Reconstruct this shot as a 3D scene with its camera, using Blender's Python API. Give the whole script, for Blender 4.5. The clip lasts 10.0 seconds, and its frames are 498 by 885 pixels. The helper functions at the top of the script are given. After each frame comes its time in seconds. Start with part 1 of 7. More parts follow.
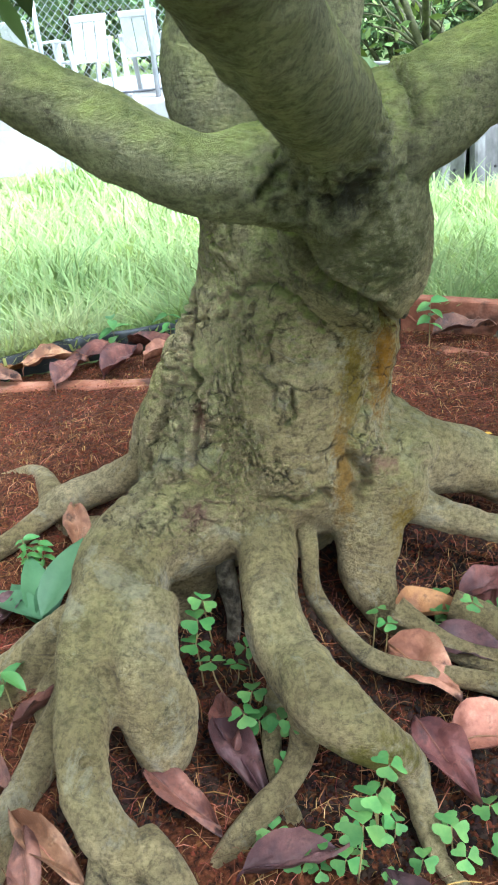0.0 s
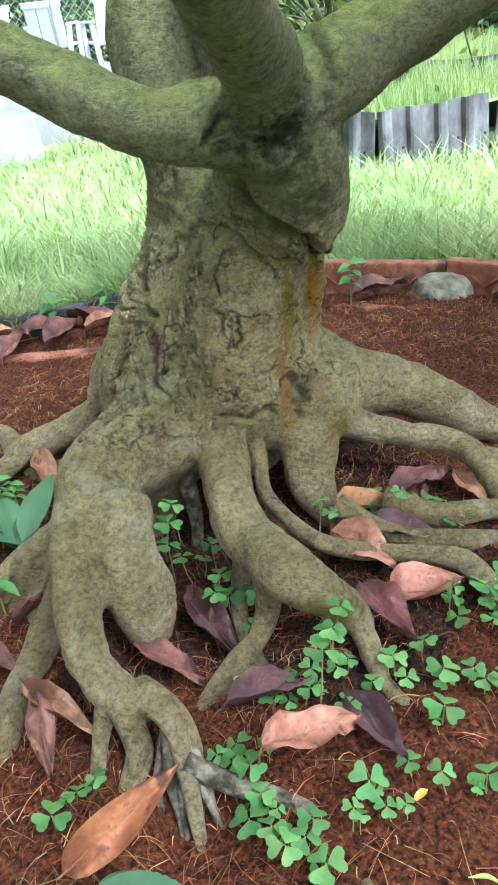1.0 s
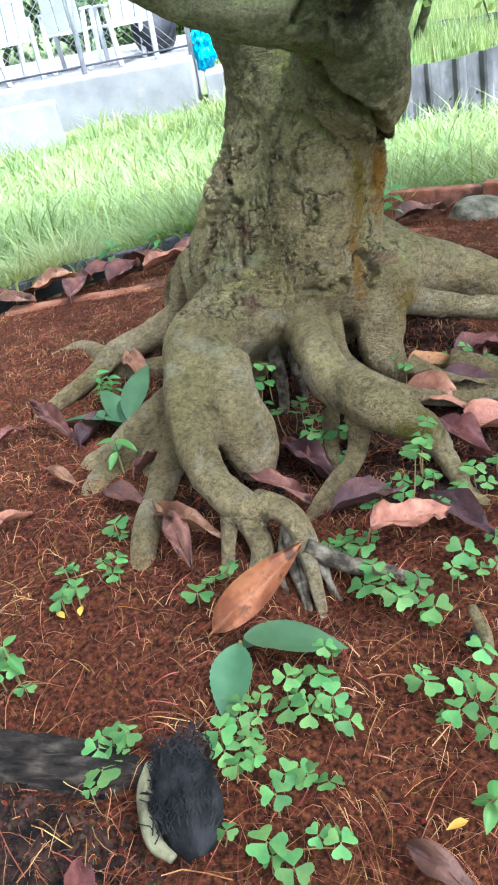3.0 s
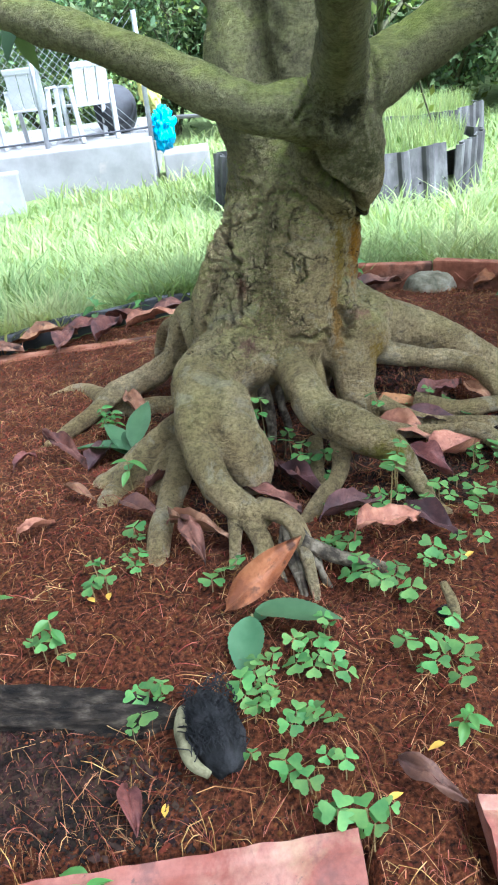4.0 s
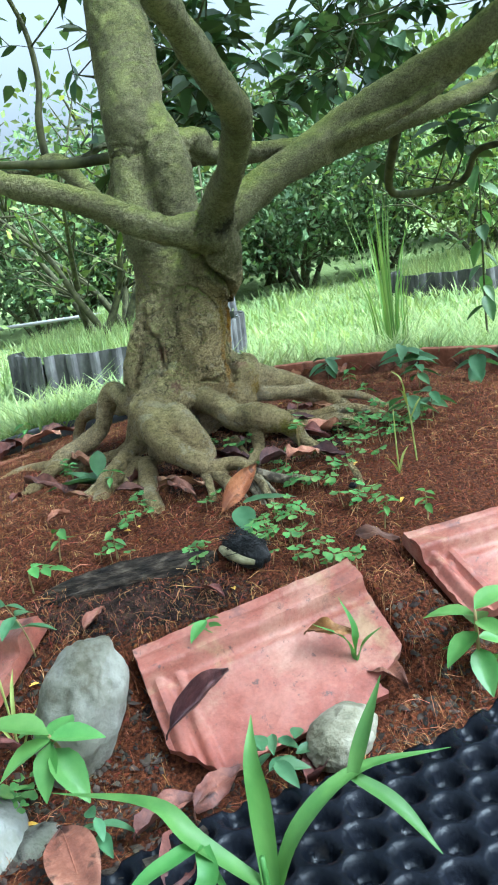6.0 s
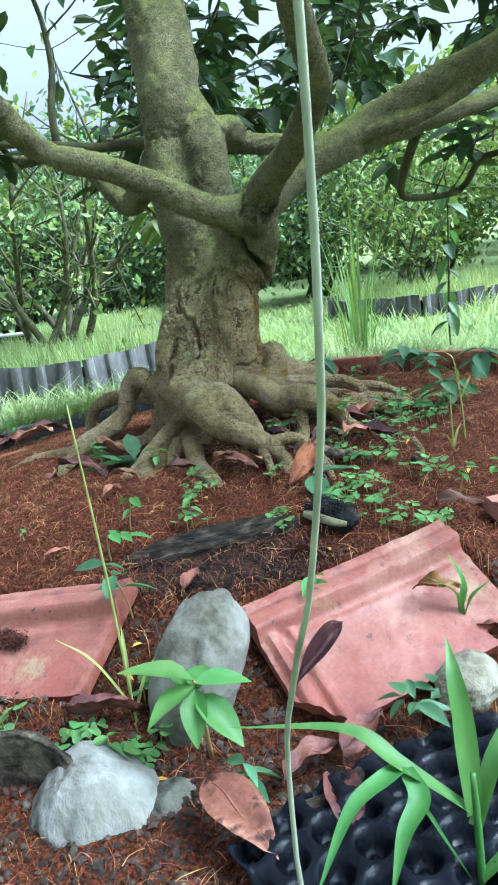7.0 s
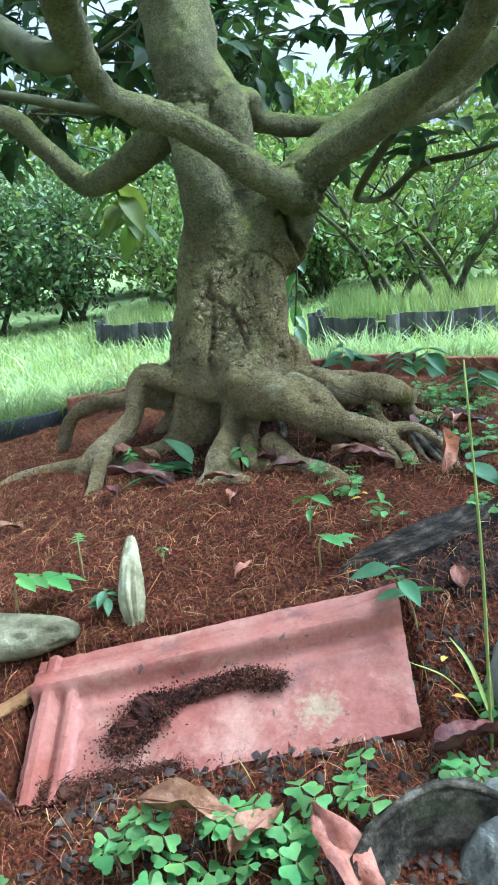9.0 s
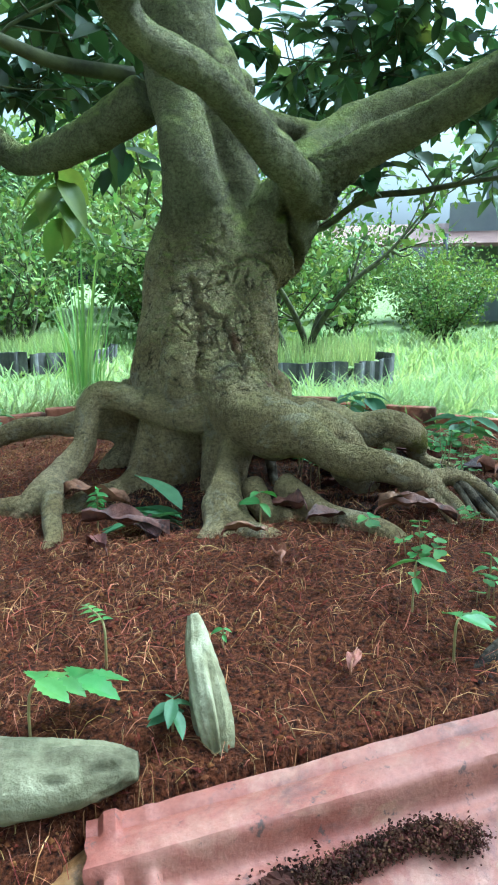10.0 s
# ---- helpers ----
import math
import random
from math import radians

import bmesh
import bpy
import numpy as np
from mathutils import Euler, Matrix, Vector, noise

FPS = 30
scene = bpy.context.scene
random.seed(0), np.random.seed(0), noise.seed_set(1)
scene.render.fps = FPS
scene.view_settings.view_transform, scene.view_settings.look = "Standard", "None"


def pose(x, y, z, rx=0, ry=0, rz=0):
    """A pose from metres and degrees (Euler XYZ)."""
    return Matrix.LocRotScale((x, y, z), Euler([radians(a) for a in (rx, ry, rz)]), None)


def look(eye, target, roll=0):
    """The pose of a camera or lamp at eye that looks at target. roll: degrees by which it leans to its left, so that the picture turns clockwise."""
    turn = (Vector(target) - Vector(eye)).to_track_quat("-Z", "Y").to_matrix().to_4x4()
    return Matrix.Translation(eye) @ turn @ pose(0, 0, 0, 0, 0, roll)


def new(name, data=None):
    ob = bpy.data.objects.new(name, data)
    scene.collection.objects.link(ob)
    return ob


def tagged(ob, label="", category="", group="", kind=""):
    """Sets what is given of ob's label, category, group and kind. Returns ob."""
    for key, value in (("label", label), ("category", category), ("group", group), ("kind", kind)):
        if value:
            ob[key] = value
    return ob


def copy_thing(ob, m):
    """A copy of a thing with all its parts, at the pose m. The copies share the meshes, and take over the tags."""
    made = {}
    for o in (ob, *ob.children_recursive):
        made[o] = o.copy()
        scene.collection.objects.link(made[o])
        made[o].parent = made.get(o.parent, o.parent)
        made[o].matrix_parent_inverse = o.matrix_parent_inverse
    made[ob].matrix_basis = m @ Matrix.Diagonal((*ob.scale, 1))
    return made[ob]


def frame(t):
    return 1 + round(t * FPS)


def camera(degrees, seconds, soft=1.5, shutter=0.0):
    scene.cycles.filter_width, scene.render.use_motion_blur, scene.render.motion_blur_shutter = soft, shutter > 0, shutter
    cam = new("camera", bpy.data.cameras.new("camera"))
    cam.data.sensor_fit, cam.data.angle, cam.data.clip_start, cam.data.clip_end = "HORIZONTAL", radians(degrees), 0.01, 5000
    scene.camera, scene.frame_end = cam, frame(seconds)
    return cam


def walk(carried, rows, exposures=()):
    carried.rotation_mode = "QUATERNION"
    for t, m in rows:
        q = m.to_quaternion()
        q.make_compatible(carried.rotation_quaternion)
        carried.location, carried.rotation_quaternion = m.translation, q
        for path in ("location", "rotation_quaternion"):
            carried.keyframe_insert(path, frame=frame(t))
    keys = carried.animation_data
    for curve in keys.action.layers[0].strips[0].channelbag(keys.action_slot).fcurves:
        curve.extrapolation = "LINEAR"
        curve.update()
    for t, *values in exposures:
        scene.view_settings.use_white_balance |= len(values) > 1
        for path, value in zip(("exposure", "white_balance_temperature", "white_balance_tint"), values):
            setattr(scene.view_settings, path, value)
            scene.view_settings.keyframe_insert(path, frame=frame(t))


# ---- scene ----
cam = camera(35.1, 10.0, soft=2.0)
METRES, EYE, TILT, LEAN, TURN = 2.75, 1.05, -30.0, 5.0, 0.0
ROWS = [
    (0.0, 0.0, 0.0, 0.0, 0.0, 0.0, -0.0),
    (0.5, -0.0071, -0.0231, -0.0091, -3.4, -2.54, 0.85),
    (1.0, -0.0115, -0.0425, -0.0285, -5.11, -0.65, 3.51),
    (1.5, -0.0055, -0.0631, -0.0453, -5.86, -1.33, 6.48),
    (2.0, -0.0104, -0.0672, -0.0512, -4.6, -2.17, 8.4),
    (2.5, -0.0264, -0.0729, -0.0637, -2.44, -1.92, 8.13),
    (2.7, -0.0334, -0.0741, -0.0722, -2.14, -2.13, 6.93),
    (3.8, -0.0752, -0.1239, -0.1003, -6.77, 2.3, 5.46),
    (4.0, -0.079, -0.137, -0.1, -7.36, 3.14, 5.38),
    (4.5, -0.098, -0.1545, -0.116, -10.87, 5.85, 7.54),
    (5.0, -0.1351, -0.1814, -0.1421, -15.75, 10.78, 11.01),
    (5.2, -0.1461, -0.2004, -0.1602, -17.38, 12.64, 12.47),
    (6.3, -0.2588, -0.272, -0.2466, -22.0, 14.87, 19.22),
    (6.5, -0.2687, -0.2609, -0.246, -22.96, 15.02, 19.93),
    (7.0, -0.3182, -0.219, -0.2376, -26.87, 14.99, 18.38),
    (7.5, -0.3982, -0.1752, -0.209, -28.93, 14.15, 16.98),
    (8.0, -0.4556, -0.1351, -0.1816, -32.52, 14.32, 18.29),
    (8.5, -0.4742, -0.0956, -0.1699, -40.53, 11.29, 21.92),
    (9.0, -0.4615, -0.0303, -0.1542, -46.95, 9.61, 25.47),
    (9.5, -0.4514, 0.0256, -0.1164, -51.9, 10.48, 25.42),
    (10.0, -0.4358, 0.1107, -0.0974, -62.28, 6.59, 24.6),
]
EXPOSURES = [(0.0, 2.39, 5120, 4), (1.0, 2.28, 5090, 5), (2.5, 2.26, 5090, 10), (4.0, 2.07, 5040, 9), (5.0, 2.06, 5040, 2), (6.5, 1.87, 4900, -2), (7.0, 1.95, 4840, 3), (8.0, 1.98, 4850, 15), (9.0, 1.97, 4670, 1), (9.5, 1.93, 4600, -13), (10.0, 1.93, 4580, -9)]
walk(cam, [(t, pose(0, 0, EYE, TILT, LEAN, TURN) @ pose(METRES * x, METRES * y, METRES * z, 90 + pitch, roll, yaw)) for t, x, y, z, yaw, pitch, roll in ROWS], EXPOSURES)

# ---- world and sun: a bright hazy overcast day ----
world = bpy.data.worlds.new("sky")
scene.world = world
world.use_nodes = True
wn = world.node_tree
sky = wn.nodes.new("ShaderNodeTexSky")
sky.sky_type = "NISHITA"
sky.sun_disc = False
sky.sun_elevation, sky.sun_rotation = radians(55), radians(131)
sky.air_density, sky.dust_density, sky.ozone_density = 1.0, 9.0, 0.5
haze = wn.nodes.new("ShaderNodeHueSaturation")
haze.inputs["Saturation"].default_value = 0.10
wn.links.new(sky.outputs[0], haze.inputs["Color"])
wn.links.new(haze.outputs[0], wn.nodes["Background"].inputs[0])
wn.nodes["Background"].inputs[1].default_value = 0.11
sun = new("sun", bpy.data.lights.new("sun", "SUN"))
sun.data.energy, sun.data.angle, sun.data.color = 2.75, radians(28), (1.0, 0.98, 0.93)
sun.matrix_world = look((0, 0, 8), (-0.43, 0.38, 8 - 0.82))
scene.view_settings.exposure = 0.0

# ---- materials ----
def node_material(name):
    m = bpy.data.materials.new(name)
    m.use_nodes = True
    return m, m.node_tree.nodes, m.node_tree.links, m.node_tree.nodes["Principled BSDF"]


def coords(n, l, scale=(1, 1, 1), warp=0.0):
    tc = n.new("ShaderNodeTexCoord")
    mp = n.new("ShaderNodeMapping")
    mp.inputs["Scale"].default_value = scale
    l.new(tc.outputs["Object"], mp.inputs["Vector"])
    return mp.outputs[0]


def noise_tex(n, l, vec, scale, detail=6.0, rough=0.6, distort=0.0):
    t = n.new("ShaderNodeTexNoise")
    t.inputs["Scale"].default_value, t.inputs["Detail"].default_value = scale, detail
    t.inputs["Roughness"].default_value, t.inputs["Distortion"].default_value = rough, distort
    l.new(vec, t.inputs["Vector"])
    return t.outputs["Fac"]


def ramp(n, l, fac, stops):
    r = n.new("ShaderNodeValToRGB")
    e = r.color_ramp.elements
    while len(e) < len(stops):
        e.new(0.5)
    for el, (p, c) in zip(e, stops):
        el.position = p
        el.color = (*c, 1) if not isinstance(c, float) else (c, c, c, 1)
    l.new(fac, r.inputs[0])
    return r.outputs[0]


def mix(n, l, fac, a, b, mode="MIX"):
    m = n.new("ShaderNodeMix")
    m.data_type, m.blend_type = "RGBA", mode
    for sock, v in ((m.inputs[0], fac), (m.inputs[6], a), (m.inputs[7], b)):
        if isinstance(v, (int, float)):
            sock.default_value = v
        elif isinstance(v, tuple):
            sock.default_value = (*v, 1)
        else:
            l.new(v, sock)
    return m.outputs[2]


def math_node(n, l, op, a, b=0.0, clamp=False):
    m = n.new("ShaderNodeMath")
    m.operation, m.use_clamp = op, clamp
    for sock, v in ((m.inputs[0], a), (m.inputs[1], b)):
        if isinstance(v, (int, float)):
            sock.default_value = v
        else:
            l.new(v, sock)
    return m.outputs[0]


def bump(n, l, p, height, strength, dist, base=None):
    b = n.new("ShaderNodeBump")
    b.inputs["Strength"].default_value, b.inputs["Distance"].default_value = strength, dist
    l.new(height, b.inputs["Height"])
    if base is not None:
        l.new(base, b.inputs["Normal"])
    l.new(b.outputs[0], p.inputs["Normal"])
    return b.outputs[0]


def simple(name, stops, scale, rough=0.7, bump_at=(60, 0.4, 0.004), stain=None, stretch=(1, 1, 1), vary=0.0, metal=0.0, island=0.0, through_light=0.0, detail=7.0):
    """Noise-driven colour at two scales with fine relief; vary: by object, island: by loose piece; through_light: a leaf's translucency."""
    m, n, l, p = node_material(name)
    v = coords(n, l, stretch)
    col = ramp(n, l, noise_tex(n, l, v, scale, detail), stops)
    if stain:
        sc, c, lo, hi = stain
        col = mix(n, l, ramp(n, l, noise_tex(n, l, v, sc, 5.0), [(lo, 0.0), (hi, 1.0)]), col, c)
    if vary or island:
        hs = n.new("ShaderNodeHueSaturation")
        src = n.new("ShaderNodeObjectInfo").outputs["Random"] if vary else n.new("ShaderNodeNewGeometry").outputs["Random Per Island"]
        k = vary or island
        val = n.new("ShaderNodeMapRange")
        val.inputs[3].default_value, val.inputs[4].default_value = 1 - k, 1 + k
        l.new(src, val.inputs[0])
        l.new(val.outputs[0], hs.inputs["Value"])
        hue = n.new("ShaderNodeMapRange")
        hue.inputs[3].default_value, hue.inputs[4].default_value = 0.5 - k * 0.06, 0.5 + k * 0.06
        w = n.new("ShaderNodeTexWhiteNoise")
        w.noise_dimensions = "1D"
        l.new(src, w.inputs["W"])
        l.new(w.outputs["Value"], hue.inputs[0])
        l.new(hue.outputs[0], hs.inputs["Hue"])
        l.new(col, hs.inputs["Color"])
        col = hs.outputs[0]
    l.new(col, p.inputs["Base Color"])
    p.inputs["Roughness"].default_value, p.inputs["Metallic"].default_value = rough, metal
    p.inputs["Specular IOR Level"].default_value = 0.18 if rough >= 0.75 else 0.4
    if bump_at:
        bump(n, l, p, noise_tex(n, l, v, bump_at[0], 8.0), bump_at[1], bump_at[2])
    if through_light:
        tr = n.new("ShaderNodeBsdfTranslucent")
        l.new(mix(n, l, 1.0, col, (1.0, 1.0, 0.55), "MULTIPLY"), tr.inputs["Color"])
        ms = n.new("ShaderNodeMixShader")
        ms.inputs[0].default_value = through_light
        l.new(p.outputs[0], ms.inputs[1])
        l.new(tr.outputs[0], ms.inputs[2])
        l.new(ms.outputs[0], n["Material Output"].inputs["Surface"])
    return m


def spot(n, l, v, centre, size, rag=4.0):
    """A ragged-edged patch of the given half sizes round a place."""
    sub = n.new("ShaderNodeVectorMath")
    sub.operation = "SUBTRACT"
    l.new(v, sub.inputs[0])
    sub.inputs[1].default_value = centre
    div = n.new("ShaderNodeVectorMath")
    div.operation = "DIVIDE"
    l.new(sub.outputs[0], div.inputs[0])
    div.inputs[1].default_value = size
    ln = n.new("ShaderNodeVectorMath")
    ln.operation = "LENGTH"
    l.new(div.outputs[0], ln.inputs[0])
    near = math_node(n, l, "SUBTRACT", 1.25, ln.outputs["Value"])
    near = math_node(n, l, "ADD", near, math_node(n, l, "MULTIPLY", math_node(n, l, "SUBTRACT", noise_tex(n, l, v, 90.0, 8.0, 0.75), 0.5), rag))
    return math_node(n, l, "MULTIPLY", near, 1.1, True)


def bark_material(name, plates):
    m, n, l, p = node_material(name)
    v = coords(n, l)
    tc = n.new("ShaderNodeTexCoord")
    fine = noise_tex(n, l, v, 210.0, 9.0, 0.75)
    mid = noise_tex(n, l, v, 38.0, 10.0, 0.72)
    broad = noise_tex(n, l, v, 6.0, 6.0, 0.6, 0.5)
    zed = n.new("ShaderNodeSeparateXYZ")
    l.new(tc.outputs["Object"], zed.inputs[0])
    # grey-tan bark below, greyer and greener on the stems and boughs
    low = ramp(n, l, broad, [(0.36, (0.34, 0.248, 0.115)), (0.50, (0.47, 0.358, 0.180)), (0.64, (0.62, 0.495, 0.280))])
    upper = ramp(n, l, broad, [(0.34, (0.165, 0.155, 0.070)), (0.50, (0.245, 0.228, 0.114)), (0.66, (0.345, 0.320, 0.178))])
    high = ramp(n, l, zed.outputs["Z"], [(0.75, 0.0), (0.90, 1.0)])
    col = mix(n, l, high, low, upper)
    col = mix(n, l, 0.34, col, ramp(n, l, mid, [(0.36, (0.30, 0.27, 0.22)), (0.50, (0.95, 0.93, 0.90)), (0.62, (1.35, 1.32, 1.25))]), "MULTIPLY")
    col = mix(n, l, 0.55, col, ramp(n, l, fine, [(0.40, (0.30, 0.28, 0.25)), (0.54, (1.12, 1.10, 1.05))]), "MULTIPLY")
    # dark scars and soil rubbed into the roots
    scar = ramp(n, l, noise_tex(n, l, coords(n, l, (1, 1, 1.6)), 26.0, 10.0, 0.80, 1.2), [(0.55, 0.0), (0.64, 0.75)])
    col = mix(n, l, scar, col, (0.095, 0.074, 0.050))
    pale = ramp(n, l, noise_tex(n, l, v, 17.0, 9.0, 0.74, 0.8), [(0.54, 0.0), (0.62, 0.42)])
    col = mix(n, l, math_node(n, l, "MULTIPLY", pale, math_node(n, l, "SUBTRACT", 1.0, high)), col, (0.60, 0.53, 0.39))
    # moss on what faces the sky, thick on the boughs
    geo = n.new("ShaderNodeNewGeometry")
    sep = n.new("ShaderNodeSeparateXYZ")
    l.new(geo.outputs["Normal"], sep.inputs[0])
    lie = ramp(n, l, math_node(n, l, "ADD", sep.outputs["Z"], math_node(n, l, "MULTIPLY", mid, 0.5)), [(0.34, 0.0), (0.98, 1.0)])
    amount = math_node(n, l, "MULTIPLY", lie, ramp(n, l, zed.outputs["Z"], [(0.52, 0.10), (0.86, 1.0)]))
    moss_fac = math_node(n, l, "MULTIPLY", amount, ramp(n, l, noise_tex(n, l, v, 9.0, 6.0, 0.6), [(0.36, 0.35), (0.62, 1.0)]), True)
    col = mix(n, l, moss_fac, col, mix(n, l, ramp(n, l, mid, [(0.36, 0.0), (0.64, 1.0)]), (0.200, 0.240, 0.045), (0.400, 0.430, 0.100)))
    # ochre lichen down one side of the trunk, scraped spots and dark patches on others
    # the shoulder's dark olive patch is moss with shade mixed into its colour
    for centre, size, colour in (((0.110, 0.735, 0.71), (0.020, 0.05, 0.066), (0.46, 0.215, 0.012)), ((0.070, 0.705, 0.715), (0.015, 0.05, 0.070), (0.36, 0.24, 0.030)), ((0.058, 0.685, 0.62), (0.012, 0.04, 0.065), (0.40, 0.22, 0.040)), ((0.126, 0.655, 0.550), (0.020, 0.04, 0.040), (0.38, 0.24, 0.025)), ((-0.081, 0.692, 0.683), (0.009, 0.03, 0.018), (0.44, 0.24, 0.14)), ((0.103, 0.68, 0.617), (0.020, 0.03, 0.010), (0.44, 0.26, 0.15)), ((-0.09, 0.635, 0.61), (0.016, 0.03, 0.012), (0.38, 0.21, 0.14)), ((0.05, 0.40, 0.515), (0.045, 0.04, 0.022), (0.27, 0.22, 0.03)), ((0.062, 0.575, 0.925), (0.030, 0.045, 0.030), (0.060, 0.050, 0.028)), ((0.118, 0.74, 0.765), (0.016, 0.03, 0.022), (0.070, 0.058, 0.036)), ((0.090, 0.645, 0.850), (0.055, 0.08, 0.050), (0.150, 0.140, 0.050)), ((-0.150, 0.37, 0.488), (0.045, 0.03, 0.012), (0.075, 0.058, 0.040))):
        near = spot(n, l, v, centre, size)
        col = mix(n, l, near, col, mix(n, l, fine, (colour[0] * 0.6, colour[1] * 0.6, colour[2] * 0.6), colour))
    # grain runs in short horizontal wrinkles
    wr = noise_tex(n, l, coords(n, l, (1, 1, 2.2)), 95.0, 10.0, 0.78, 0.4)
    col = mix(n, l, 0.52, col, ramp(n, l, wr, [(0.38, (0.36, 0.33, 0.29)), (0.48, (0.92, 0.90, 0.87)), (0.60, (1.22, 1.20, 1.14))]), "MULTIPLY")
    height = math_node(n, l, "ADD", math_node(n, l, "MULTIPLY", wr, 1.2), math_node(n, l, "ADD", math_node(n, l, "MULTIPLY", fine, 0.7), math_node(n, l, "MULTIPLY", mid, 1.4)))
    if plates:
        warp = n.new("ShaderNodeTexNoise")
        warp.inputs["Scale"].default_value, warp.inputs["Detail"].default_value = 30.0, 7.0
        l.new(v, warp.inputs["Vector"])
        wv = n.new("ShaderNodeVectorMath")
        wv.operation = "MULTIPLY_ADD"
        l.new(warp.outputs["Color"], wv.inputs[0])
        wv.inputs[1].default_value = (0.035, 0.035, 0.05)
        l.new(v, wv.inputs[2])
        vor = n.new("ShaderNodeTexVoronoi")
        vor.feature = "DISTANCE_TO_EDGE"
        vor.inputs["Scale"].default_value = 46.0
        l.new(wv.outputs[0], vor.inputs["Vector"])
        wide = ramp(n, l, noise_tex(n, l, v, 30.0, 6.0, 0.7), [(0.51, 0.0), (0.59, 1.0)])
        crack = ramp(n, l, vor.outputs["Distance"], [(0.01, 0.0), (0.12, 1.0)])
        band = ramp(n, l, zed.outputs["Z"], [(0.57, 0.0), (0.62, 0.75), (0.80, 0.75), (0.86, 0.0)])
        keep = math_node(n, l, "MULTIPLY", wide, band)
        crack = mix(n, l, keep, (1.0, 1.0, 1.0), crack)
        col = mix(n, l, 1.0, col, mix(n, l, crack, (0.06, 0.05, 0.035), (1.0, 1.0, 1.0)), "MULTIPLY")
        height = math_node(n, l, "ADD", height, math_node(n, l, "MULTIPLY", crack, 0.8))
    l.new(col, p.inputs["Base Color"])
    p.inputs["Roughness"].default_value = 0.88
    p.inputs["Specular IOR Level"].default_value = 0.25
    bump(n, l, p, height, 1.0, 0.020)
    return m


def tile_material(name):
    m, n, l, p = node_material(name)
    v = coords(n, l)
    col = ramp(n, l, noise_tex(n, l, v, 6.0, 8.0, 0.65), [(0.36, (0.20, 0.045, 0.026)), (0.48, (0.275, 0.082, 0.052)), (0.62, (0.34, 0.132, 0.092))])
    # washed-out lime bloom, dark damp stains, black specks
    col = mix(n, l, ramp(n, l, noise_tex(n, l, v, 8.0, 9.0, 0.7, 0.3), [(0.52, 0.0), (0.66, 0.50)]), col, (0.52, 0.31, 0.215))
    col = mix(n, l, ramp(n, l, noise_tex(n, l, v, 5.0, 8.0, 0.65, 0.6), [(0.58, 0.0), (0.66, 0.55)]), col, (0.40, 0.30, 0.15))
    col = mix(n, l, ramp(n, l, noise_tex(n, l, v, 9.0, 10.0, 0.75, 0.5), [(0.56, 0.0), (0.64, 0.65)]), col, (0.16, 0.068, 0.055))
    col = mix(n, l, ramp(n, l, noise_tex(n, l, v, 55.0, 7.0, 0.75), [(0.60, 0.0), (0.66, 0.8)]), col, (0.07, 0.045, 0.038))
    # a lichen patch, damp streaks down the rims
    col = mix(n, l, spot(n, l, v, (-0.693, 0.146, 0.356), (0.020, 0.022, 0.03), 5.0), col, (0.36, 0.25, 0.14))
    for centre, size in (((-0.725, 0.324, 0.380), (0.020, 0.016, 0.03)), ((-0.624, 0.216, 0.401), (0.008, 0.020, 0.03)), ((-0.30, -0.02, 0.41), (0.012, 0.03, 0.03)), ((0.05, -0.06, 0.43), (0.012, 0.03, 0.03))):
        col = mix(n, l, math_node(n, l, "MULTIPLY", spot(n, l, v, centre, size), 0.6), col, (0.12, 0.055, 0.045))
    col = mix(n, l, 0.35, col, ramp(n, l, noise_tex(n, l, v, 190.0, 6.0), [(0.35, 0.5), (0.6, 1.0)]), "MULTIPLY")
    l.new(col, p.inputs["Base Color"])
    p.inputs["Roughness"].default_value = 0.55
    bump(n, l, p, noise_tex(n, l, v, 120.0, 8.0, 0.7), 0.4, 0.003)
    return m


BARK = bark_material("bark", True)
BARK_SMALL = bark_material("root_bark", False)
ROOT_TIP = simple("wet_root_bark", [(0.40, (0.035, 0.027, 0.018)), (0.52, (0.12, 0.095, 0.062)), (0.64, (0.24, 0.20, 0.14))], 60.0, 0.85, (120, 0.9, 0.006), detail=10.0)
TWIG = simple("twig_bark", [(0.35, (0.035, 0.034, 0.018)), (0.65, (0.10, 0.10, 0.045))], 18.0, 0.85)
MULCH = simple("red_mulch_soil", [(0.34, (0.0118, 0.0035, 0.0014)), (0.45, (0.0493, 0.0139, 0.0048)), (0.56, (0.0966, 0.0277, 0.0090)), (0.70, (0.1676, 0.0555, 0.0203))], 190.0, 0.95, (260, 1.0, 0.006), (4.0, (0.040, 0.015, 0.008), 0.56, 0.72), detail=10.0)
LAWN_SOIL = simple("lawn_soil", [(0.35, (0.12, 0.165, 0.05)), (0.65, (0.22, 0.275, 0.10))], 9.0, 0.95, (90, 0.8, 0.02))
FIBRE = simple("coir_fibre", [(0.35, (0.1123, 0.0359, 0.0130)), (0.5, (0.2246, 0.0898, 0.0346)), (0.68, (0.4287, 0.2424, 0.1082))], 30.0, 0.8, None, island=0.6)
CRUMB = simple("bark_crumb", [(0.36, (0.0375, 0.0104, 0.0035)), (0.64, (0.1380, 0.0381, 0.0125))], 30.0, 0.95, (300, 0.6, 0.003), island=0.35)
TILE_SOIL = simple("tile_soil_crumb", [(0.36, (0.018, 0.007, 0.004)), (0.64, (0.095, 0.036, 0.019))], 40.0, 0.95, None, island=0.5)
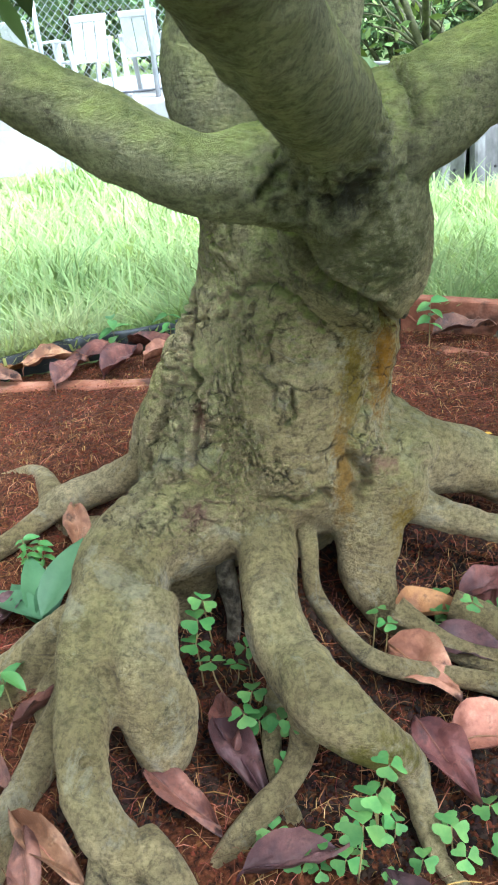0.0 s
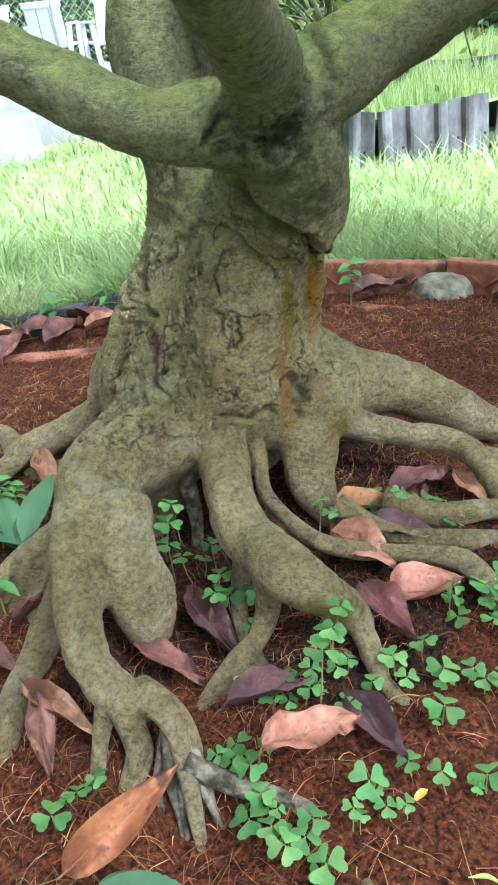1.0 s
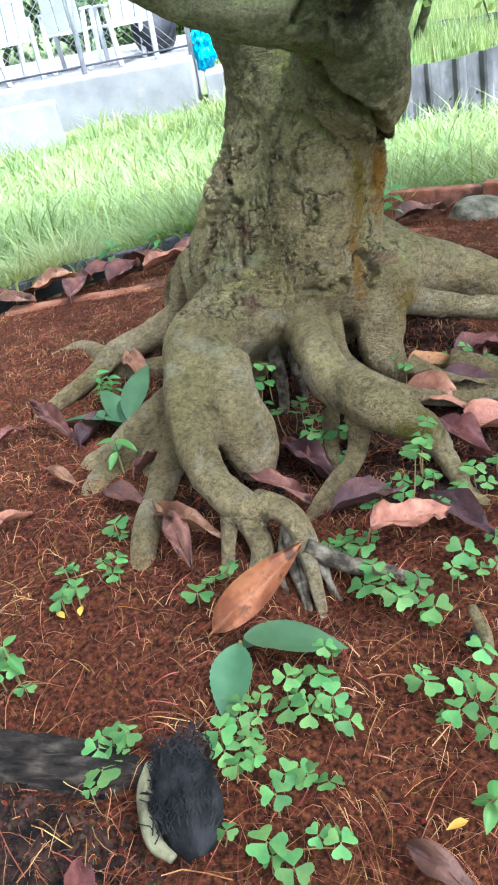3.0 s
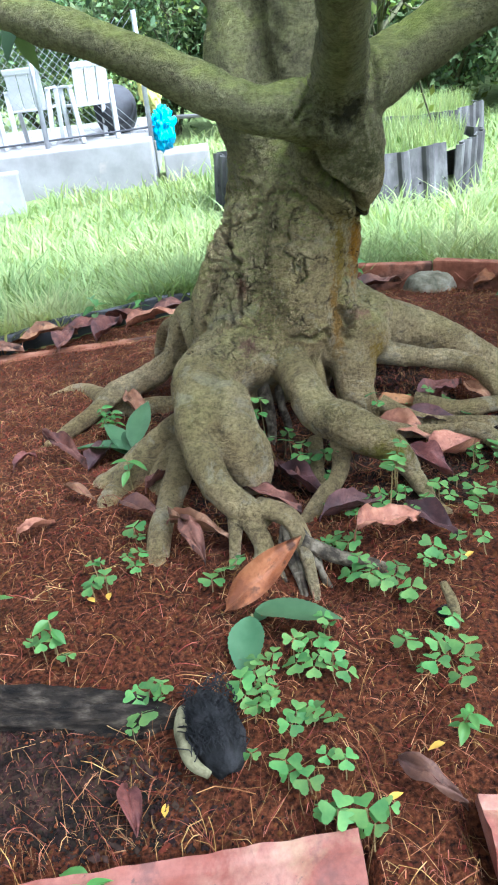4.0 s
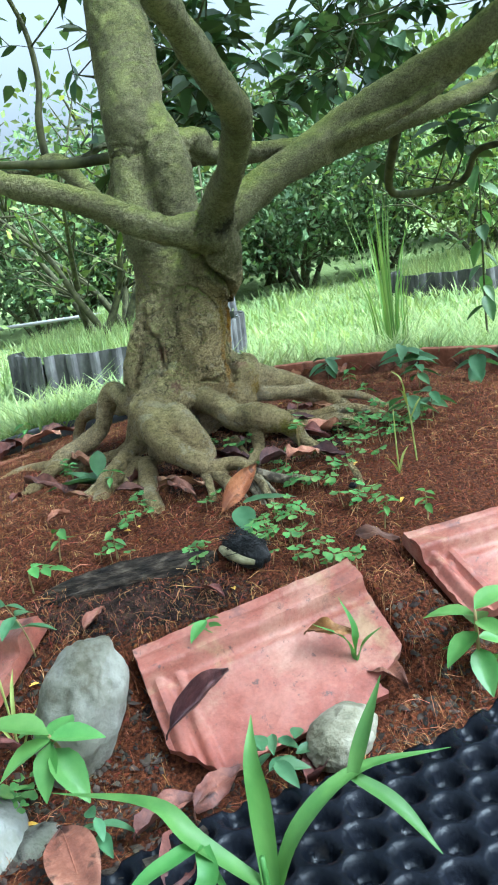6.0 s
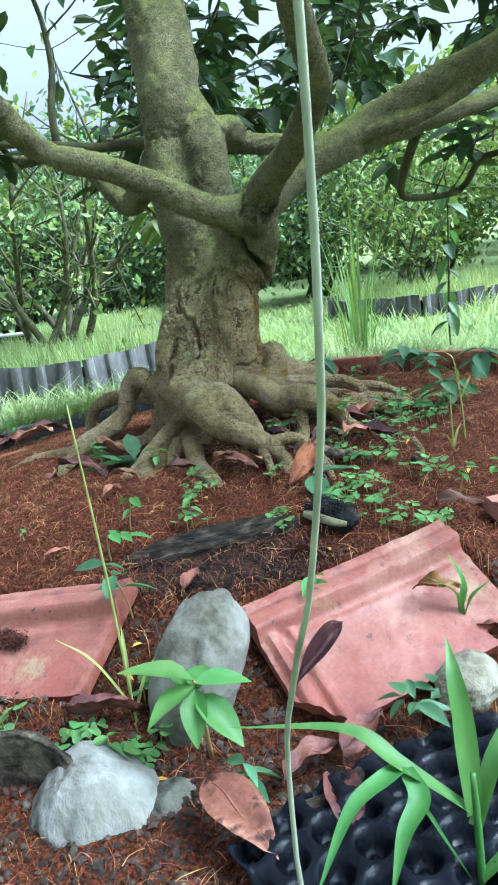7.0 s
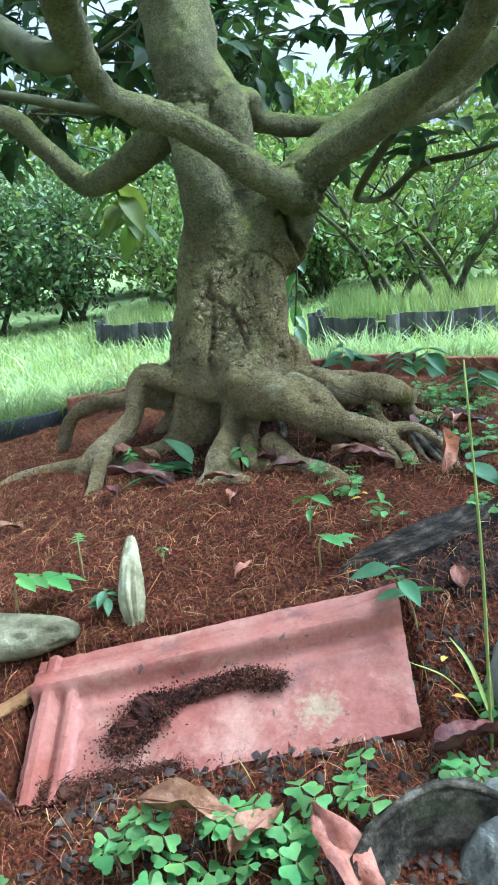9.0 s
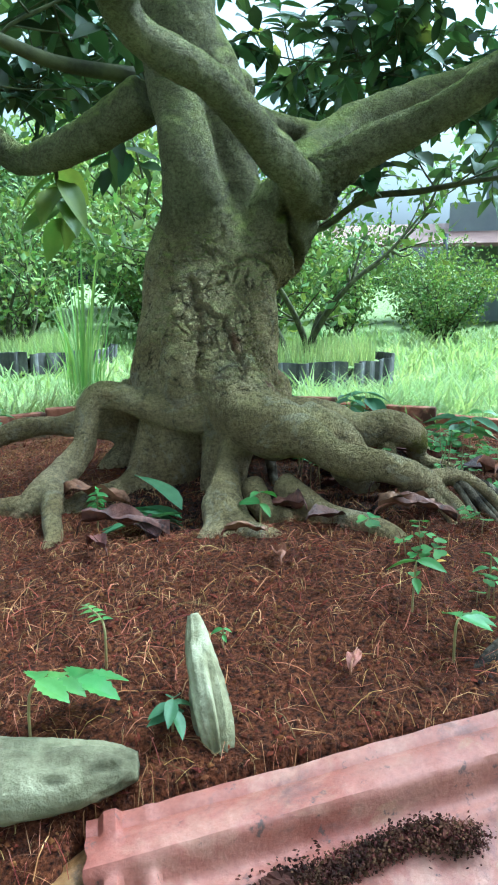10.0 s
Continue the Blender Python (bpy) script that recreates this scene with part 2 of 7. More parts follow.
OLIVE_STONE = simple("olive_stone", [(0.36, (0.11, 0.10, 0.06)), (0.5, (0.24, 0.22, 0.15)), (0.66, (0.38, 0.355, 0.27))], 16.0, 0.85, (60, 1.0, 0.01))
# humus, darkened further in colour for the shade under the roots
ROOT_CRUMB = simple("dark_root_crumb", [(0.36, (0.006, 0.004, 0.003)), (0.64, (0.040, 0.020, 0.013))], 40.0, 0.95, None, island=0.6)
LITTER = simple("grey_litter", [(0.36, (0.016, 0.011, 0.008)), (0.60, (0.060, 0.044, 0.032)), (0.72, (0.19, 0.155, 0.115))], 30.0, 0.9, None, island=0.5)
GRASS = simple("grass_blade", [(0.3, (0.19, 0.265, 0.105)), (0.50, (0.29, 0.365, 0.155)), (0.72, (0.42, 0.450, 0.225))], 1.6, 0.8, None, island=0.26, through_light=0.5)
GRASS_CLUMP = simple("tall_grass_blade", [(0.3, (0.12, 0.22, 0.05)), (0.7, (0.24, 0.34, 0.10))], 6.0, 0.7, None, vary=0.25, through_light=0.4)
CLOVER = simple("clover_leaf", [(0.3, (0.0780, 0.1950, 0.0493)), (0.7, (0.1716, 0.3120, 0.0762))], 45.0, 0.65, (200, 0.3, 0.001), vary=0.32, through_light=0.3)
CLOVER_STEM = simple("clover_stem", [(0.3, (0.20, 0.20, 0.06)), (0.7, (0.30, 0.18, 0.08))], 40.0, 0.5, None)
GREEN_LEAF = simple("green_leaf", [(0.3, (0.0655, 0.1474, 0.0601)), (0.7, (0.1147, 0.2184, 0.0928))], 20.0, 0.5, (120, 0.3, 0.001), vary=0.25, through_light=0.3)
GRASS_LEAF = simple("broad_grass_leaf", [(0.3, (0.055, 0.150, 0.028)), (0.7, (0.12, 0.25, 0.055))], 20.0, 0.5, (120, 0.3, 0.001), vary=0.2, through_light=0.3, stretch=(1, 1, 0.4))
BRIGHT_LEAF = simple("bright_green_leaf", [(0.3, (0.0860, 0.2236, 0.0473)), (0.7, (0.1634, 0.3268, 0.0804))], 20.0, 0.4, (120, 0.3, 0.001), vary=0.2, through_light=0.35)
CROWN_LEAF = simple("crown_leaf", [(0.3, (0.0360, 0.0656, 0.0260)), (0.7, (0.0760, 0.1200, 0.0420))], 6.0, 0.55, None, stain=(1.7, (0.22, 0.22, 0.04), 0.62, 0.70), island=0.5, through_light=0.28)
CROWN_LEAF_ONE = simple("crown_leaf_near", [(0.3, (0.0360, 0.0656, 0.0260)), (0.7, (0.0760, 0.1200, 0.0420))], 6.0, 0.55, None, vary=0.6, through_light=0.28)
YOUNG_LEAF = simple("young_leaf", [(0.3, (0.10, 0.17, 0.035)), (0.7, (0.21, 0.27, 0.055))], 12.0, 0.5, None, vary=0.35, through_light=0.45)
DARK_LEAF = simple("dark_green_leaf", [(0.3, (0.035, 0.075, 0.025)), (0.7, (0.085, 0.150, 0.045))], 12.0, 0.5, None, vary=0.4, through_light=0.35)
BUSH_LEAF = simple("bush_leaf", [(0.3, (0.08, 0.14, 0.04)), (0.6, (0.19, 0.25, 0.055)), (0.8, (0.40, 0.42, 0.09))], 0.9, 0.7, None, island=0.5, through_light=0.3)
DARK_BUSH_LEAF = simple("dark_bush_leaf", [(0.3, (0.06, 0.105, 0.04)), (0.7, (0.16, 0.225, 0.085))], 0.9, 0.7, None, island=0.5, through_light=0.3)
def dead_leaf_material(name, a, b, c):
    return simple(name, [(0.38, a), (0.50, b), (0.62, c)], 22.0, 0.6, (55, 0.9, 0.004), (40.0, (a[0] * 0.45, a[1] * 0.45, a[2] * 0.45), 0.52, 0.64), vary=0.25)
DEAD_RED = dead_leaf_material("dead_leaf_purple", (0.068, 0.023, 0.017), (0.145, 0.053, 0.034), (0.27, 0.115, 0.072))
DEAD_DARK = dead_leaf_material("dead_leaf_dark", (0.040, 0.014, 0.015), (0.085, 0.030, 0.030), (0.16, 0.065, 0.055))
DEAD_ORANGE = dead_leaf_material("dead_leaf_orange", (0.15, 0.055, 0.018), (0.28, 0.115, 0.038), (0.38, 0.19, 0.08))
DEAD_PINK = dead_leaf_material("dead_leaf_pinkish", (0.16, 0.058, 0.030), (0.29, 0.122, 0.066), (0.45, 0.24, 0.14))
STALK = simple("yellow_green_stalk", [(0.3, (0.24, 0.30, 0.06)), (0.7, (0.42, 0.44, 0.13))], 30.0, 0.6, None, through_light=0.2)
DRY_STEM = simple("dry_stem", [(0.3, (0.15, 0.16, 0.11)), (0.7, (0.30, 0.31, 0.23))], 40.0, 0.7, None)
YELLOW = simple("yellow_petal", [(0.3, (0.55, 0.30, 0.03)), (0.7, (0.65, 0.42, 0.06))], 60.0, 0.6, None)
TILE = tile_material("clay_roof_tile")
TERRACOTTA = simple("terracotta", [(0.38, (0.20, 0.075, 0.040)), (0.5, (0.32, 0.125, 0.070)), (0.62, (0.40, 0.19, 0.12))], 14.0, 0.85, (120, 0.6, 0.004), (11.0, (0.09, 0.045, 0.03), 0.50, 0.62), detail=9.0)
STONE = simple("grey_stone", [(0.36, (0.0850, 0.0782, 0.0510)), (0.48, (0.1955, 0.1853, 0.1445)), (0.62, (0.3230, 0.3102, 0.2677))], 14.0, 0.75, (60, 0.8, 0.006), (7.0, (0.17, 0.165, 0.115), 0.52, 0.70), detail=9.0)
GRAINED_STONE = simple("grained_grey_stone", [(0.34, (0.0160, 0.0144, 0.0113)), (0.41, (0.1000, 0.0944, 0.0737)), (0.52, (0.1720, 0.1640, 0.1316)), (0.70, (0.2640, 0.2560, 0.2143))], 13.0, 0.85, (24, 1.0, 0.012), (5.0, (0.13, 0.135, 0.085), 0.50, 0.68), stretch=(2.2, 2.2, 0.42), detail=9.0)
PALE_STONE = simple("pale_stone", [(0.34, (0.0532, 0.0494, 0.0361)), (0.43, (0.1824, 0.1763, 0.1444)), (0.55, (0.2736, 0.2675, 0.2310)), (0.70, (0.3572, 0.3534, 0.3141))], 11.0, 0.8, (30, 0.9, 0.010), (9.0, (0.20, 0.20, 0.14), 0.54, 0.70), stretch=(1.6, 1.6, 0.7), detail=9.0)
WOOD = simple("weathered_wood", [(0.36, (0.075, 0.066, 0.034)), (0.5, (0.19, 0.170, 0.095)), (0.66, (0.34, 0.305, 0.185))], 14.0, 0.85, (60, 0.9, 0.006), (7.0, (0.085, 0.078, 0.040), 0.48, 0.64), stretch=(1, 1, 1))
DARK_WOOD = simple("rotten_dark_wood", [(0.34, (0.008, 0.006, 0.005)), (0.52, (0.032, 0.024, 0.017)), (0.62, (0.070, 0.054, 0.038)), (0.74, (0.13, 0.105, 0.075))], 34.0, 0.9, (50, 1.0, 0.010), stretch=(1.0, 1.0, 4.0), detail=10.0)
PALE_WOOD = simple("pale_split_wood", [(0.36, (0.0850, 0.0723, 0.0382)), (0.5, (0.2550, 0.2295, 0.1232)), (0.66, (0.4420, 0.4080, 0.2550))], 18.0, 0.8, (80, 0.8, 0.005), (9.0, (0.12, 0.11, 0.07), 0.55, 0.68))
RING_WOOD = simple("ringed_rotten_wood", [(0.36, (0.018, 0.014, 0.010)), (0.50, (0.060, 0.048, 0.033)), (0.64, (0.17, 0.145, 0.105))], 42.0, 0.9, (80, 1.0, 0.008), (14.0, (0.10, 0.10, 0.055), 0.54, 0.66), detail=10.0)
BLACK_PLASTIC = simple("black_plastic", [(0.35, (0.002, 0.003, 0.005)), (0.7, (0.007, 0.008, 0.012))], 14.0, 0.22, (45, 0.6, 0.005), (12.0, (0.05, 0.042, 0.036), 0.66, 0.82))
BLACK_PLASTIC.node_tree.nodes["Principled BSDF"].inputs["Specular IOR Level"].default_value = 0.16
EDGE_PLASTIC = simple("edging_plastic", [(0.35, (0.02, 0.022, 0.025)), (0.7, (0.06, 0.063, 0.066))], 14.0, 0.5, (30, 0.25, 0.003))
HUSK = simple("black_husk", [(0.35, (0.006, 0.006, 0.006)), (0.7, (0.032, 0.030, 0.029))], 30.0, 0.8, (150, 0.8, 0.004))
ASBESTOS = simple("weathered_fibre_cement", [(0.30, (0.0300, 0.0285, 0.0293)), (0.5, (0.0938, 0.0885, 0.0851)), (0.72, (0.2025, 0.1950, 0.1848))], 5.0, 0.9, (40, 0.6, 0.006), (3.0, (0.055, 0.06, 0.045), 0.52, 0.68), stretch=(1, 1, 0.5))
CONCRETE = simple("whitish_concrete", [(0.3, (0.194, 0.184, 0.176)), (0.7, (0.288, 0.277, 0.266))], 3.0, 0.9, (40, 0.4, 0.005), (4.0, (0.36, 0.31, 0.27), 0.58, 0.75))
WHITE_PLASTIC = simple("white_plastic", [(0.3, (0.391, 0.391, 0.383)), (0.7, (0.493, 0.493, 0.484))], 4.0, 0.4, None)
BLUE = simple("blue_plastic", [(0.3, (0.02, 0.30, 0.50)), (0.7, (0.04, 0.45, 0.66))], 8.0, 0.4, (20, 0.6, 0.01))
YELLOW_BAG = simple("yellow_sack", [(0.3, (0.55, 0.50, 0.10)), (0.7, (0.72, 0.68, 0.22))], 8.0, 0.6, (20, 0.6, 0.01))
METAL = simple("galvanised_steel", [(0.3, (0.32, 0.33, 0.34)), (0.7, (0.45, 0.46, 0.47))], 12.0, 0.45, None, metal=0.7)
RUBBER = simple("dark_rubber", [(0.3, (0.02, 0.02, 0.022)), (0.7, (0.05, 0.05, 0.055))], 12.0, 0.7, None)
WALL_GREY = simple("grey_plaster", [(0.3, (0.22, 0.23, 0.25)), (0.7, (0.34, 0.35, 0.37))], 0.8, 0.9, (20, 0.3, 0.01), (0.7, (0.12, 0.12, 0.12), 0.55, 0.7))
ROOF = simple("rusty_roof_sheet", [(0.3, (0.16, 0.085, 0.07)), (0.7, (0.28, 0.17, 0.14))], 1.2, 0.7, None)

# ---- building blocks ----
def thing(name, label, category, group="", kind="", at=None):
    """An Empty at the thing's base, which parents its parts."""
    ob = new(name)
    ob.empty_display_size = 0.05
    if at is not None:
        ob.matrix_world = at if isinstance(at, Matrix) else Matrix.Translation(at)
    return tagged(ob, label, category, group, kind)


def mesh_of(name, verts, faces, material, smooth=True):
    me = bpy.data.meshes.new(name)
    me.from_pydata([tuple(v) for v in verts], [], faces)
    me.materials.append(material)
    if smooth:
        me.polygons.foreach_set("use_smooth", [True] * len(me.polygons))
    me.update()
    return me


def part(name, me, parent, label="", at=None):
    ob = new(name, me)
    ob.parent = parent
    if at is not None:
        ob.matrix_basis = at
    return tagged(ob, label)


def bm_mesh(bm, name, material, smooth=False):
    me = bpy.data.meshes.new(name)
    bmesh.ops.recalc_face_normals(bm, faces=bm.faces)
    bm.to_mesh(me)
    bm.free()
    me.materials.append(material)
    if smooth:
        me.polygons.foreach_set("use_smooth", [True] * len(me.polygons))
    return me


def box_mesh(name, size, material, bevel=0.004, at=(0, 0, 0), segments=2):
    bm = bmesh.new()
    bmesh.ops.create_cube(bm, size=1, matrix=Matrix.Translation(at) @ Matrix.Diagonal((*size, 1)))
    if bevel:
        bmesh.ops.bevel(bm, geom=list(bm.edges), offset=bevel, segments=segments, affect="EDGES", profile=0.6)
    return bm_mesh(bm, name, material)


def smooth_path(points, per=6):
    """Catmull-Rom through rows of numbers (place and radius)."""
    p = np.array(points, float)
    p = np.vstack([2 * p[0] - p[1], p, 2 * p[-1] - p[-2]])
    out = []
    for i in range(1, len(p) - 2):
        for k in range(per):
            t = k / per
            a, b, c, d = p[i - 1], p[i], p[i + 1], p[i + 2]
            out.append(0.5 * (2 * b + (c - a) * t + (2 * a - 5 * b + 4 * c - d) * t * t + (3 * b - a - 3 * c + d) * t ** 3))
    out.append(p[-2])
    return np.array(out)


def tube(points, sides=12, per=6, lump=0.0, seed=0, cap=True):
    """Vertices and faces of a tapered, slightly lumpy tube along rows of (x, y, z, radius)."""
    path = smooth_path(points, per) if per > 1 else np.array(points, float)
    verts, faces = [], []
    normal = None
    for i, row in enumerate(path):
        c, r = Vector(row[:3]), max(row[3], 0.0005)
        a, b = path[max(i - 1, 0)], path[min(i + 1, len(path) - 1)]
        d = (Vector(b[:3]) - Vector(a[:3])).normalized()
        if normal is None:
            normal = d.orthogonal().normalized()
        normal = (normal - d * normal.dot(d)).normalized()
        side = d.cross(normal)
        for k in range(sides):
            ang = 2 * math.pi * k / sides
            v = normal * math.cos(ang) + side * math.sin(ang)
            rr = r
            if lump:
                q = (c + v * r) * 9 + Vector((seed, seed * 1.7, 0))
                rr = r * (1 + lump * noise.noise(q) + lump * 0.5 * noise.noise(q * 2.7))
            verts.append(c + v * rr)
        if i:
            o = (i - 1) * sides
            faces += [(o + k, o + (k + 1) % sides, o + sides + (k + 1) % sides, o + sides + k) for k in range(sides)]
    if cap:
        faces.append(tuple(range(sides - 1, -1, -1)))
        o = (len(path) - 1) * sides
        faces.append(tuple(range(o, o + sides)))
    return verts, faces


def joined(pieces):
    verts, faces = [], []
    for v, f in pieces:
        o = len(verts)
        verts += list(v)
        faces += [tuple(i + o for i in g) for g in f]
    return verts, faces


def tube_mesh(name, points, material, **k):
    return mesh_of(name, *tube(points, **k), material)


def quick_mesh(name, verts, loops_per_face, faces, material, smooth=True):
    """A large mesh straight from arrays: verts (n, 3), faces (m, k)."""
    me = bpy.data.meshes.new(name)
    verts, faces = np.asarray(verts, np.float32), np.asarray(faces, np.int32)
    me.vertices.add(len(verts))
    me.vertices.foreach_set("co", verts.ravel())
    me.loops.add(faces.size)
    me.loops.foreach_set("vertex_index", faces.ravel())
    me.polygons.add(len(faces))
    me.polygons.foreach_set("loop_start", np.arange(len(faces), dtype=np.int32) * loops_per_face)
    me.polygons.foreach_set("loop_total", np.full(len(faces), loops_per_face, np.int32))
    me.update(calc_edges=True)
    me.materials.append(material)
    if smooth:
        me.polygons.foreach_set("use_smooth", np.ones(len(faces), bool))
    return me


TILE_SEATS = [
    ((-0.807, 0.458, 0.372), (0.272, -0.324, 0.051), (-0.129, -0.092, -0.076)),
    ((-0.447, 0.000, 0.394), (0.325, -0.040, 0.031), (-0.015, -0.173, -0.098)),
    ((-0.019, -0.038, 0.431), (0.385, -0.080, 0.003), (-0.011, -0.155, -0.066)),
]


def ground_z(x, y):
    """Height of the ground: a mulched mound round the tree, falling to the lawn."""
    x, y = np.asarray(x, float), np.asarray(y, float)
    dx, dy = x + 0.05, y - 0.6
    r = np.hypot(dx, dy) + 1e-6
    s, c = dy / r, dx / r
    front = np.interp(r, [0, 0.35, 0.5, 0.7, 0.8, 0.9, 1.0, 1.2, 1.6], [0.455, 0.455, 0.44, 0.405, 0.37, 0.315, 0.285, 0.265, 0.25])
    back = np.interp(r, [0, 0.35, 0.5, 0.7, 0.9, 1.2, 1.6], [0.455, 0.452, 0.428, 0.392, 0.352, 0.305, 0.26])
    steep = np.interp(r, [0, 0.35, 0.5, 0.68, 0.73, 0.78, 0.86, 1.0, 1.2, 1.6], [0.455, 0.455, 0.44, 0.408, 0.385, 0.34, 0.288, 0.275, 0.262, 0.25])
    south = np.clip((-0.62 - s) / 0.14, 0, 1)
    front = front * (1 - south) + steep * south
    k = np.clip((s + 0.1) / 0.5, 0, 1)
    z = front * (1 - k) + back * k + np.clip(c, 0, 1) * 0.05 * np.interp(r, [0.5, 0.9, 1.15, 1.5], [0, 1, 1, 0])
    slope = 0.085 + 0.066 * np.clip(s, 0, 1)
    lawn = 0.27 - slope * (np.minimum(r, 6) - 1.2) + np.clip(c, 0, 1) * 0.02 * np.clip(np.minimum(r, 30) - 6, 0, None)
    u = np.clip((r - 1.2) / 0.4, 0, 1)
    z = np.where(r > 1.2, z * (1 - u) + lawn * u, z)
    # hollows washed out between the roots
    for hx, hy, sx, sy, deep in ((-0.30, 0.74, 0.12, 0.15, 0.042), (-0.10, 0.245, 0.06, 0.04, 0.022), (-0.05, 0.55, 0.06, 0.08, 0.02)):
        z = z - deep * np.exp(-((x - hx) / sx) ** 2 - ((y - hy) / sy) ** 2)
    # the soil stays below the roof tiles that lie on it
    for (ox, oy, oz), (ax, ay, az), (bx, by, bz) in TILE_SEATS:
        det = ax * by - ay * bx
        u = ((x - ox) * by - (y - oy) * bx) / det
        v = (ax * (y - oy) - ay * (x - ox)) / det
        under = (u > -0.03) & (u < 1.03) & (v > -0.02) & (v < 1.05)
        z = np.where(under, np.minimum(z, oz + u * az + v * bz - 0.030), z)
    return z


def gz(x, y):
    return float(ground_z(x, y))


def rough(x, y, amp):
    return amp * (noise.noise(Vector((x * 4.5, y * 4.5, 0))) + 0.6 * noise.noise(Vector((x * 14, y * 14, 3))) + 0.45 * noise.noise(Vector((x * 38, y * 38, 5))) + 0.40 * noise.noise(Vector((x * 85, y * 85, 8))))


# ---- ground: one sheet, fine round the tree, coarse to the horizon ----
def build_ground():
    axis = [0.0]
    step = 0.0120
    while axis[-1] < 400:
        axis.append(axis[-1] + step)
        if axis[-1] > 1.25:
            step *= 1.12
    axis = np.array(axis)
    axis = np.concatenate([-axis[:0:-1], axis])
    gx, gy = np.meshgrid(axis - 0.1, axis + 0.55)
    z = ground_z(gx, gy)
    r = np.hypot(gx + 0.05, gy - 0.6)
    flat = np.stack([gx.ravel(), gy.ravel()], 1)
    amp = np.interp(r.ravel(), [0, 1.1, 1.3, 3, 60, 400], [0.007, 0.007, 0.012, 0.03, 0.1, 0.2])
    zz = z.ravel() + np.array([rough(a, b, k) if k < 0.09 else 0.0 for (a, b), k in zip(flat, amp)])
    n = len(axis)
    i = np.arange(n * n).reshape(n, n)
    faces = np.stack([i[:-1, :-1], i[:-1, 1:], i[1:, 1:], i[1:, :-1]], -1).reshape(-1, 4)
    me = quick_mesh("ground", np.column_stack([flat, zz]), 4, faces, MULCH)
    me.materials.append(LAWN_SOIL)
    centre = flat[faces].mean(1)
    me.polygons.foreach_set("material_index", (np.hypot(centre[:, 0] + 0.05, centre[:, 1] - 0.6) > 1.22).astype(np.int32))
    tagged(new("ground", me), "mound of reddish brown mulch falling to a green lawn", "ground", kind="structure")


build_ground()

# ---- the tree: rows are x, y, z, radius ----
TRUNK = [(0.005, 0.83, 0.38, 0.055), (0.0, 0.815, 0.50, 0.085), (-0.010, 0.788, 0.58, 0.126), (-0.008, 0.787, 0.63, 0.128), (0.016, 0.80, 0.72, 0.113), (0.016, 0.81, 0.80, 0.098), (-0.002, 0.800, 0.87, 0.072), (-0.026, 0.797, 0.93, 0.054), (-0.038, 0.803, 0.99, 0.047), (-0.030, 0.820, 1.05, 0.046), (-0.012, 0.838, 1.12, 0.054), (0.008, 0.845, 1.19, 0.070), (0.027, 0.875, 1.30, 0.074), (0.042, 0.917, 1.46, 0.068), (0.06, 0.96, 1.7, 0.056), (0.08, 1.0, 2.1, 0.04), (0.1, 1.05, 2.5, 0.02)]
TRUNK_FRONT = [(0.0, 0.76, 0.54, 0.06), (-0.005, 0.745, 0.60, 0.085), (0.005, 0.748, 0.68, 0.088), (0.028, 0.752, 0.76, 0.080), (0.030, 0.757, 0.82, 0.066), (0.02, 0.775, 0.88, 0.045)]
SECOND_STEM = [(0.072, 0.735, 0.83, 0.055), (0.054, 0.755, 0.92, 0.048), (0.047, 0.768, 1.0, 0.047), (0.050, 0.782, 1.06, 0.052), (0.043, 0.81, 1.13, 0.056), (0.03, 0.845, 1.2, 0.055), (0.035, 0.87, 1.28, 0.05)]
SHOULDER = [(0.088, 0.750, 0.775, 0.046), (0.080, 0.728, 0.815, 0.070), (0.074, 0.68, 0.88, 0.066), (0.066, 0.645, 0.93, 0.05)]
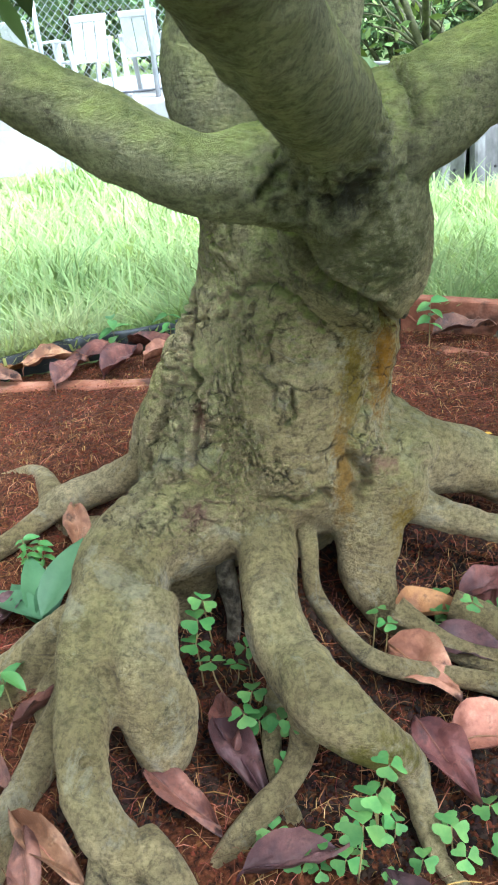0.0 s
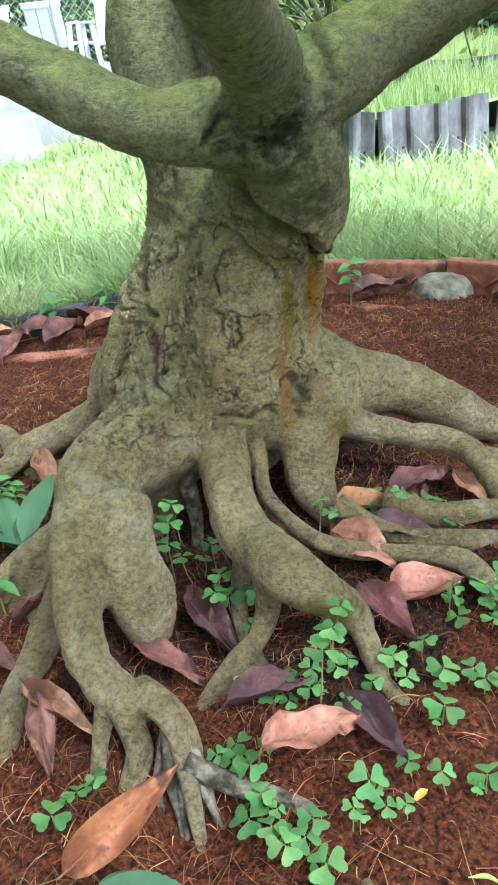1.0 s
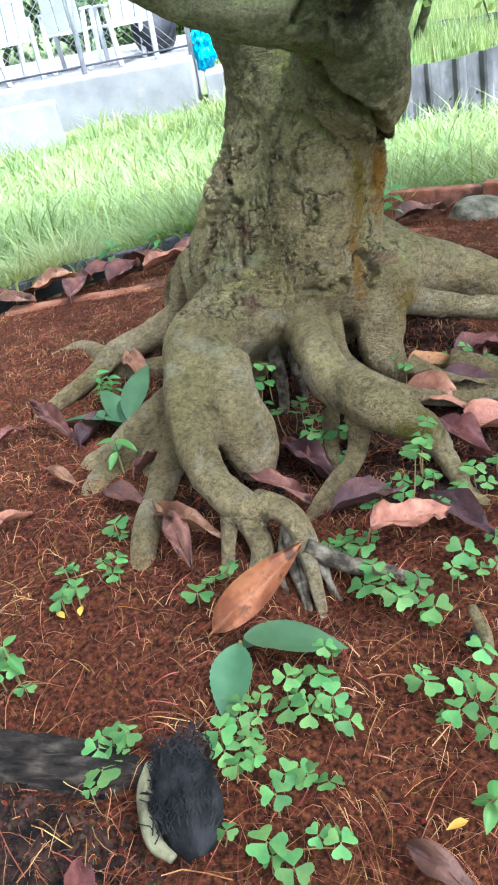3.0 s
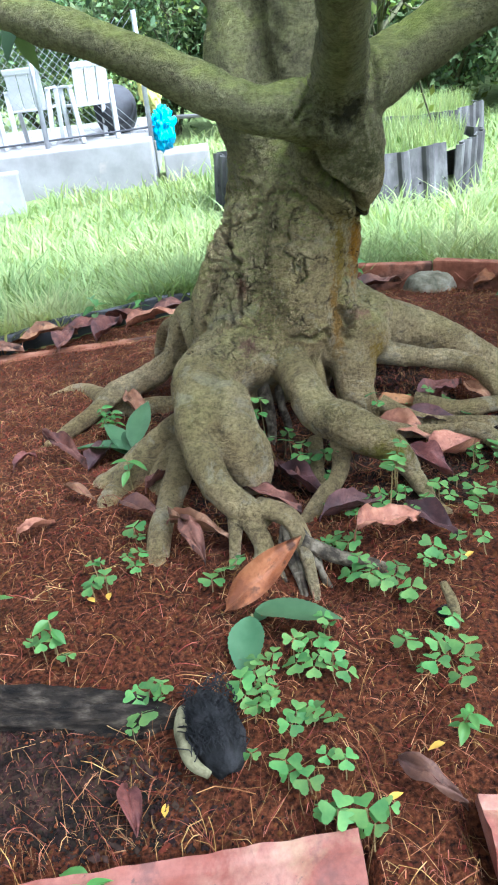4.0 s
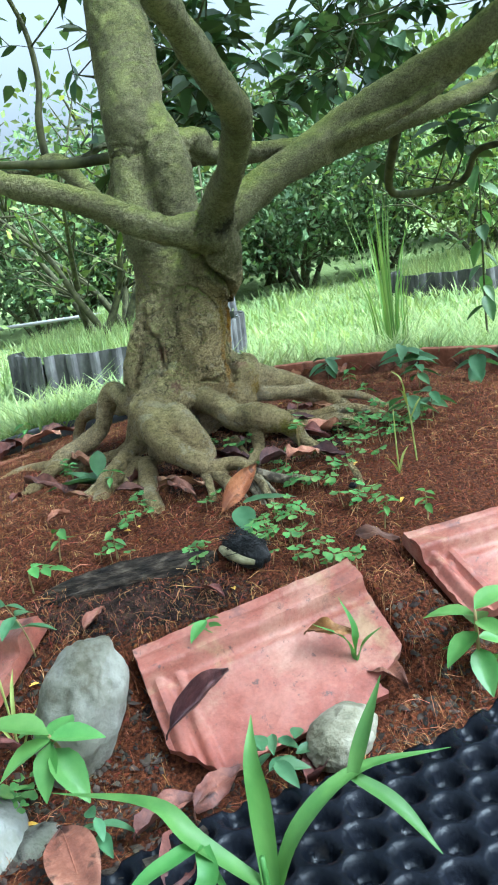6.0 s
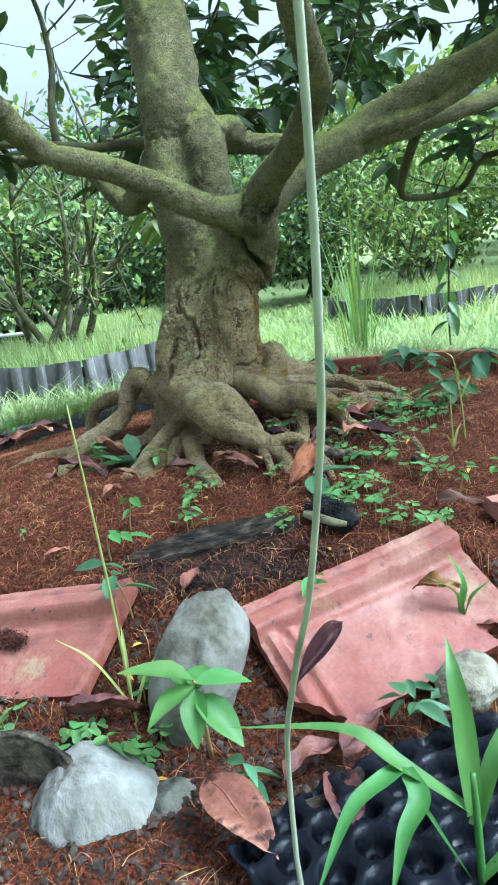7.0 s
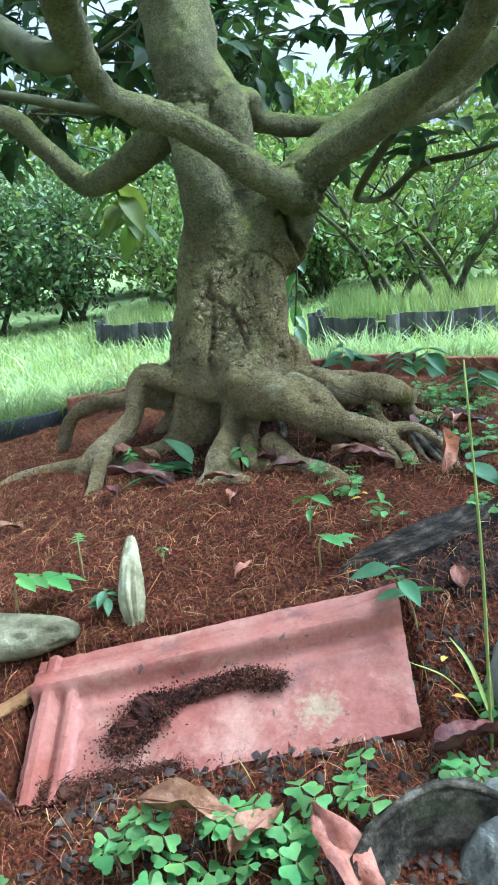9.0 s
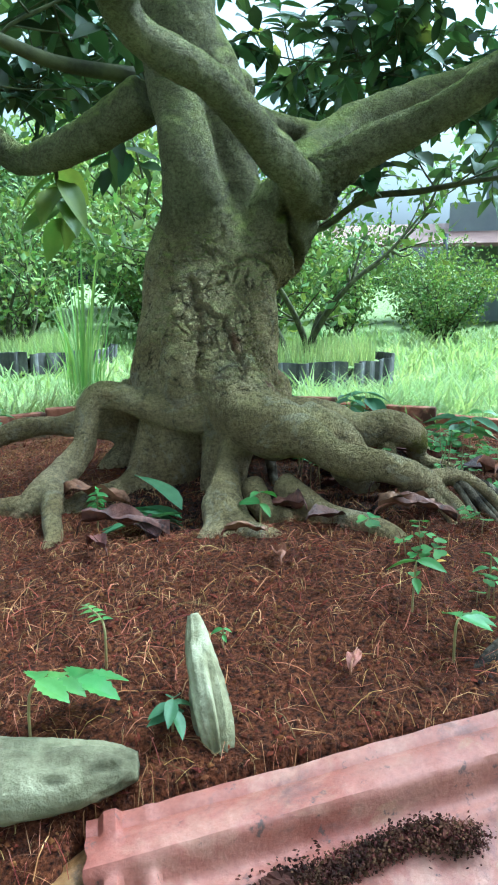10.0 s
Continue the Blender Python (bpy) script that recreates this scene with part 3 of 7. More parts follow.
BOUGHS = [
    [(0.064, 0.64, 0.92, 0.046), (0.0, 0.615, 0.925, 0.038), (-0.054, 0.605, 0.936, 0.031), (-0.138, 0.627, 0.981, 0.029), (-0.228, 0.648, 1.029, 0.0265), (-0.349, 0.706, 1.083, 0.0256), (-0.437, 0.672, 1.151, 0.028), (-0.531, 0.586, 1.212, 0.0284), (-0.63, 0.497, 1.271, 0.026), (-0.76, 0.40, 1.40, 0.021), (-0.90, 0.30, 1.60, 0.014), (-1.0, 0.2, 1.85, 0.008)],
    [(0.064, 0.643, 0.92, 0.046), (0.044, 0.536, 0.976, 0.034), (0.011, 0.394, 1.024, 0.028), (-0.025, 0.271, 1.085, 0.0265), (-0.071, 0.207, 1.113, 0.025), (-0.162, 0.122, 1.184, 0.024), (-0.276, -0.008, 1.26, 0.02), (-0.38, -0.15, 1.42, 0.014), (-0.45, -0.28, 1.65, 0.008)],
    [(0.07, 0.65, 0.93, 0.05), (0.18, 0.69, 0.975, 0.042), (0.30, 0.70, 1.03, 0.038), (0.45, 0.68, 1.105, 0.036), (0.58, 0.58, 1.17, 0.036), (0.69, 0.445, 1.233, 0.034), (0.82, 0.32, 1.367, 0.027), (0.98, 0.18, 1.55, 0.018), (1.1, 0.05, 1.8, 0.01)],
    [(0.26, 0.70, 1.01, 0.03), (0.52, 0.69, 1.075, 0.026), (0.82, 0.66, 1.136, 0.024), (1.1, 0.70, 1.22, 0.018), (1.35, 0.78, 1.35, 0.01)],
    [(0.04, 0.83, 1.12, 0.035), (0.11, 0.82, 1.10, 0.032), (0.175, 0.81, 1.09, 0.027), (0.30, 0.77, 1.075, 0.025), (0.43, 0.66, 1.075, 0.021), (0.58, 0.55, 1.12, 0.015), (0.72, 0.48, 1.2, 0.009)],
    [(0.0, 0.90, 1.08, 0.045), (0.0, 1.05, 1.02, 0.034), (0.033, 1.21, 1.006, 0.03), (0.0, 1.30, 1.09, 0.026), (-0.045, 1.37, 1.172, 0.026), (-0.115, 1.44, 1.172, 0.023), (-0.245, 1.57, 1.172, 0.019), (-0.329, 1.721, 1.280, 0.015), (-0.425, 1.946, 1.40, 0.008)],
]
LARGE_ROOTS = [
    [(-0.050, 0.750, 0.630, 0.0750), (-0.095, 0.680, 0.585, 0.0620), (-0.155, 0.630, 0.573, 0.0497), (-0.168, 0.579, 0.561, 0.0479)],
    [(-0.168, 0.579, 0.561, 0.0479), (-0.189, 0.525, 0.556, 0.0300), (-0.188, 0.476, 0.530, 0.0253), (-0.180, 0.411, 0.524, 0.0237), (-0.161, 0.373, 0.509, 0.0213), (-0.136, 0.355, 0.494, 0.0182), (-0.120, 0.343, 0.483, 0.0113)],
    [(-0.135, 0.555, 0.572, 0.0332), (-0.135, 0.503, 0.552, 0.0320), (-0.127, 0.480, 0.512, 0.0346), (-0.123, 0.460, 0.488, 0.0293), (-0.123, 0.454, 0.467, 0.0192)],
    [(-0.010, 0.720, 0.550, 0.0300), (-0.022, 0.665, 0.568, 0.0263), (-0.024, 0.622, 0.560, 0.0290), (-0.023, 0.557, 0.560, 0.0281), (-0.012, 0.512, 0.540, 0.0299), (0.013, 0.458, 0.543, 0.0301), (0.040, 0.433, 0.532, 0.0271), (0.066, 0.425, 0.510, 0.0206), (0.088, 0.421, 0.478, 0.0154), (0.094, 0.364, 0.465, 0.0099), (0.120, 0.331, 0.444, 0.0069), (0.150, 0.300, 0.425, 0.0060)],
    [(0.060, 0.780, 0.570, 0.0500), (0.144, 0.735, 0.530, 0.0260), (0.200, 0.712, 0.518, 0.0190), (0.255, 0.690, 0.510, 0.0185), (0.285, 0.655, 0.505, 0.0185), (0.300, 0.610, 0.475, 0.0155), (0.310, 0.580, 0.425, 0.0120)],
    [(0.040, 0.800, 0.610, 0.0800), (0.140, 0.800, 0.560, 0.0520), (0.220, 0.820, 0.530, 0.0420), (0.290, 0.800, 0.500, 0.0340), (0.360, 0.790, 0.460, 0.0250), (0.430, 0.780, 0.415, 0.0140)],
    [(0.070, 0.740, 0.600, 0.0500), (0.085, 0.696, 0.533, 0.0420), (0.080, 0.672, 0.502, 0.0319), (0.086, 0.644, 0.479, 0.0240), (0.104, 0.613, 0.463, 0.0155), (0.128, 0.584, 0.454, 0.0116)],
    [(-0.060, 0.740, 0.600, 0.0450), (-0.135, 0.720, 0.562, 0.0260), (-0.150, 0.780, 0.566, 0.0240), (-0.153, 0.850, 0.585, 0.0240), (-0.155, 0.905, 0.585, 0.0265), (-0.178, 0.915, 0.545, 0.0240), (-0.200, 0.912, 0.505, 0.0220), (-0.250, 0.915, 0.475, 0.0240), (-0.310, 0.905, 0.455, 0.0250), (-0.350, 0.935, 0.405, 0.0220), (-0.370, 0.950, 0.370, 0.0180)],
    [(-0.030, 0.800, 0.620, 0.0700), (-0.090, 0.800, 0.540, 0.0620), (-0.115, 0.810, 0.460, 0.0600), (-0.125, 0.820, 0.380, 0.0550)],
    [(-0.100, 0.830, 0.470, 0.0300), (-0.190, 0.840, 0.445, 0.0220), (-0.270, 0.865, 0.435, 0.0180), (-0.340, 0.890, 0.400, 0.0120)],
    [(-0.040, 0.700, 0.580, 0.0550), (-0.100, 0.690, 0.530, 0.0450), (-0.125, 0.690, 0.470, 0.0380), (-0.140, 0.690, 0.400, 0.0300)],
    [(-0.150, 0.660, 0.530, 0.0240), (-0.205, 0.645, 0.502, 0.0190), (-0.258, 0.622, 0.466, 0.0290), (-0.298, 0.600, 0.440, 0.0320), (-0.345, 0.600, 0.418, 0.0270), (-0.395, 0.615, 0.395, 0.0150)],
    [(-0.280, 0.610, 0.452, 0.0240), (-0.315, 0.555, 0.444, 0.0210), (-0.330, 0.510, 0.442, 0.0180), (-0.350, 0.470, 0.420, 0.0120)],
    [(-0.030, 0.840, 0.580, 0.0600), (-0.065, 0.890, 0.500, 0.0320), (-0.110, 0.960, 0.410, 0.0220)],
    [(-0.060, 0.900, 0.550, 0.0600), (-0.120, 1.000, 0.525, 0.0220), (-0.160, 1.050, 0.525, 0.0190), (-0.200, 1.100, 0.500, 0.0170), (-0.215, 1.130, 0.440, 0.0160), (-0.220, 1.150, 0.370, 0.0150)],
    [(0.050, 0.860, 0.580, 0.0700), (0.120, 0.950, 0.500, 0.0500), (0.200, 1.050, 0.430, 0.0300), (0.280, 1.140, 0.385, 0.0150)],
    [(-0.070, 0.790, 0.765, 0.0200), (-0.100, 0.775, 0.700, 0.0300), (-0.122, 0.765, 0.640, 0.0360), (-0.125, 0.755, 0.580, 0.0420)],
]
SMALL_ROOTS = [
    [(-0.055, 0.715, 0.60, 0.012), (-0.070, 0.655, 0.535, 0.010), (-0.066, 0.632, 0.48, 0.009), (-0.075, 0.620, 0.42, 0.006)],
    [(-0.030, 0.715, 0.59, 0.010), (-0.045, 0.660, 0.515, 0.007), (-0.038, 0.645, 0.46, 0.006), (-0.045, 0.635, 0.41, 0.004)],
    [(0.001, 0.460, 0.521, 0.0150), (-0.003, 0.448, 0.491, 0.0125), (-0.018, 0.423, 0.480, 0.0111), (-0.038, 0.401, 0.478, 0.0109), (-0.065, 0.384, 0.459, 0.0108), (-0.086, 0.363, 0.447, 0.0083)],
    [(0.012, 0.710, 0.590, 0.0106), (0.018, 0.659, 0.548, 0.0100), (0.018, 0.617, 0.521, 0.0092), (0.035, 0.576, 0.512, 0.0093), (0.062, 0.535, 0.506, 0.0100), (0.101, 0.530, 0.488, 0.0100), (0.141, 0.531, 0.476, 0.0096), (0.213, 0.492, 0.482, 0.0120), (0.237, 0.445, 0.462, 0.0100), (0.250, 0.400, 0.430, 0.0080)],
    [(-0.21, 0.55, 0.49, 0.018), (-0.240, 0.48, 0.462, 0.0165), (-0.256, 0.42, 0.460, 0.0155), (-0.264, 0.37, 0.447, 0.0145), (-0.268, 0.335, 0.42, 0.011)],
    [(-0.155, 0.372, 0.492, 0.016), (-0.122, 0.345, 0.502, 0.0125), (-0.099, 0.318, 0.500, 0.0125), (-0.092, 0.286, 0.482, 0.0095), (-0.089, 0.260, 0.452, 0.0065), (-0.087, 0.246, 0.425, 0.004)],
    [(-0.102, 0.322, 0.496, 0.009), (-0.106, 0.292, 0.466, 0.006), (-0.101, 0.266, 0.440, 0.0045), (-0.108, 0.244, 0.41, 0.003)],
    [(-0.106, 0.325, 0.490, 0.007), (-0.120, 0.296, 0.458, 0.0045), (-0.117, 0.272, 0.435, 0.0035), (-0.128, 0.252, 0.41, 0.002)],
    [(-0.096, 0.312, 0.497, 0.0075), (-0.078, 0.290, 0.472, 0.0045), (-0.074, 0.268, 0.446, 0.0035), (-0.060, 0.256, 0.42, 0.002)],
    [(-0.094, 0.300, 0.490, 0.005), (-0.078, 0.272, 0.462, 0.0035), (-0.063, 0.252, 0.43, 0.002)],
    [(-0.098, 0.305, 0.485, 0.005), (-0.099, 0.272, 0.455, 0.0035), (-0.098, 0.250, 0.425, 0.002)],
    [(-0.092, 0.290, 0.490, 0.0095), (-0.055, 0.276, 0.470, 0.0085), (-0.012, 0.262, 0.458, 0.0075), (0.025, 0.245, 0.438, 0.005)],
    [(-0.02, 0.53, 0.49, 0.012), (-0.03, 0.47, 0.475, 0.0095), (-0.02, 0.42, 0.46, 0.008), (0.0, 0.38, 0.44, 0.006)],
    [(0.10, 0.60, 0.50, 0.018), (0.16, 0.56, 0.475, 0.014), (0.22, 0.545, 0.468, 0.0125), (0.29, 0.55, 0.455, 0.011), (0.36, 0.56, 0.43, 0.008)],
    [(0.16, 0.62, 0.48, 0.016), (0.22, 0.59, 0.47, 0.013), (0.29, 0.575, 0.475, 0.0125), (0.34, 0.53, 0.46, 0.011), (0.38, 0.50, 0.43, 0.007)],
    [(0.27, 0.67, 0.50, 0.013), (0.33, 0.66, 0.49, 0.0115), (0.39, 0.63, 0.47, 0.010), (0.43, 0.59, 0.43, 0.008)],
    [(-0.33, 0.91, 0.44, 0.018), (-0.36, 1.0, 0.425, 0.016), (-0.40, 1.06, 0.415, 0.013), (-0.47, 1.09, 0.39, 0.009)],
    [(-0.29, 0.90, 0.47, 0.016), (-0.36, 0.85, 0.445, 0.014), (-0.42, 0.80, 0.43, 0.011), (-0.47, 0.79, 0.40, 0.007)],
    [(-0.168, 0.390, 0.500, 0.016), (-0.146, 0.352, 0.490, 0.013), (-0.134, 0.325, 0.468, 0.011), (-0.146, 0.303, 0.450, 0.009), (-0.158, 0.292, 0.430, 0.006)],
    [(-0.130, 0.368, 0.497, 0.014), (-0.101, 0.333, 0.500, 0.012), (-0.088, 0.308, 0.478, 0.0105), (-0.096, 0.284, 0.456, 0.009), (-0.103, 0.272, 0.430, 0.006)],
    [(-0.160, 0.365, 0.490, 0.012), (-0.166, 0.338, 0.478, 0.010), (-0.172, 0.318, 0.458, 0.008), (-0.180, 0.306, 0.435, 0.005)],
    [(-0.21, 0.60, 0.48, 0.018), (-0.25, 0.56, 0.455, 0.016), (-0.235, 0.51, 0.445, 0.013), (-0.21, 0.47, 0.43, 0.01)],
]


# folds and splits in the bark: width, depth, then the line
CREASES = [
    (0.0055, 0.018, [(-0.01, 0.66, 0.888), (0.024, 0.64, 0.868), (0.037, 0.645, 0.839), (0.056, 0.642, 0.823), (0.079, 0.648, 0.806), (0.098, 0.674, 0.78), (0.12, 0.75, 0.745)]),
    (0.0030, 0.014, [(-0.092, 0.776, 0.74), (-0.086, 0.739, 0.729), (-0.082, 0.711, 0.711), (-0.085, 0.697, 0.69), (-0.094, 0.683, 0.665), (-0.111, 0.661, 0.652), (-0.128, 0.651, 0.644)]),
    (0.0040, 0.008, [(-0.07, 0.78, 0.775), (-0.08, 0.765, 0.755), (-0.085, 0.758, 0.725), (-0.088, 0.752, 0.70), (-0.10, 0.755, 0.66), (-0.115, 0.765, 0.63), (-0.13, 0.74, 0.60)]),
    (0.0060, 0.011, [(0.112, 0.735, 0.745), (0.105, 0.720, 0.70), (0.083, 0.700, 0.655), (0.073, 0.69, 0.634), (0.077, 0.682, 0.61), (0.068, 0.68, 0.585)]),
    (0.0022, 0.0063, [(0.115, 0.72, 0.63), (0.09, 0.70, 0.615), (0.078, 0.68, 0.61)]),
    (0.0025, 0.0045, [(-0.052, 0.738, 0.787), (-0.015, 0.721, 0.803), (0.017, 0.695, 0.807), (0.044, 0.676, 0.782)]),
    (0.0018, 0.0072, [(-0.046, 0.734, 0.794), (-0.046, 0.727, 0.774), (-0.056, 0.73, 0.763)]),
    (0.0017, 0.0054, [(-0.012, 0.67, 0.778), (-0.010, 0.67, 0.765), (-0.014, 0.67, 0.755)]),
    (0.0017, 0.0072, [(0.012, 0.684, 0.714), (0.008, 0.671, 0.684)]),
    (0.0015, 0.0045, [(-0.02, 0.66, 0.733), (-0.008, 0.66, 0.722), (-0.006, 0.66, 0.712)]),
    (0.0017, 0.0063, [(-0.085, 0.675, 0.650), (-0.084, 0.67, 0.638)]),
    (0.0017, 0.0063, [(-0.045, 0.70, 0.800), (-0.047, 0.705, 0.780)]),
    (0.0017, 0.0063, [(-0.030, 0.69, 0.795), (-0.033, 0.69, 0.775)]),
    (0.0017, 0.0054, [(-0.10, 0.80, 0.76), (-0.085, 0.79, 0.755), (-0.06, 0.75, 0.765)]),
    (0.0017, 0.0045, [(-0.115, 0.80, 0.655), (-0.105, 0.78, 0.650), (-0.10, 0.75, 0.655)]),
    (0.0028, 0.0072, [(-0.02, 0.655, 0.605), (0.02, 0.655, 0.600), (0.045, 0.66, 0.597)]),
    (0.0033, 0.0045, [(-0.068, 0.84, 1.10), (-0.055, 0.80, 1.115), (-0.02, 0.78, 1.11), (0.02, 0.80, 1.095), (0.035, 0.83, 1.07)]),
    (0.0028, 0.0036, [(-0.065, 0.835, 1.125), (-0.045, 0.79, 1.13), (-0.01, 0.775, 1.125), (0.02, 0.79, 1.115)]),
    (0.0033, 0.0072, [(0.045, 0.63, 0.965), (0.02, 0.60, 0.95), (0.0, 0.59, 0.92)]),
    (0.0039, 0.0090, [(0.10, 0.70, 0.99), (0.11, 0.65, 0.96), (0.11, 0.62, 0.92)]),
    (0.0022, 0.0054, [(-0.178, 0.41, 0.545), (-0.165, 0.405, 0.543), (-0.15, 0.40, 0.53)]),
]


def crease_depth(co):
    """How far each point sinks into the folds, with a raised lip beside them."""
    out = np.zeros(len(co))
    for width, depth, line in CREASES:
        line = smooth_path([(*q, 0) for q in line], 14)[:, :3]
        line = line + np.array([noise.noise_vector(Vector(q) * 70) * 0.009 + noise.noise_vector(Vector(q) * 190) * 0.006 for q in line])
        # each fold lies on the bark
        near = co[((co > line.min(0) - 0.07) & (co < line.max(0) + 0.07)).all(1)]
        line = np.array([near[np.argmin(((near - q) ** 2).sum(1))] for q in line])
        inside = np.flatnonzero(((co > line.min(0) - 0.04) & (co < line.max(0) + 0.04)).all(1))
        d = np.full(len(inside), 9.0)
        for a, b in zip(line[:-1], line[1:]):
            e = b - a
            t = np.clip(((co[inside] - a) @ e) / max(e @ e, 1e-9), 0, 1)
            d = np.minimum(d, np.linalg.norm(co[inside] - a - t[:, None] * e, axis=1))
        out[inside] += depth * (0.12 * np.exp(-((d - 2.2 * width) / width) ** 2) - np.exp(-(d / width) ** 2))
    return out


def bark_relief(co, normals):
    """Lumps all over; open cracks between bark plates on the lower trunk."""
    out = np.empty_like(co)
    folds = crease_depth(co)
    for i in range(len(co)):
        p = Vector(co[i])
        z = p.z
        d = 0.0034 * noise.noise(p * 13) + 0.0016 * noise.noise(p * 42) + 0.0010 * noise.noise(p * 110)
        if z < 0.58 or z > 0.88:
            # knobbly roots and boughs with shallow dents
            d += 0.0022 * noise.noise(p * 24) - 0.0022 * max(0, noise.noise(p * 55 + Vector((7, 0, 0))) - 0.15) * 2.4
        fork = (p - Vector((0.055, 0.585, 0.935))).length
        if fork < 0.085:
            dist, _ = noise.voronoi((p + noise.noise_vector(p * 40) * 0.01) * 62)
            d -= 0.0075 * max(0, 1 - (dist[1] - dist[0]) / 0.22) * min(1, (0.085 - fork) / 0.03) - 0.002 * noise.noise(p * 80)
        d += 1.5 * folds[i]
        k = (p - Vector((0.139, 0.795, 1.119))).length
        if k < 0.06:
            d += 0.004 * math.sin(k * 300 + 3 * noise.noise(p * 30))
        if 0.57 < z < 0.90 and abs(p.x) < 0.18 and 0.60 < p.y < 0.84:
            rise = min(1, (z - 0.57) / 0.03, (0.90 - z) / 0.04)
            side = max(0, min(1, (-0.015 - p.x) / 0.04)) * (z < 0.83)
            area = noise.noise(p * 13 + Vector((3.1, 0, 0))) + 0.5 * noise.noise(p * 31) - 0.02 + 0.34 * side
            w = p + noise.noise_vector(p * 26) * 0.016 + noise.noise_vector(p * 75) * 0.006
            if area > 0:
                dist, _ = noise.voronoi(Vector((w.x, w.y, w.z * 0.8)) * (58 - 12 * side))
                gap = dist[1] - dist[0]
                wide = 0.06 + 0.10 * max(0, noise.noise(p * 50 + Vector((0, 5, 0)))) + 0.06 * side
                if gap < wide:
                    d -= (0.0062 + 0.0006 * side) * (1 - gap / wide) * min(1, area * 2.5) * rise
                d += 0.0010 * (noise.noise(w * 44) + 0.3) * min(1, area * 3) * rise
            d += rise * (0.0009 * noise.noise(p * 150) + 0.0017 * noise.noise(Vector((p.x * 45, p.y * 45, p.z * 130))) + 0.0006 * noise.noise(p * 320))
        out[i] = co[i] + normals[i] * d
    return out


def build_tree():
    tree = thing("tree", "old thick-trunked tree with exposed gnarled roots, moss and ochre lichen", "tree", at=(0, 0.79, 0.45))
    inverse = Matrix.Translation((0, -0.79, -0.45))
    rows = [TRUNK, TRUNK_FRONT, SECOND_STEM, SHOULDER] + LARGE_ROOTS + [l[:9] for l in BOUGHS]
    verts, faces = joined([tube(r, 20, 8, 0.07, i * 3.3) for i, r in enumerate(rows)])
    # knots and burrs
    for x, y, z, r in ((0.130, 0.800, 1.122, 0.036), (0.148, 0.79, 1.10, 0.026), (0.116, 0.75, 0.765, 0.018), (0.105, 0.718, 0.570, 0.050), (0.135, 0.745, 0.595, 0.035), (0.05, 0.60, 0.905, 0.03)):
        bm = bmesh.new()
        bmesh.ops.create_icosphere(bm, subdivisions=3, radius=r, matrix=Matrix.Translation((x, y, z)))
        bm.verts.index_update()
        verts, faces = joined([(verts, faces), ([v.co.copy() for v in bm.verts], [tuple(v.index for v in f.verts) for f in bm.faces])])
        bm.free()
    raw = new("trunk_raw", mesh_of("trunk_raw", verts, faces, BARK))
    mod = raw.modifiers.new("remesh", "REMESH")
    mod.mode, mod.voxel_size = "VOXEL", 0.0050
    me = bpy.data.meshes.new_from_object(raw.evaluated_get(bpy.context.evaluated_depsgraph_get()))
    bpy.data.objects.remove(raw)
    n = len(me.vertices)
    co = np.empty(n * 3, np.float32)
    me.vertices.foreach_get("co", co)
    co = co.reshape(-1, 3).astype(float)
    ed = np.empty(len(me.edges) * 2, np.int32)
    me.edges.foreach_get("vertices", ed)
    ed = ed.reshape(-1, 2)
    deg = np.bincount(ed.ravel(), minlength=n)[:, None]
    for k in range(5):
        acc = np.zeros_like(co)
        for c in range(3):
            acc[:, c] = np.bincount(ed[:, 0], co[ed[:, 1], c], n) + np.bincount(ed[:, 1], co[ed[:, 0], c], n)
        co += (0.55 if k % 2 == 0 else -0.42) * (acc / deg - co) if k > 1 else 0.6 * (acc / deg - co)
    me.vertices.foreach_set("co", co.astype(np.float32).ravel())
    # finer faces where the bark is cracked into plates
    bm = bmesh.new()
    bm.from_mesh(me)
    edges = set()
    for f in bm.faces:
        c = f.calc_center_median()
        if 0.58 < c.z < 0.85 and -0.15 < c.x < 0.16 and c.y < 0.79:
            edges.update(f.edges)
    bmesh.ops.subdivide_edges(bm, edges=list(edges), cuts=3, use_grid_fill=True, smooth=0.6)
    bm.to_mesh(me)
    bm.free()
    me.update()
    n = len(me.vertices)
    co = np.empty(n * 3, np.float32)
    me.vertices.foreach_get("co", co)
    co = co.reshape(-1, 3).astype(float)
    nr = np.empty(n * 3, np.float32)
    me.vertex_normals.foreach_get("vector", nr)
    co = bark_relief(co, nr.reshape(-1, 3).astype(float))
    me.vertices.foreach_set("co", co.astype(np.float32).ravel())
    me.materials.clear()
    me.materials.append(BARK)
    me.polygons.foreach_set("use_smooth", np.ones(len(me.polygons), bool))
    me.update()
    part("trunk", me, tree, "grey-brown cracked bark with ochre lichen streaks and flaring roots", inverse)
    for i, r in enumerate(SMALL_ROOTS):
        part("root", tube_mesh("root", r, ROOT_TIP if i < 2 or 5 < i < 12 else BARK_SMALL, sides=14, per=9, lump=0.34, seed=i * 5.1), tree, at=inverse)
    return tree, inverse


tree, tree_inverse = build_tree()

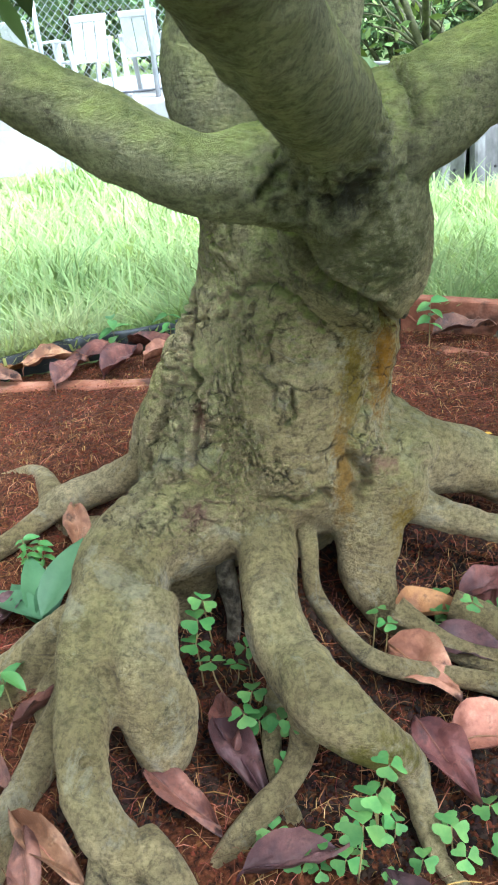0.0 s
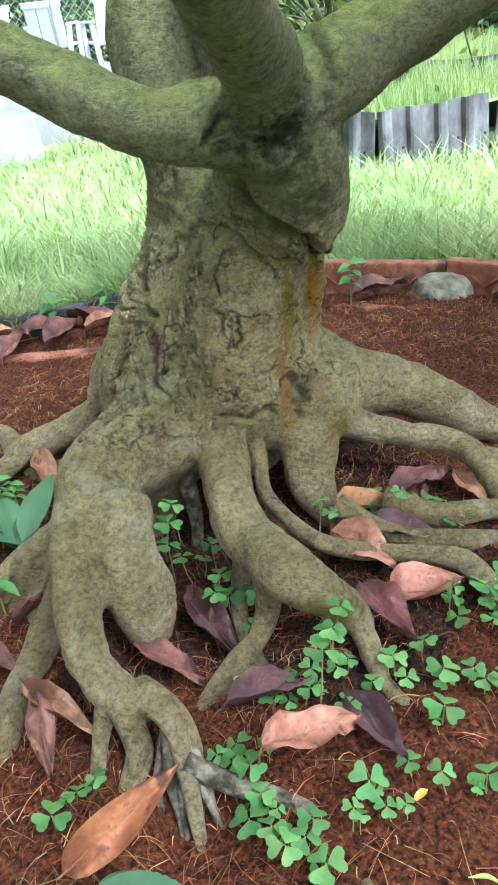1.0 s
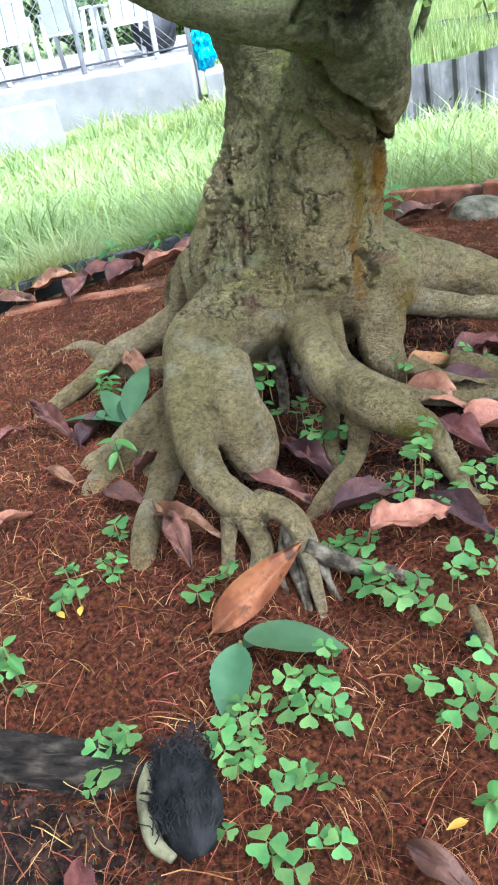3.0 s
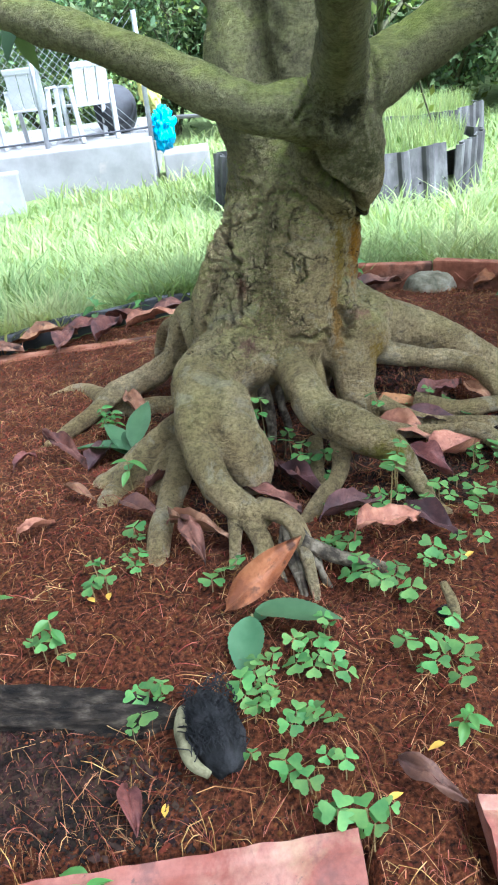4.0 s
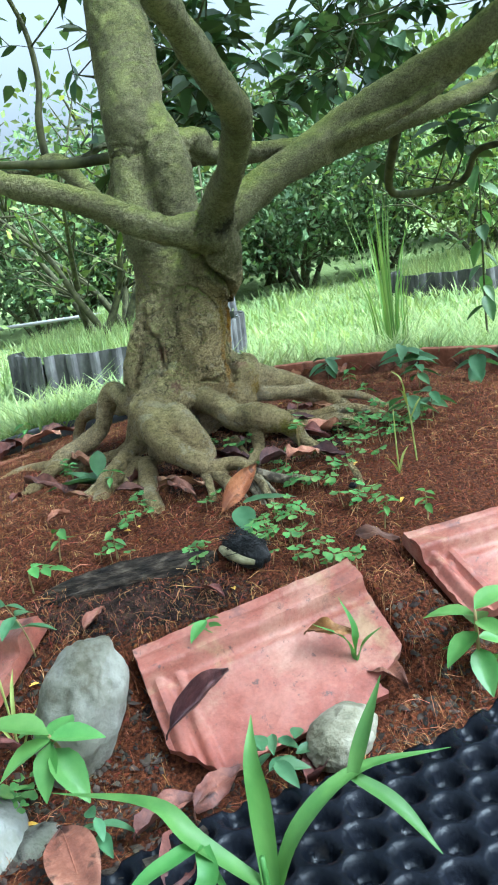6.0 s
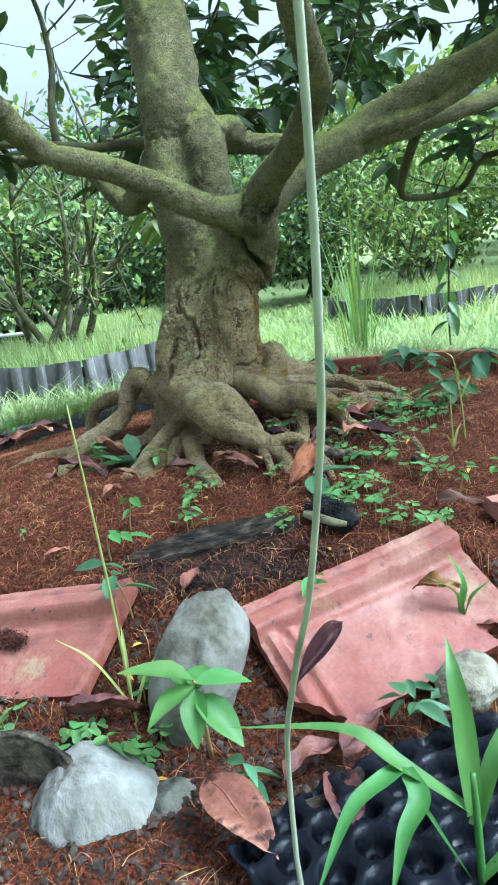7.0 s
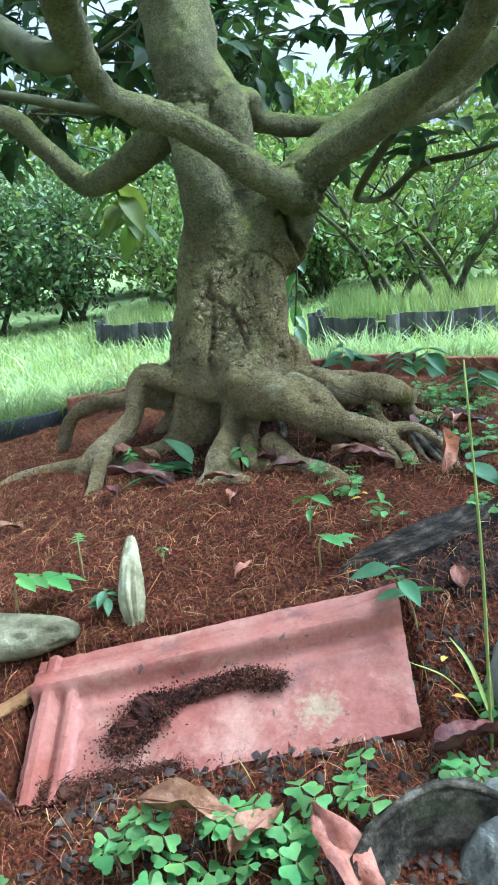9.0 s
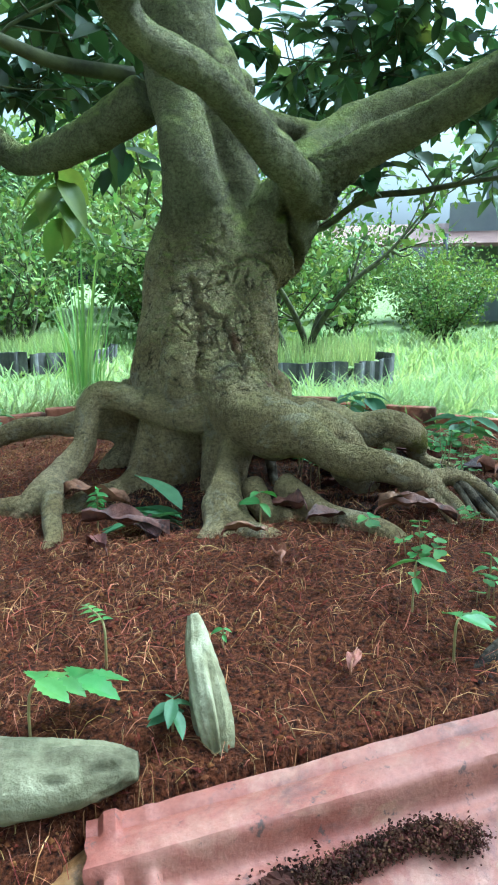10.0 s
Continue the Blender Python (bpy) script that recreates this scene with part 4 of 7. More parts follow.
# ---- the crown: branches, twigs and large leathery leaves ----
def leaf_shape(length, width, fold=0.25, curl=0.2, rows=6, cols=2, wave=0.0, seed=0, tip=1.4, teeth=0.0):
    """A pointed oval leaf from its stalk at the origin along +x, its face up; fold lifts the halves, curl bends it down."""
    verts, faces = [], []
    for i in range(rows + 1):
        t = i / rows
        w = width * 0.5 * (math.sin(math.pi * min(1, t ** 0.85)) ** 0.8) * (1 - 0.25 * t ** tip)
        w = max(w * (1 - teeth * (i % 2)), width * 0.02)
        for k in range(-cols, cols + 1):
            s = k / cols
            z = abs(s) * w * fold * 2 - curl * length * t * t * 0.5
            z += wave * length * (noise.noise(Vector((t * 3 + seed, s * 1.5, seed * 1.3))) + 0.35 * noise.noise(Vector((t * 8 + seed, s * 4, seed * 1.3))))
            verts.append((t * length * (1 - 0.12 * curl * t), s * w * (1 - 0.15 * abs(fold)), z))
    n = 2 * cols + 1
    for i in range(rows):
        for k in range(2 * cols):
            a = i * n + k
            faces.append((a, a + n, a + n + 1, a + 1))
    return verts, faces


def build_crown():
    rnd = random.Random(11)
    heads = []
    for b in BOUGHS:
        heads += [r for r in smooth_path(b, 5)[len(b) * 2:]]
    heads += list(smooth_path(TRUNK, 5)[30:56])

    def free(p):
        """Keeps the walking side clear below the height at which the crown hangs there."""
        x, y, z = p
        near = y < 0.75 - 0.55 * (x + 0.2) if x < 0.6 else y < 0.0
        if near and z < 1.62 + 0.15 * max(0, -y):
            return False
        if math.hypot(x - 0.03, y - 0.85) < 0.22 and z < 1.7:
            return False
        return True

    # ends of the branches, spread over the crown
    branches = []
    tries = 0
    while len(branches) < 62 and tries < 4000:
        tries += 1
        ang, rad = rnd.uniform(0, 2 * math.pi), math.sqrt(rnd.uniform(0.10, 4.2))
        end = Vector((0.1 + math.cos(ang) * rad, 0.85 + math.sin(ang) * rad, rnd.uniform(1.12, 2.0) + 0.1 * rad))
        if not free(end):
            continue
        start = min(heads, key=lambda h: (Vector(h[:3]) - end).length + (0.6 if h[2] > end.z + 0.1 else 0))
        s = Vector(start[:3])
        length = (end - s).length
        if length < 0.25 or length > 1.5:
            continue
        bend = Vector((rnd.uniform(-1, 1), rnd.uniform(-1, 1), rnd.uniform(-0.9, 0.3))) * 0.13 * length
        r0 = min(start[3] * 0.6, 0.006 + 0.008 * length)
        pts = []
        for k in range(6):
            t = k / 5
            q = s.lerp(end, t) + bend * math.sin(math.pi * t) + Vector((rnd.uniform(-1, 1), rnd.uniform(-1, 1), rnd.uniform(-1, 1))) * 0.035 * length * (t > 0)
            pts.append((q.x, q.y, q.z, r0 * (1 - 0.75 * t) + 0.0012))
        if any(not free(q[:3]) for q in pts[2:]):
            continue
        branches.append(pts)
        if length > 0.5:
            heads += [np.array(q) for q in pts[2:5]]
    # two bent low branches that hang clear of the crown
    branches.append([(0.62, 0.69, 1.09, 0.014), (0.70, 0.86, 0.95, 0.012), (0.86, 0.95, 0.925, 0.011), (1.03, 0.95, 0.935, 0.0105), (0.96, 0.80, 1.005, 0.010), (0.92, 0.65, 1.012, 0.009), (0.94, 0.5, 1.035, 0.007), (1.0, 0.3, 1.06, 0.004)])
    branches.append([(-0.42, 0.68, 1.135, 0.026), (-0.447, 0.735, 1.135, 0.024), (-0.401, 0.927, 1.234, 0.022), (-0.370, 1.203, 1.320, 0.018), (-0.46, 1.55, 1.40, 0.014), (-0.66, 1.85, 1.46, 0.010), (-0.95, 2.1, 1.55, 0.006)])
    branches.append([(0.03, 0.95, 1.13, 0.016), (-0.10, 1.02, 1.13, 0.012), (-0.24, 1.06, 1.15, 0.010), (-0.40, 1.12, 1.17, 0.008), (-0.6, 1.2, 1.2, 0.005)])
    # a drooping spray of young leaves below the low limb
    spray = [(0.02, 1.12, 1.01, 0.006), (0.09, 1.17, 0.975, 0.004), (0.15, 1.21, 0.945, 0.003), (0.20, 1.24, 0.90, 0.0015)]
    twig = part("branch", tube_mesh("branch", spray, TWIG, sides=7, per=4), tree, at=tree_inverse)
    young = [mesh_of("leaf", *leaf_shape(0.115, 0.060, 0.16, c, 6, 2, 0.02, k), YOUNG_LEAF) for k, c in enumerate((0.2, 0.4, 0.6))]
    for k in range(12):
        q = smooth_path(spray, 5)[3 + k]
        d = Vector((math.cos(k * 2.4), math.sin(k * 2.4), -0.5 - 0.25 * (k % 3))).normalized()
        part("leaf", young[k % 3], twig, at=Matrix.Translation(q[:3]) @ d.to_track_quat("X", "Z").to_matrix().to_4x4() @ Matrix.Rotation(0.4 * (k % 3 - 1), 4, "X"))
    for i, pts in enumerate(branches):
        part("branch", tube_mesh("branch", pts, TWIG, sides=7, per=4, lump=0.08, seed=i), tree, at=tree_inverse)

    variants = [leaf_shape(0.100, 0.048, 0.16, c, 4, 1, 0.02, k) for k, c in enumerate((0.1, 0.35, 0.6))]
    singles = [mesh_of("leaf", *v, CROWN_LEAF_ONE) for v in variants]
    verts, faces, twigs, lone, near = [], [], [], [], 0
    knots = [Vector(q[:3]) for pts in branches for q in smooth_path(pts, 3)[4:]]
    placed, tries = 0, 0
    while placed < 680 and tries < 30000:
        tries += 1
        k = rnd.choice(knots)
        c = k + Vector((rnd.gauss(0, 0.15), rnd.gauss(0, 0.15), rnd.gauss(0.05, 0.12)))
        if not free(c) or c.z < 1.04 + 0.03 * rnd.random() or (c.x < -0.10 and c.y < 1.15) or c.x < -0.45:
            continue
        if c.y > 1.1 and -0.4 < c.x < 0.5 and rnd.random() < 0.65:
            continue
        if c.y > -0.45 + 1.96 * (c.x + 0.88) and c.z > 1.17 and rnd.random() < 0.95:
            continue
        placed += 1
        mid = k.lerp(c, 0.5) + Vector((0, 0, -0.02))
        twigs.append(tube([(*k, 0.003), (*mid, 0.0024), (*c, 0.0014)], 5, 3))
        out = (c - k).normalized() if (c - k).length > 0.02 else Vector((0, 0, 1))
        turn = rnd.uniform(0, 6.28)
        for j in range(rnd.randint(5, 8)):
            yaw = turn + j * 2.4
            droop = rnd.uniform(-0.2, 1.0)
            d = (Vector((math.cos(yaw), math.sin(yaw), -droop)) + out * 0.7).normalized()
            m = Matrix.Translation(c - out * 0.02 * j) @ d.to_track_quat("X", "Z").to_matrix().to_4x4() @ Matrix.Rotation(rnd.uniform(-0.7, 0.7), 4, "X") @ Matrix.Scale(rnd.uniform(0.75, 1.2), 4)
            if near < 270 and c.x < 0.5 and c.z < 1.6:
                near += 1
                lone.append((singles[j % 3], m))
            else:
                v, f = variants[j % 3]
                o = len(verts)
                verts += [m @ Vector(q) for q in v]
                faces += [[i + o for i in g] for g in f]
    # unseen upper crown leaves, added and spread wide to shade the bed and tiles
    for _ in range(4300):
        a, r = rnd.uniform(0, 6.283), 2.15 * math.sqrt(rnd.random())
        c = Vector((0.05 + math.cos(a) * r, 0.75 + math.sin(a) * r, rnd.uniform(2.0, 3.1) - 0.07 * r * r))
        if noise.noise(c * 1.5) < -0.16:
            continue
        d = Vector((rnd.gauss(0, 1), rnd.gauss(0, 1), rnd.gauss(-0.4, 0.5))).normalized()
        m = Matrix.Translation(c) @ d.to_track_quat("X", "Z").to_matrix().to_4x4() @ Matrix.Rotation(rnd.uniform(-0.8, 0.8), 4, "X") @ Matrix.Scale(rnd.uniform(0.8, 1.3), 4)
        v, f = variants[rnd.randrange(3)]
        o = len(verts)
        verts += [m @ Vector(q) for q in v]
        faces += [[i + o for i in g] for g in f]
    crown = part("crown", quick_mesh("crown", [tuple(v) for v in verts], 4, faces, CROWN_LEAF), tree, "dark green leathery leaves, some yellowing", tree_inverse)
    tagged(crown, kind="stuff")
    for me, m in lone:
        part("leaf", me, crown, at=m)
    part("twig_tangle", mesh_of("twig_tangle", *joined(twigs), TWIG), crown)


build_crown()

# ---- things on the mound ----
def on_ground(x, y, up=0.0):
    return (x, y, gz(x, y) + up)


def heart_leaflet():
    """One notched clover leaflet, from the stalk along +x, folded at its midrib."""
    outline = [(0.0, 0.0), (0.24, 0.24), (0.50, 0.50), (0.78, 0.61), (1.0, 0.50), (1.05, 0.26), (0.90, 0.0)]
    verts = [(x, y, abs(y) * 0.16 - 0.10 * x * x) for x, y in outline]
    n = len(outline)
    verts += [(x, -y, abs(y) * 0.16 - 0.10 * x * x) for x, y in outline[1:-1]]
    mid = [(0.30, 0, -0.01), (0.62, 0, -0.04)]
    verts += mid
    a, b = n + 5, n + 6
    r = [0] + list(range(n, n + 5)) + [n - 1]
    faces = [(0, a, 1), (1, a, b, 2), (2, b, 3), (3, b, n - 1, 4), (4, n - 1, 5), (5, n - 1, 6)][:5]
    faces += [(0, r[1], a), (r[1], r[2], b, a), (r[2], r[3], b), (r[3], r[4], n - 1, b), (r[4], r[5], n - 1)]
    return verts, faces


def build_clovers():
    rnd = random.Random(5)
    v, f = heart_leaflet()
    leaflet = mesh_of("leaflet", [(x * 0.0118, y * 0.0142, z * 0.0118) for x, y, z in v], f, CLOVER)
    stems = [tube_mesh("stem", [(-dx, -dx * 0.4, -h, 0.0008), (-dx * 0.4, 0, -h * 0.5, 0.0007), (0, 0, 0, 0.0006)], CLOVER_STEM, sides=5, per=3) for dx, h in ((0.008, 0.04), (0.014, 0.05), (0.004, 0.06))]

    def clover(x, y, up, size, sprays=0):
        at = Matrix.Translation(on_ground(x, y, up)) @ Matrix.Rotation(rnd.uniform(0, 6.28), 4, "Z") @ Matrix.Scale(size, 4)
        plant = thing("clover", "small bright green three-leaved clover growing in the mulch", "clover", "clover plants on the mound", at=at)
        for spray in range(sprays or rnd.choice((1, 1, 2, 2))):
          turn = rnd.uniform(0, 6.28)
          reach = 0.0 if spray == 0 else rnd.uniform(0.016, 0.030)
          shift = Matrix.Translation((math.cos(turn) * reach, math.sin(turn) * reach, rnd.uniform(-0.012, 0.008) if spray else 0.0)) @ Matrix.Rotation(turn * 1.7, 4, "Z")
          tilt = shift @ Matrix.Rotation(rnd.uniform(-0.4, 0.4), 4, "X") @ Matrix.Rotation(rnd.uniform(-0.35, 0.35), 4, "Y") @ Matrix.Scale(rnd.uniform(0.75, 1.15), 4)
          part("stem", stems[rnd.randrange(3)], plant, at=shift)
          for k in range(3):
            part("leaflet", leaflet, plant, at=tilt @ Matrix.Rotation(k * 2.094 + rnd.uniform(-0.1, 0.1), 4, "Z") @ Matrix.Rotation(rnd.uniform(-0.1, 0.3), 4, "Y") @ Matrix.Translation((0.001, 0, 0)))

    # single plants on the open mulch, then those along the roots
    left = ((-0.341, 0.342), (-0.325, 0.305), (-0.298, 0.334), (-0.343, 0.305), (-0.283, 0.337), (-0.398, 0.229), (-0.385, 0.233), (-0.285, 0.133), (-0.298, 0.127), (-0.273, 0.132), (-0.294, 0.108), (-0.289, 0.400))
    front = ((-0.204, 0.271), (-0.170, 0.301), (-0.195, 0.114), (-0.180, 0.125), (-0.171, 0.102), (-0.184, 0.085), (-0.193, 0.099), (-0.157, 0.143), (-0.134, 0.148), (-0.137, 0.127), (-0.107, 0.152), (-0.121, 0.117), (-0.100, 0.123), (-0.091, 0.104), (-0.097, 0.173), (-0.149, 0.073), (-0.132, 0.064), (-0.158, 0.053), (-0.170, 0.023), (-0.154, 0.006), (-0.133, 0.024), (-0.118, 0.013), (-0.146, -0.021), (-0.137, -0.032), (-0.113, -0.034), (-0.110, -0.046), (-0.128, -0.043))
    right = ((-0.049, 0.300), (-0.039, 0.284), (-0.034, 0.259), (-0.049, 0.313), (-0.017, 0.362), (-0.038, 0.371), (0.001, 0.370), (0.023, 0.352), (0.028, 0.375), (0.054, 0.381), (0.054, 0.330), (0.080, 0.352), (0.106, 0.375), (0.113, 0.354), (-0.029, 0.232), (-0.021, 0.215), (-0.046, 0.245), (0.004, 0.232), (0.007, 0.197), (0.054, 0.256), (0.036, 0.232), (0.063, 0.235), (0.090, 0.269), (0.134, 0.311), (0.112, 0.250), (0.182, 0.341), (0.175, 0.353), (0.148, 0.246), (0.032, 0.143), (0.029, 0.102), (-0.005, 0.092), (0.013, 0.070), (-0.025, 0.119), (0.007, 0.118), (0.242, 0.450), (0.287, 0.545), (0.200, 0.343), (0.214, 0.339), (0.148, 0.356), (0.141, 0.396))
    for x, y in left + front + right:
        clover(x, y, rnd.uniform(0.018, 0.030), rnd.uniform(0.85, 1.2), 1)
        if rnd.random() < 0.8:
            clover(x + rnd.gauss(0, 0.012), y + rnd.gauss(0, 0.012), rnd.uniform(0.010, 0.024), rnd.uniform(0.55, 0.85), 1)
    # patches: centre, half widths, how many
    for cx, cy, rx, ry, count in ((0.24, 0.43, 0.06, 0.06, 12), (0.30, 0.36, 0.07, 0.06, 9), (0.20, 0.61, 0.06, 0.04, 8), (0.36, 0.50, 0.08, 0.09, 14), (-0.894, 0.135, 0.05, 0.045, 22), (-0.956, 0.085, 0.045, 0.045, 14), (-0.985, 0.140, 0.035, 0.04, 9), (-0.925, 0.215, 0.035, 0.03, 8), (-0.825, 0.095, 0.035, 0.025, 9), (-0.767, 0.062, 0.035, 0.012, 4), (-0.870, 0.068, 0.03, 0.03, 8), (-0.690, -0.012, 0.035, 0.02, 8), (-0.645, -0.055, 0.025, 0.02, 5), (-1.025, 0.262, 0.04, 0.05, 12), (-0.60, -0.055, 0.015, 0.015, 2), (-0.592, -0.004, 0.012, 0.012, 2)):
        for _ in range(count):
            a, r = rnd.uniform(0, 6.28), math.sqrt(rnd.random())
            clover(cx + math.cos(a) * r * rx, cy + math.sin(a) * r * ry, rnd.uniform(0.012, 0.034), rnd.uniform(0.8, 1.3))
    # shoots higher up, between the roots
    for x, y, z in ((-0.095, 0.57, 0.53), (-0.088, 0.575, 0.55), (-0.085, 0.545, 0.50), (-0.045, 0.50, 0.505), (-0.04, 0.48, 0.49), (-0.02, 0.47, 0.50), (-0.01, 0.455, 0.515), (-0.02, 0.44, 0.485), (0.06, 0.385, 0.545), (0.045, 0.37, 0.53), (0.075, 0.565, 0.535), (0.085, 0.56, 0.52), (0.17, 0.58, 0.52), (-0.06, 0.55, 0.49)):
        clover(x, y, z - gz(x, y), rnd.uniform(0.8, 1.15))


def dead_leaf(x, y, yaw, length, width, material, label, up=0.012, pitch=0.0, bank=0.0, fold=0.3, curl=0.3, wave=0.16, z=None, name="dead_leaf"):
    seed = len(bpy.data.objects) * 0.37
    me = mesh_of(name, *leaf_shape(length, width, fold, curl, 12, 4, wave, seed), material)
    rows = np.empty(len(me.vertices) * 3, np.float32)
    me.vertices.foreach_get("co", rows)
    rows = rows.reshape(-1, 3)
    rows[:, 0] -= length / 2
    rows[:, 2] -= rows[:, 2].min()
    me.vertices.foreach_set("co", rows.ravel())
    me.update()
    leaf = new(name, me)
    base = gz(x, y) + up if z is None else z
    leaf.matrix_world = Matrix.Translation((x, y, base)) @ Matrix.Rotation(radians(yaw), 4, "Z") @ Matrix.Rotation(radians(pitch), 4, "Y") @ Matrix.Rotation(radians(bank), 4, "X")
    rib = [(-length / 2 * 1.12, 0, float(rows[:, 2].max()) * 0.2, 0.0012)]
    for i in range(0, 13, 3):
        q = rows[i * 9 + 4]
        rib.append((float(q[0]), 0, float(q[2]) + 0.0006, 0.0011 - 0.0007 * i / 12))
    part("midrib", tube_mesh("midrib", rib, material, sides=5, per=2), leaf)
    return tagged(leaf, label, "dead leaf", "fallen leaves on the mound")


def build_dead_leaves():
    purple, pink = "purplish brown dry fallen leaf on the mulch", "pinkish brown dry fallen leaf lying among the roots"
    # the upright orange leaf leaning on the root tip
    dead_leaf(-0.142, 0.262, 20, 0.122, 0.042, DEAD_ORANGE, "upright folded orange-brown dry leaf leaning on a root tip", z=0.476, pitch=-29, bank=42, fold=0.6, curl=0.25, wave=0.10)

    def lay(rows, label, up=0.010):
        for x, y, yaw, ln, w, mat_, pitch in rows:
            dead_leaf(x, y, yaw, ln, w, mat_, label, up=up, pitch=pitch)

    lay(((-0.204, 0.369, -40, 0.100, 0.032, DEAD_PINK, 0), (-0.104, 0.413, -39, 0.088, 0.034, DEAD_RED, 0), (0.145, 0.619, 5, 0.085, 0.042, DEAD_ORANGE, -10), (0.118, 0.532, -49, 0.090, 0.062, DEAD_PINK, -8), (0.170, 0.462, 12, 0.088, 0.060, DEAD_PINK, -12), (0.271, 0.628, -68, 0.066, 0.036, DEAD_PINK, 0), (-0.364, 0.536, -43, 0.062, 0.020, DEAD_PINK, 0), (-0.275, 0.831, -73, 0.11, 0.040, DEAD_PINK, 0)), pink)
    lay(((0.219, 0.651, 27, 0.105, 0.042, DEAD_RED, -8), (0.116, 0.433, -63, 0.090, 0.045, DEAD_RED, 0), (0.207, 0.637, 62, 0.072, 0.034, DEAD_RED, -10), (-0.056, 0.449, -59, 0.100, 0.040, DEAD_DARK, 0), (0.072, 0.306, -61, 0.084, 0.036, DEAD_DARK, 0), (-0.394, 0.695, -52, 0.119, 0.026, DEAD_RED, 0), (-0.338, 0.709, 58, 0.085, 0.045, DEAD_DARK, -12), (-0.280, 0.457, -36, 0.066, 0.032, DEAD_RED, 0), (-0.251, 0.533, 65, 0.086, 0.026, DEAD_RED, 8), (-0.217, 0.345, -77, 0.09, 0.030, DEAD_RED, 0), (0.02, 0.545, 80, 0.085, 0.04, DEAD_DARK, 0), (0.165, 0.560, -20, 0.095, 0.05, DEAD_DARK, -6), (-0.07, 0.50, 100, 0.09, 0.04, DEAD_RED, 6)), purple)
    dead_leaf(-0.012, 0.356, 12, 0.086, 0.032, DEAD_DARK, "dark purple folded dry leaf among the clover", up=0.012, fold=0.7)
    dead_leaf(0.018, 0.298, 18, 0.095, 0.046, DEAD_PINK, "pale orange-brown torn dry leaf on the mulch", up=0.012, wave=0.22)
    # between the bed's edging and the back tile
    for x, y, yaw, mat_ in ((-0.40, 1.70, 30, DEAD_RED), (-0.34, 1.62, 60, DEAD_RED), (-0.50, 1.66, 10, DEAD_PINK), (-0.28, 1.74, -20, DEAD_RED), (-0.58, 1.71, 40, DEAD_ORANGE), (-0.64, 1.62, -15, DEAD_RED), (-0.22, 1.64, 20, DEAD_PINK), (-0.45, 1.58, 75, DEAD_RED), (-0.16, 1.70, 10, DEAD_RED), (0.70, 1.50, 20, DEAD_ORANGE), (0.80, 1.40, 50, DEAD_ORANGE), (0.42, 1.62, 10, DEAD_RED)):
        dead_leaf(x, y, yaw, 0.15, 0.07, mat_, "large dry reddish leaf heaped behind a roof tile", pitch=-8, wave=0.14)
    # by the roof tiles and the stones
    beside = "dry brown fallen leaf beside the clay tiles and stones"
    lay(((-0.867, 0.171, -64, 0.108, 0.034, DEAD_PINK, 0), (-0.844, 0.113, -8, 0.070, 0.034, DEAD_PINK, -12), (-0.931, 0.459, -86, 0.135, 0.070, DEAD_PINK, -10), (-0.967, 0.399, -70, 0.135, 0.050, DEAD_RED, 0), (-0.647, -0.002, -23, 0.095, 0.034, DEAD_RED, 0), (-1.043, 0.245, -62, 0.075, 0.034, DEAD_PINK, 0), (-0.491, -0.208, 6, 0.085, 0.040, DEAD_RED, -8), (-0.425, -0.218, 20, 0.09, 0.042, DEAD_RED, -10), (-0.505, -0.275, 60, 0.11, 0.045, DEAD_RED, 0)), beside, 0.014)
    lay(((-0.30, -0.235, 30, 0.10, 0.045, DEAD_RED, 0), (-0.168, -0.185, -85, 0.085, 0.055, DEAD_RED, -20), (-0.468, 0.086, 35, 0.050, 0.026, DEAD_PINK, -20), (-0.309, 0.019, -83, 0.060, 0.024, DEAD_RED, -15), (-0.05, -0.02, -50, 0.07, 0.02, DEAD_RED, 0), (-0.605, 0.80, -30, 0.055, 0.018, DEAD_PINK, 0), (-0.58, 0.325, 10, 0.045, 0.016, DEAD_PINK, 0), (-0.42, 0.47, 30, 0.055, 0.02, DEAD_PINK, 0), (-0.46, 0.70, 60, 0.06, 0.022, DEAD_RED, 0)), beside, 0.006)
    dead_leaf(-0.840, 0.025, -112, 0.115, 0.045, DEAD_PINK, "orange-brown dry leaf propped against a weathered stone", up=0.022, pitch=18)
    dead_leaf(-0.607, -0.240, -91, 0.140, 0.062, DEAD_PINK, "large veined orange-brown dry leaf beside the cobble", up=0.032, pitch=-2, fold=0.10, curl=0.18, wave=0.06)
    # the shrivelled leaf lying on the tile
    dead_leaf(-0.399, -0.104, 15, 0.115, 0.034, DEAD_DARK, "shrivelled dark dry leaf lying on a clay roof tile", z=0.352, pitch=-21, bank=33, fold=1.3, wave=0.14)
    dead_leaf(-0.21, -0.13, -28, 0.07, 0.026, DEAD_ORANGE, "small bright orange dry leaf on a broken roof tile", z=0.383, pitch=6, bank=30, fold=0.4)
    rnd = random.Random(3)
    petal = mesh_of("yellow_petal", *leaf_shape(0.018, 0.008, 0.3, 0.3, 4, 1), YELLOW)
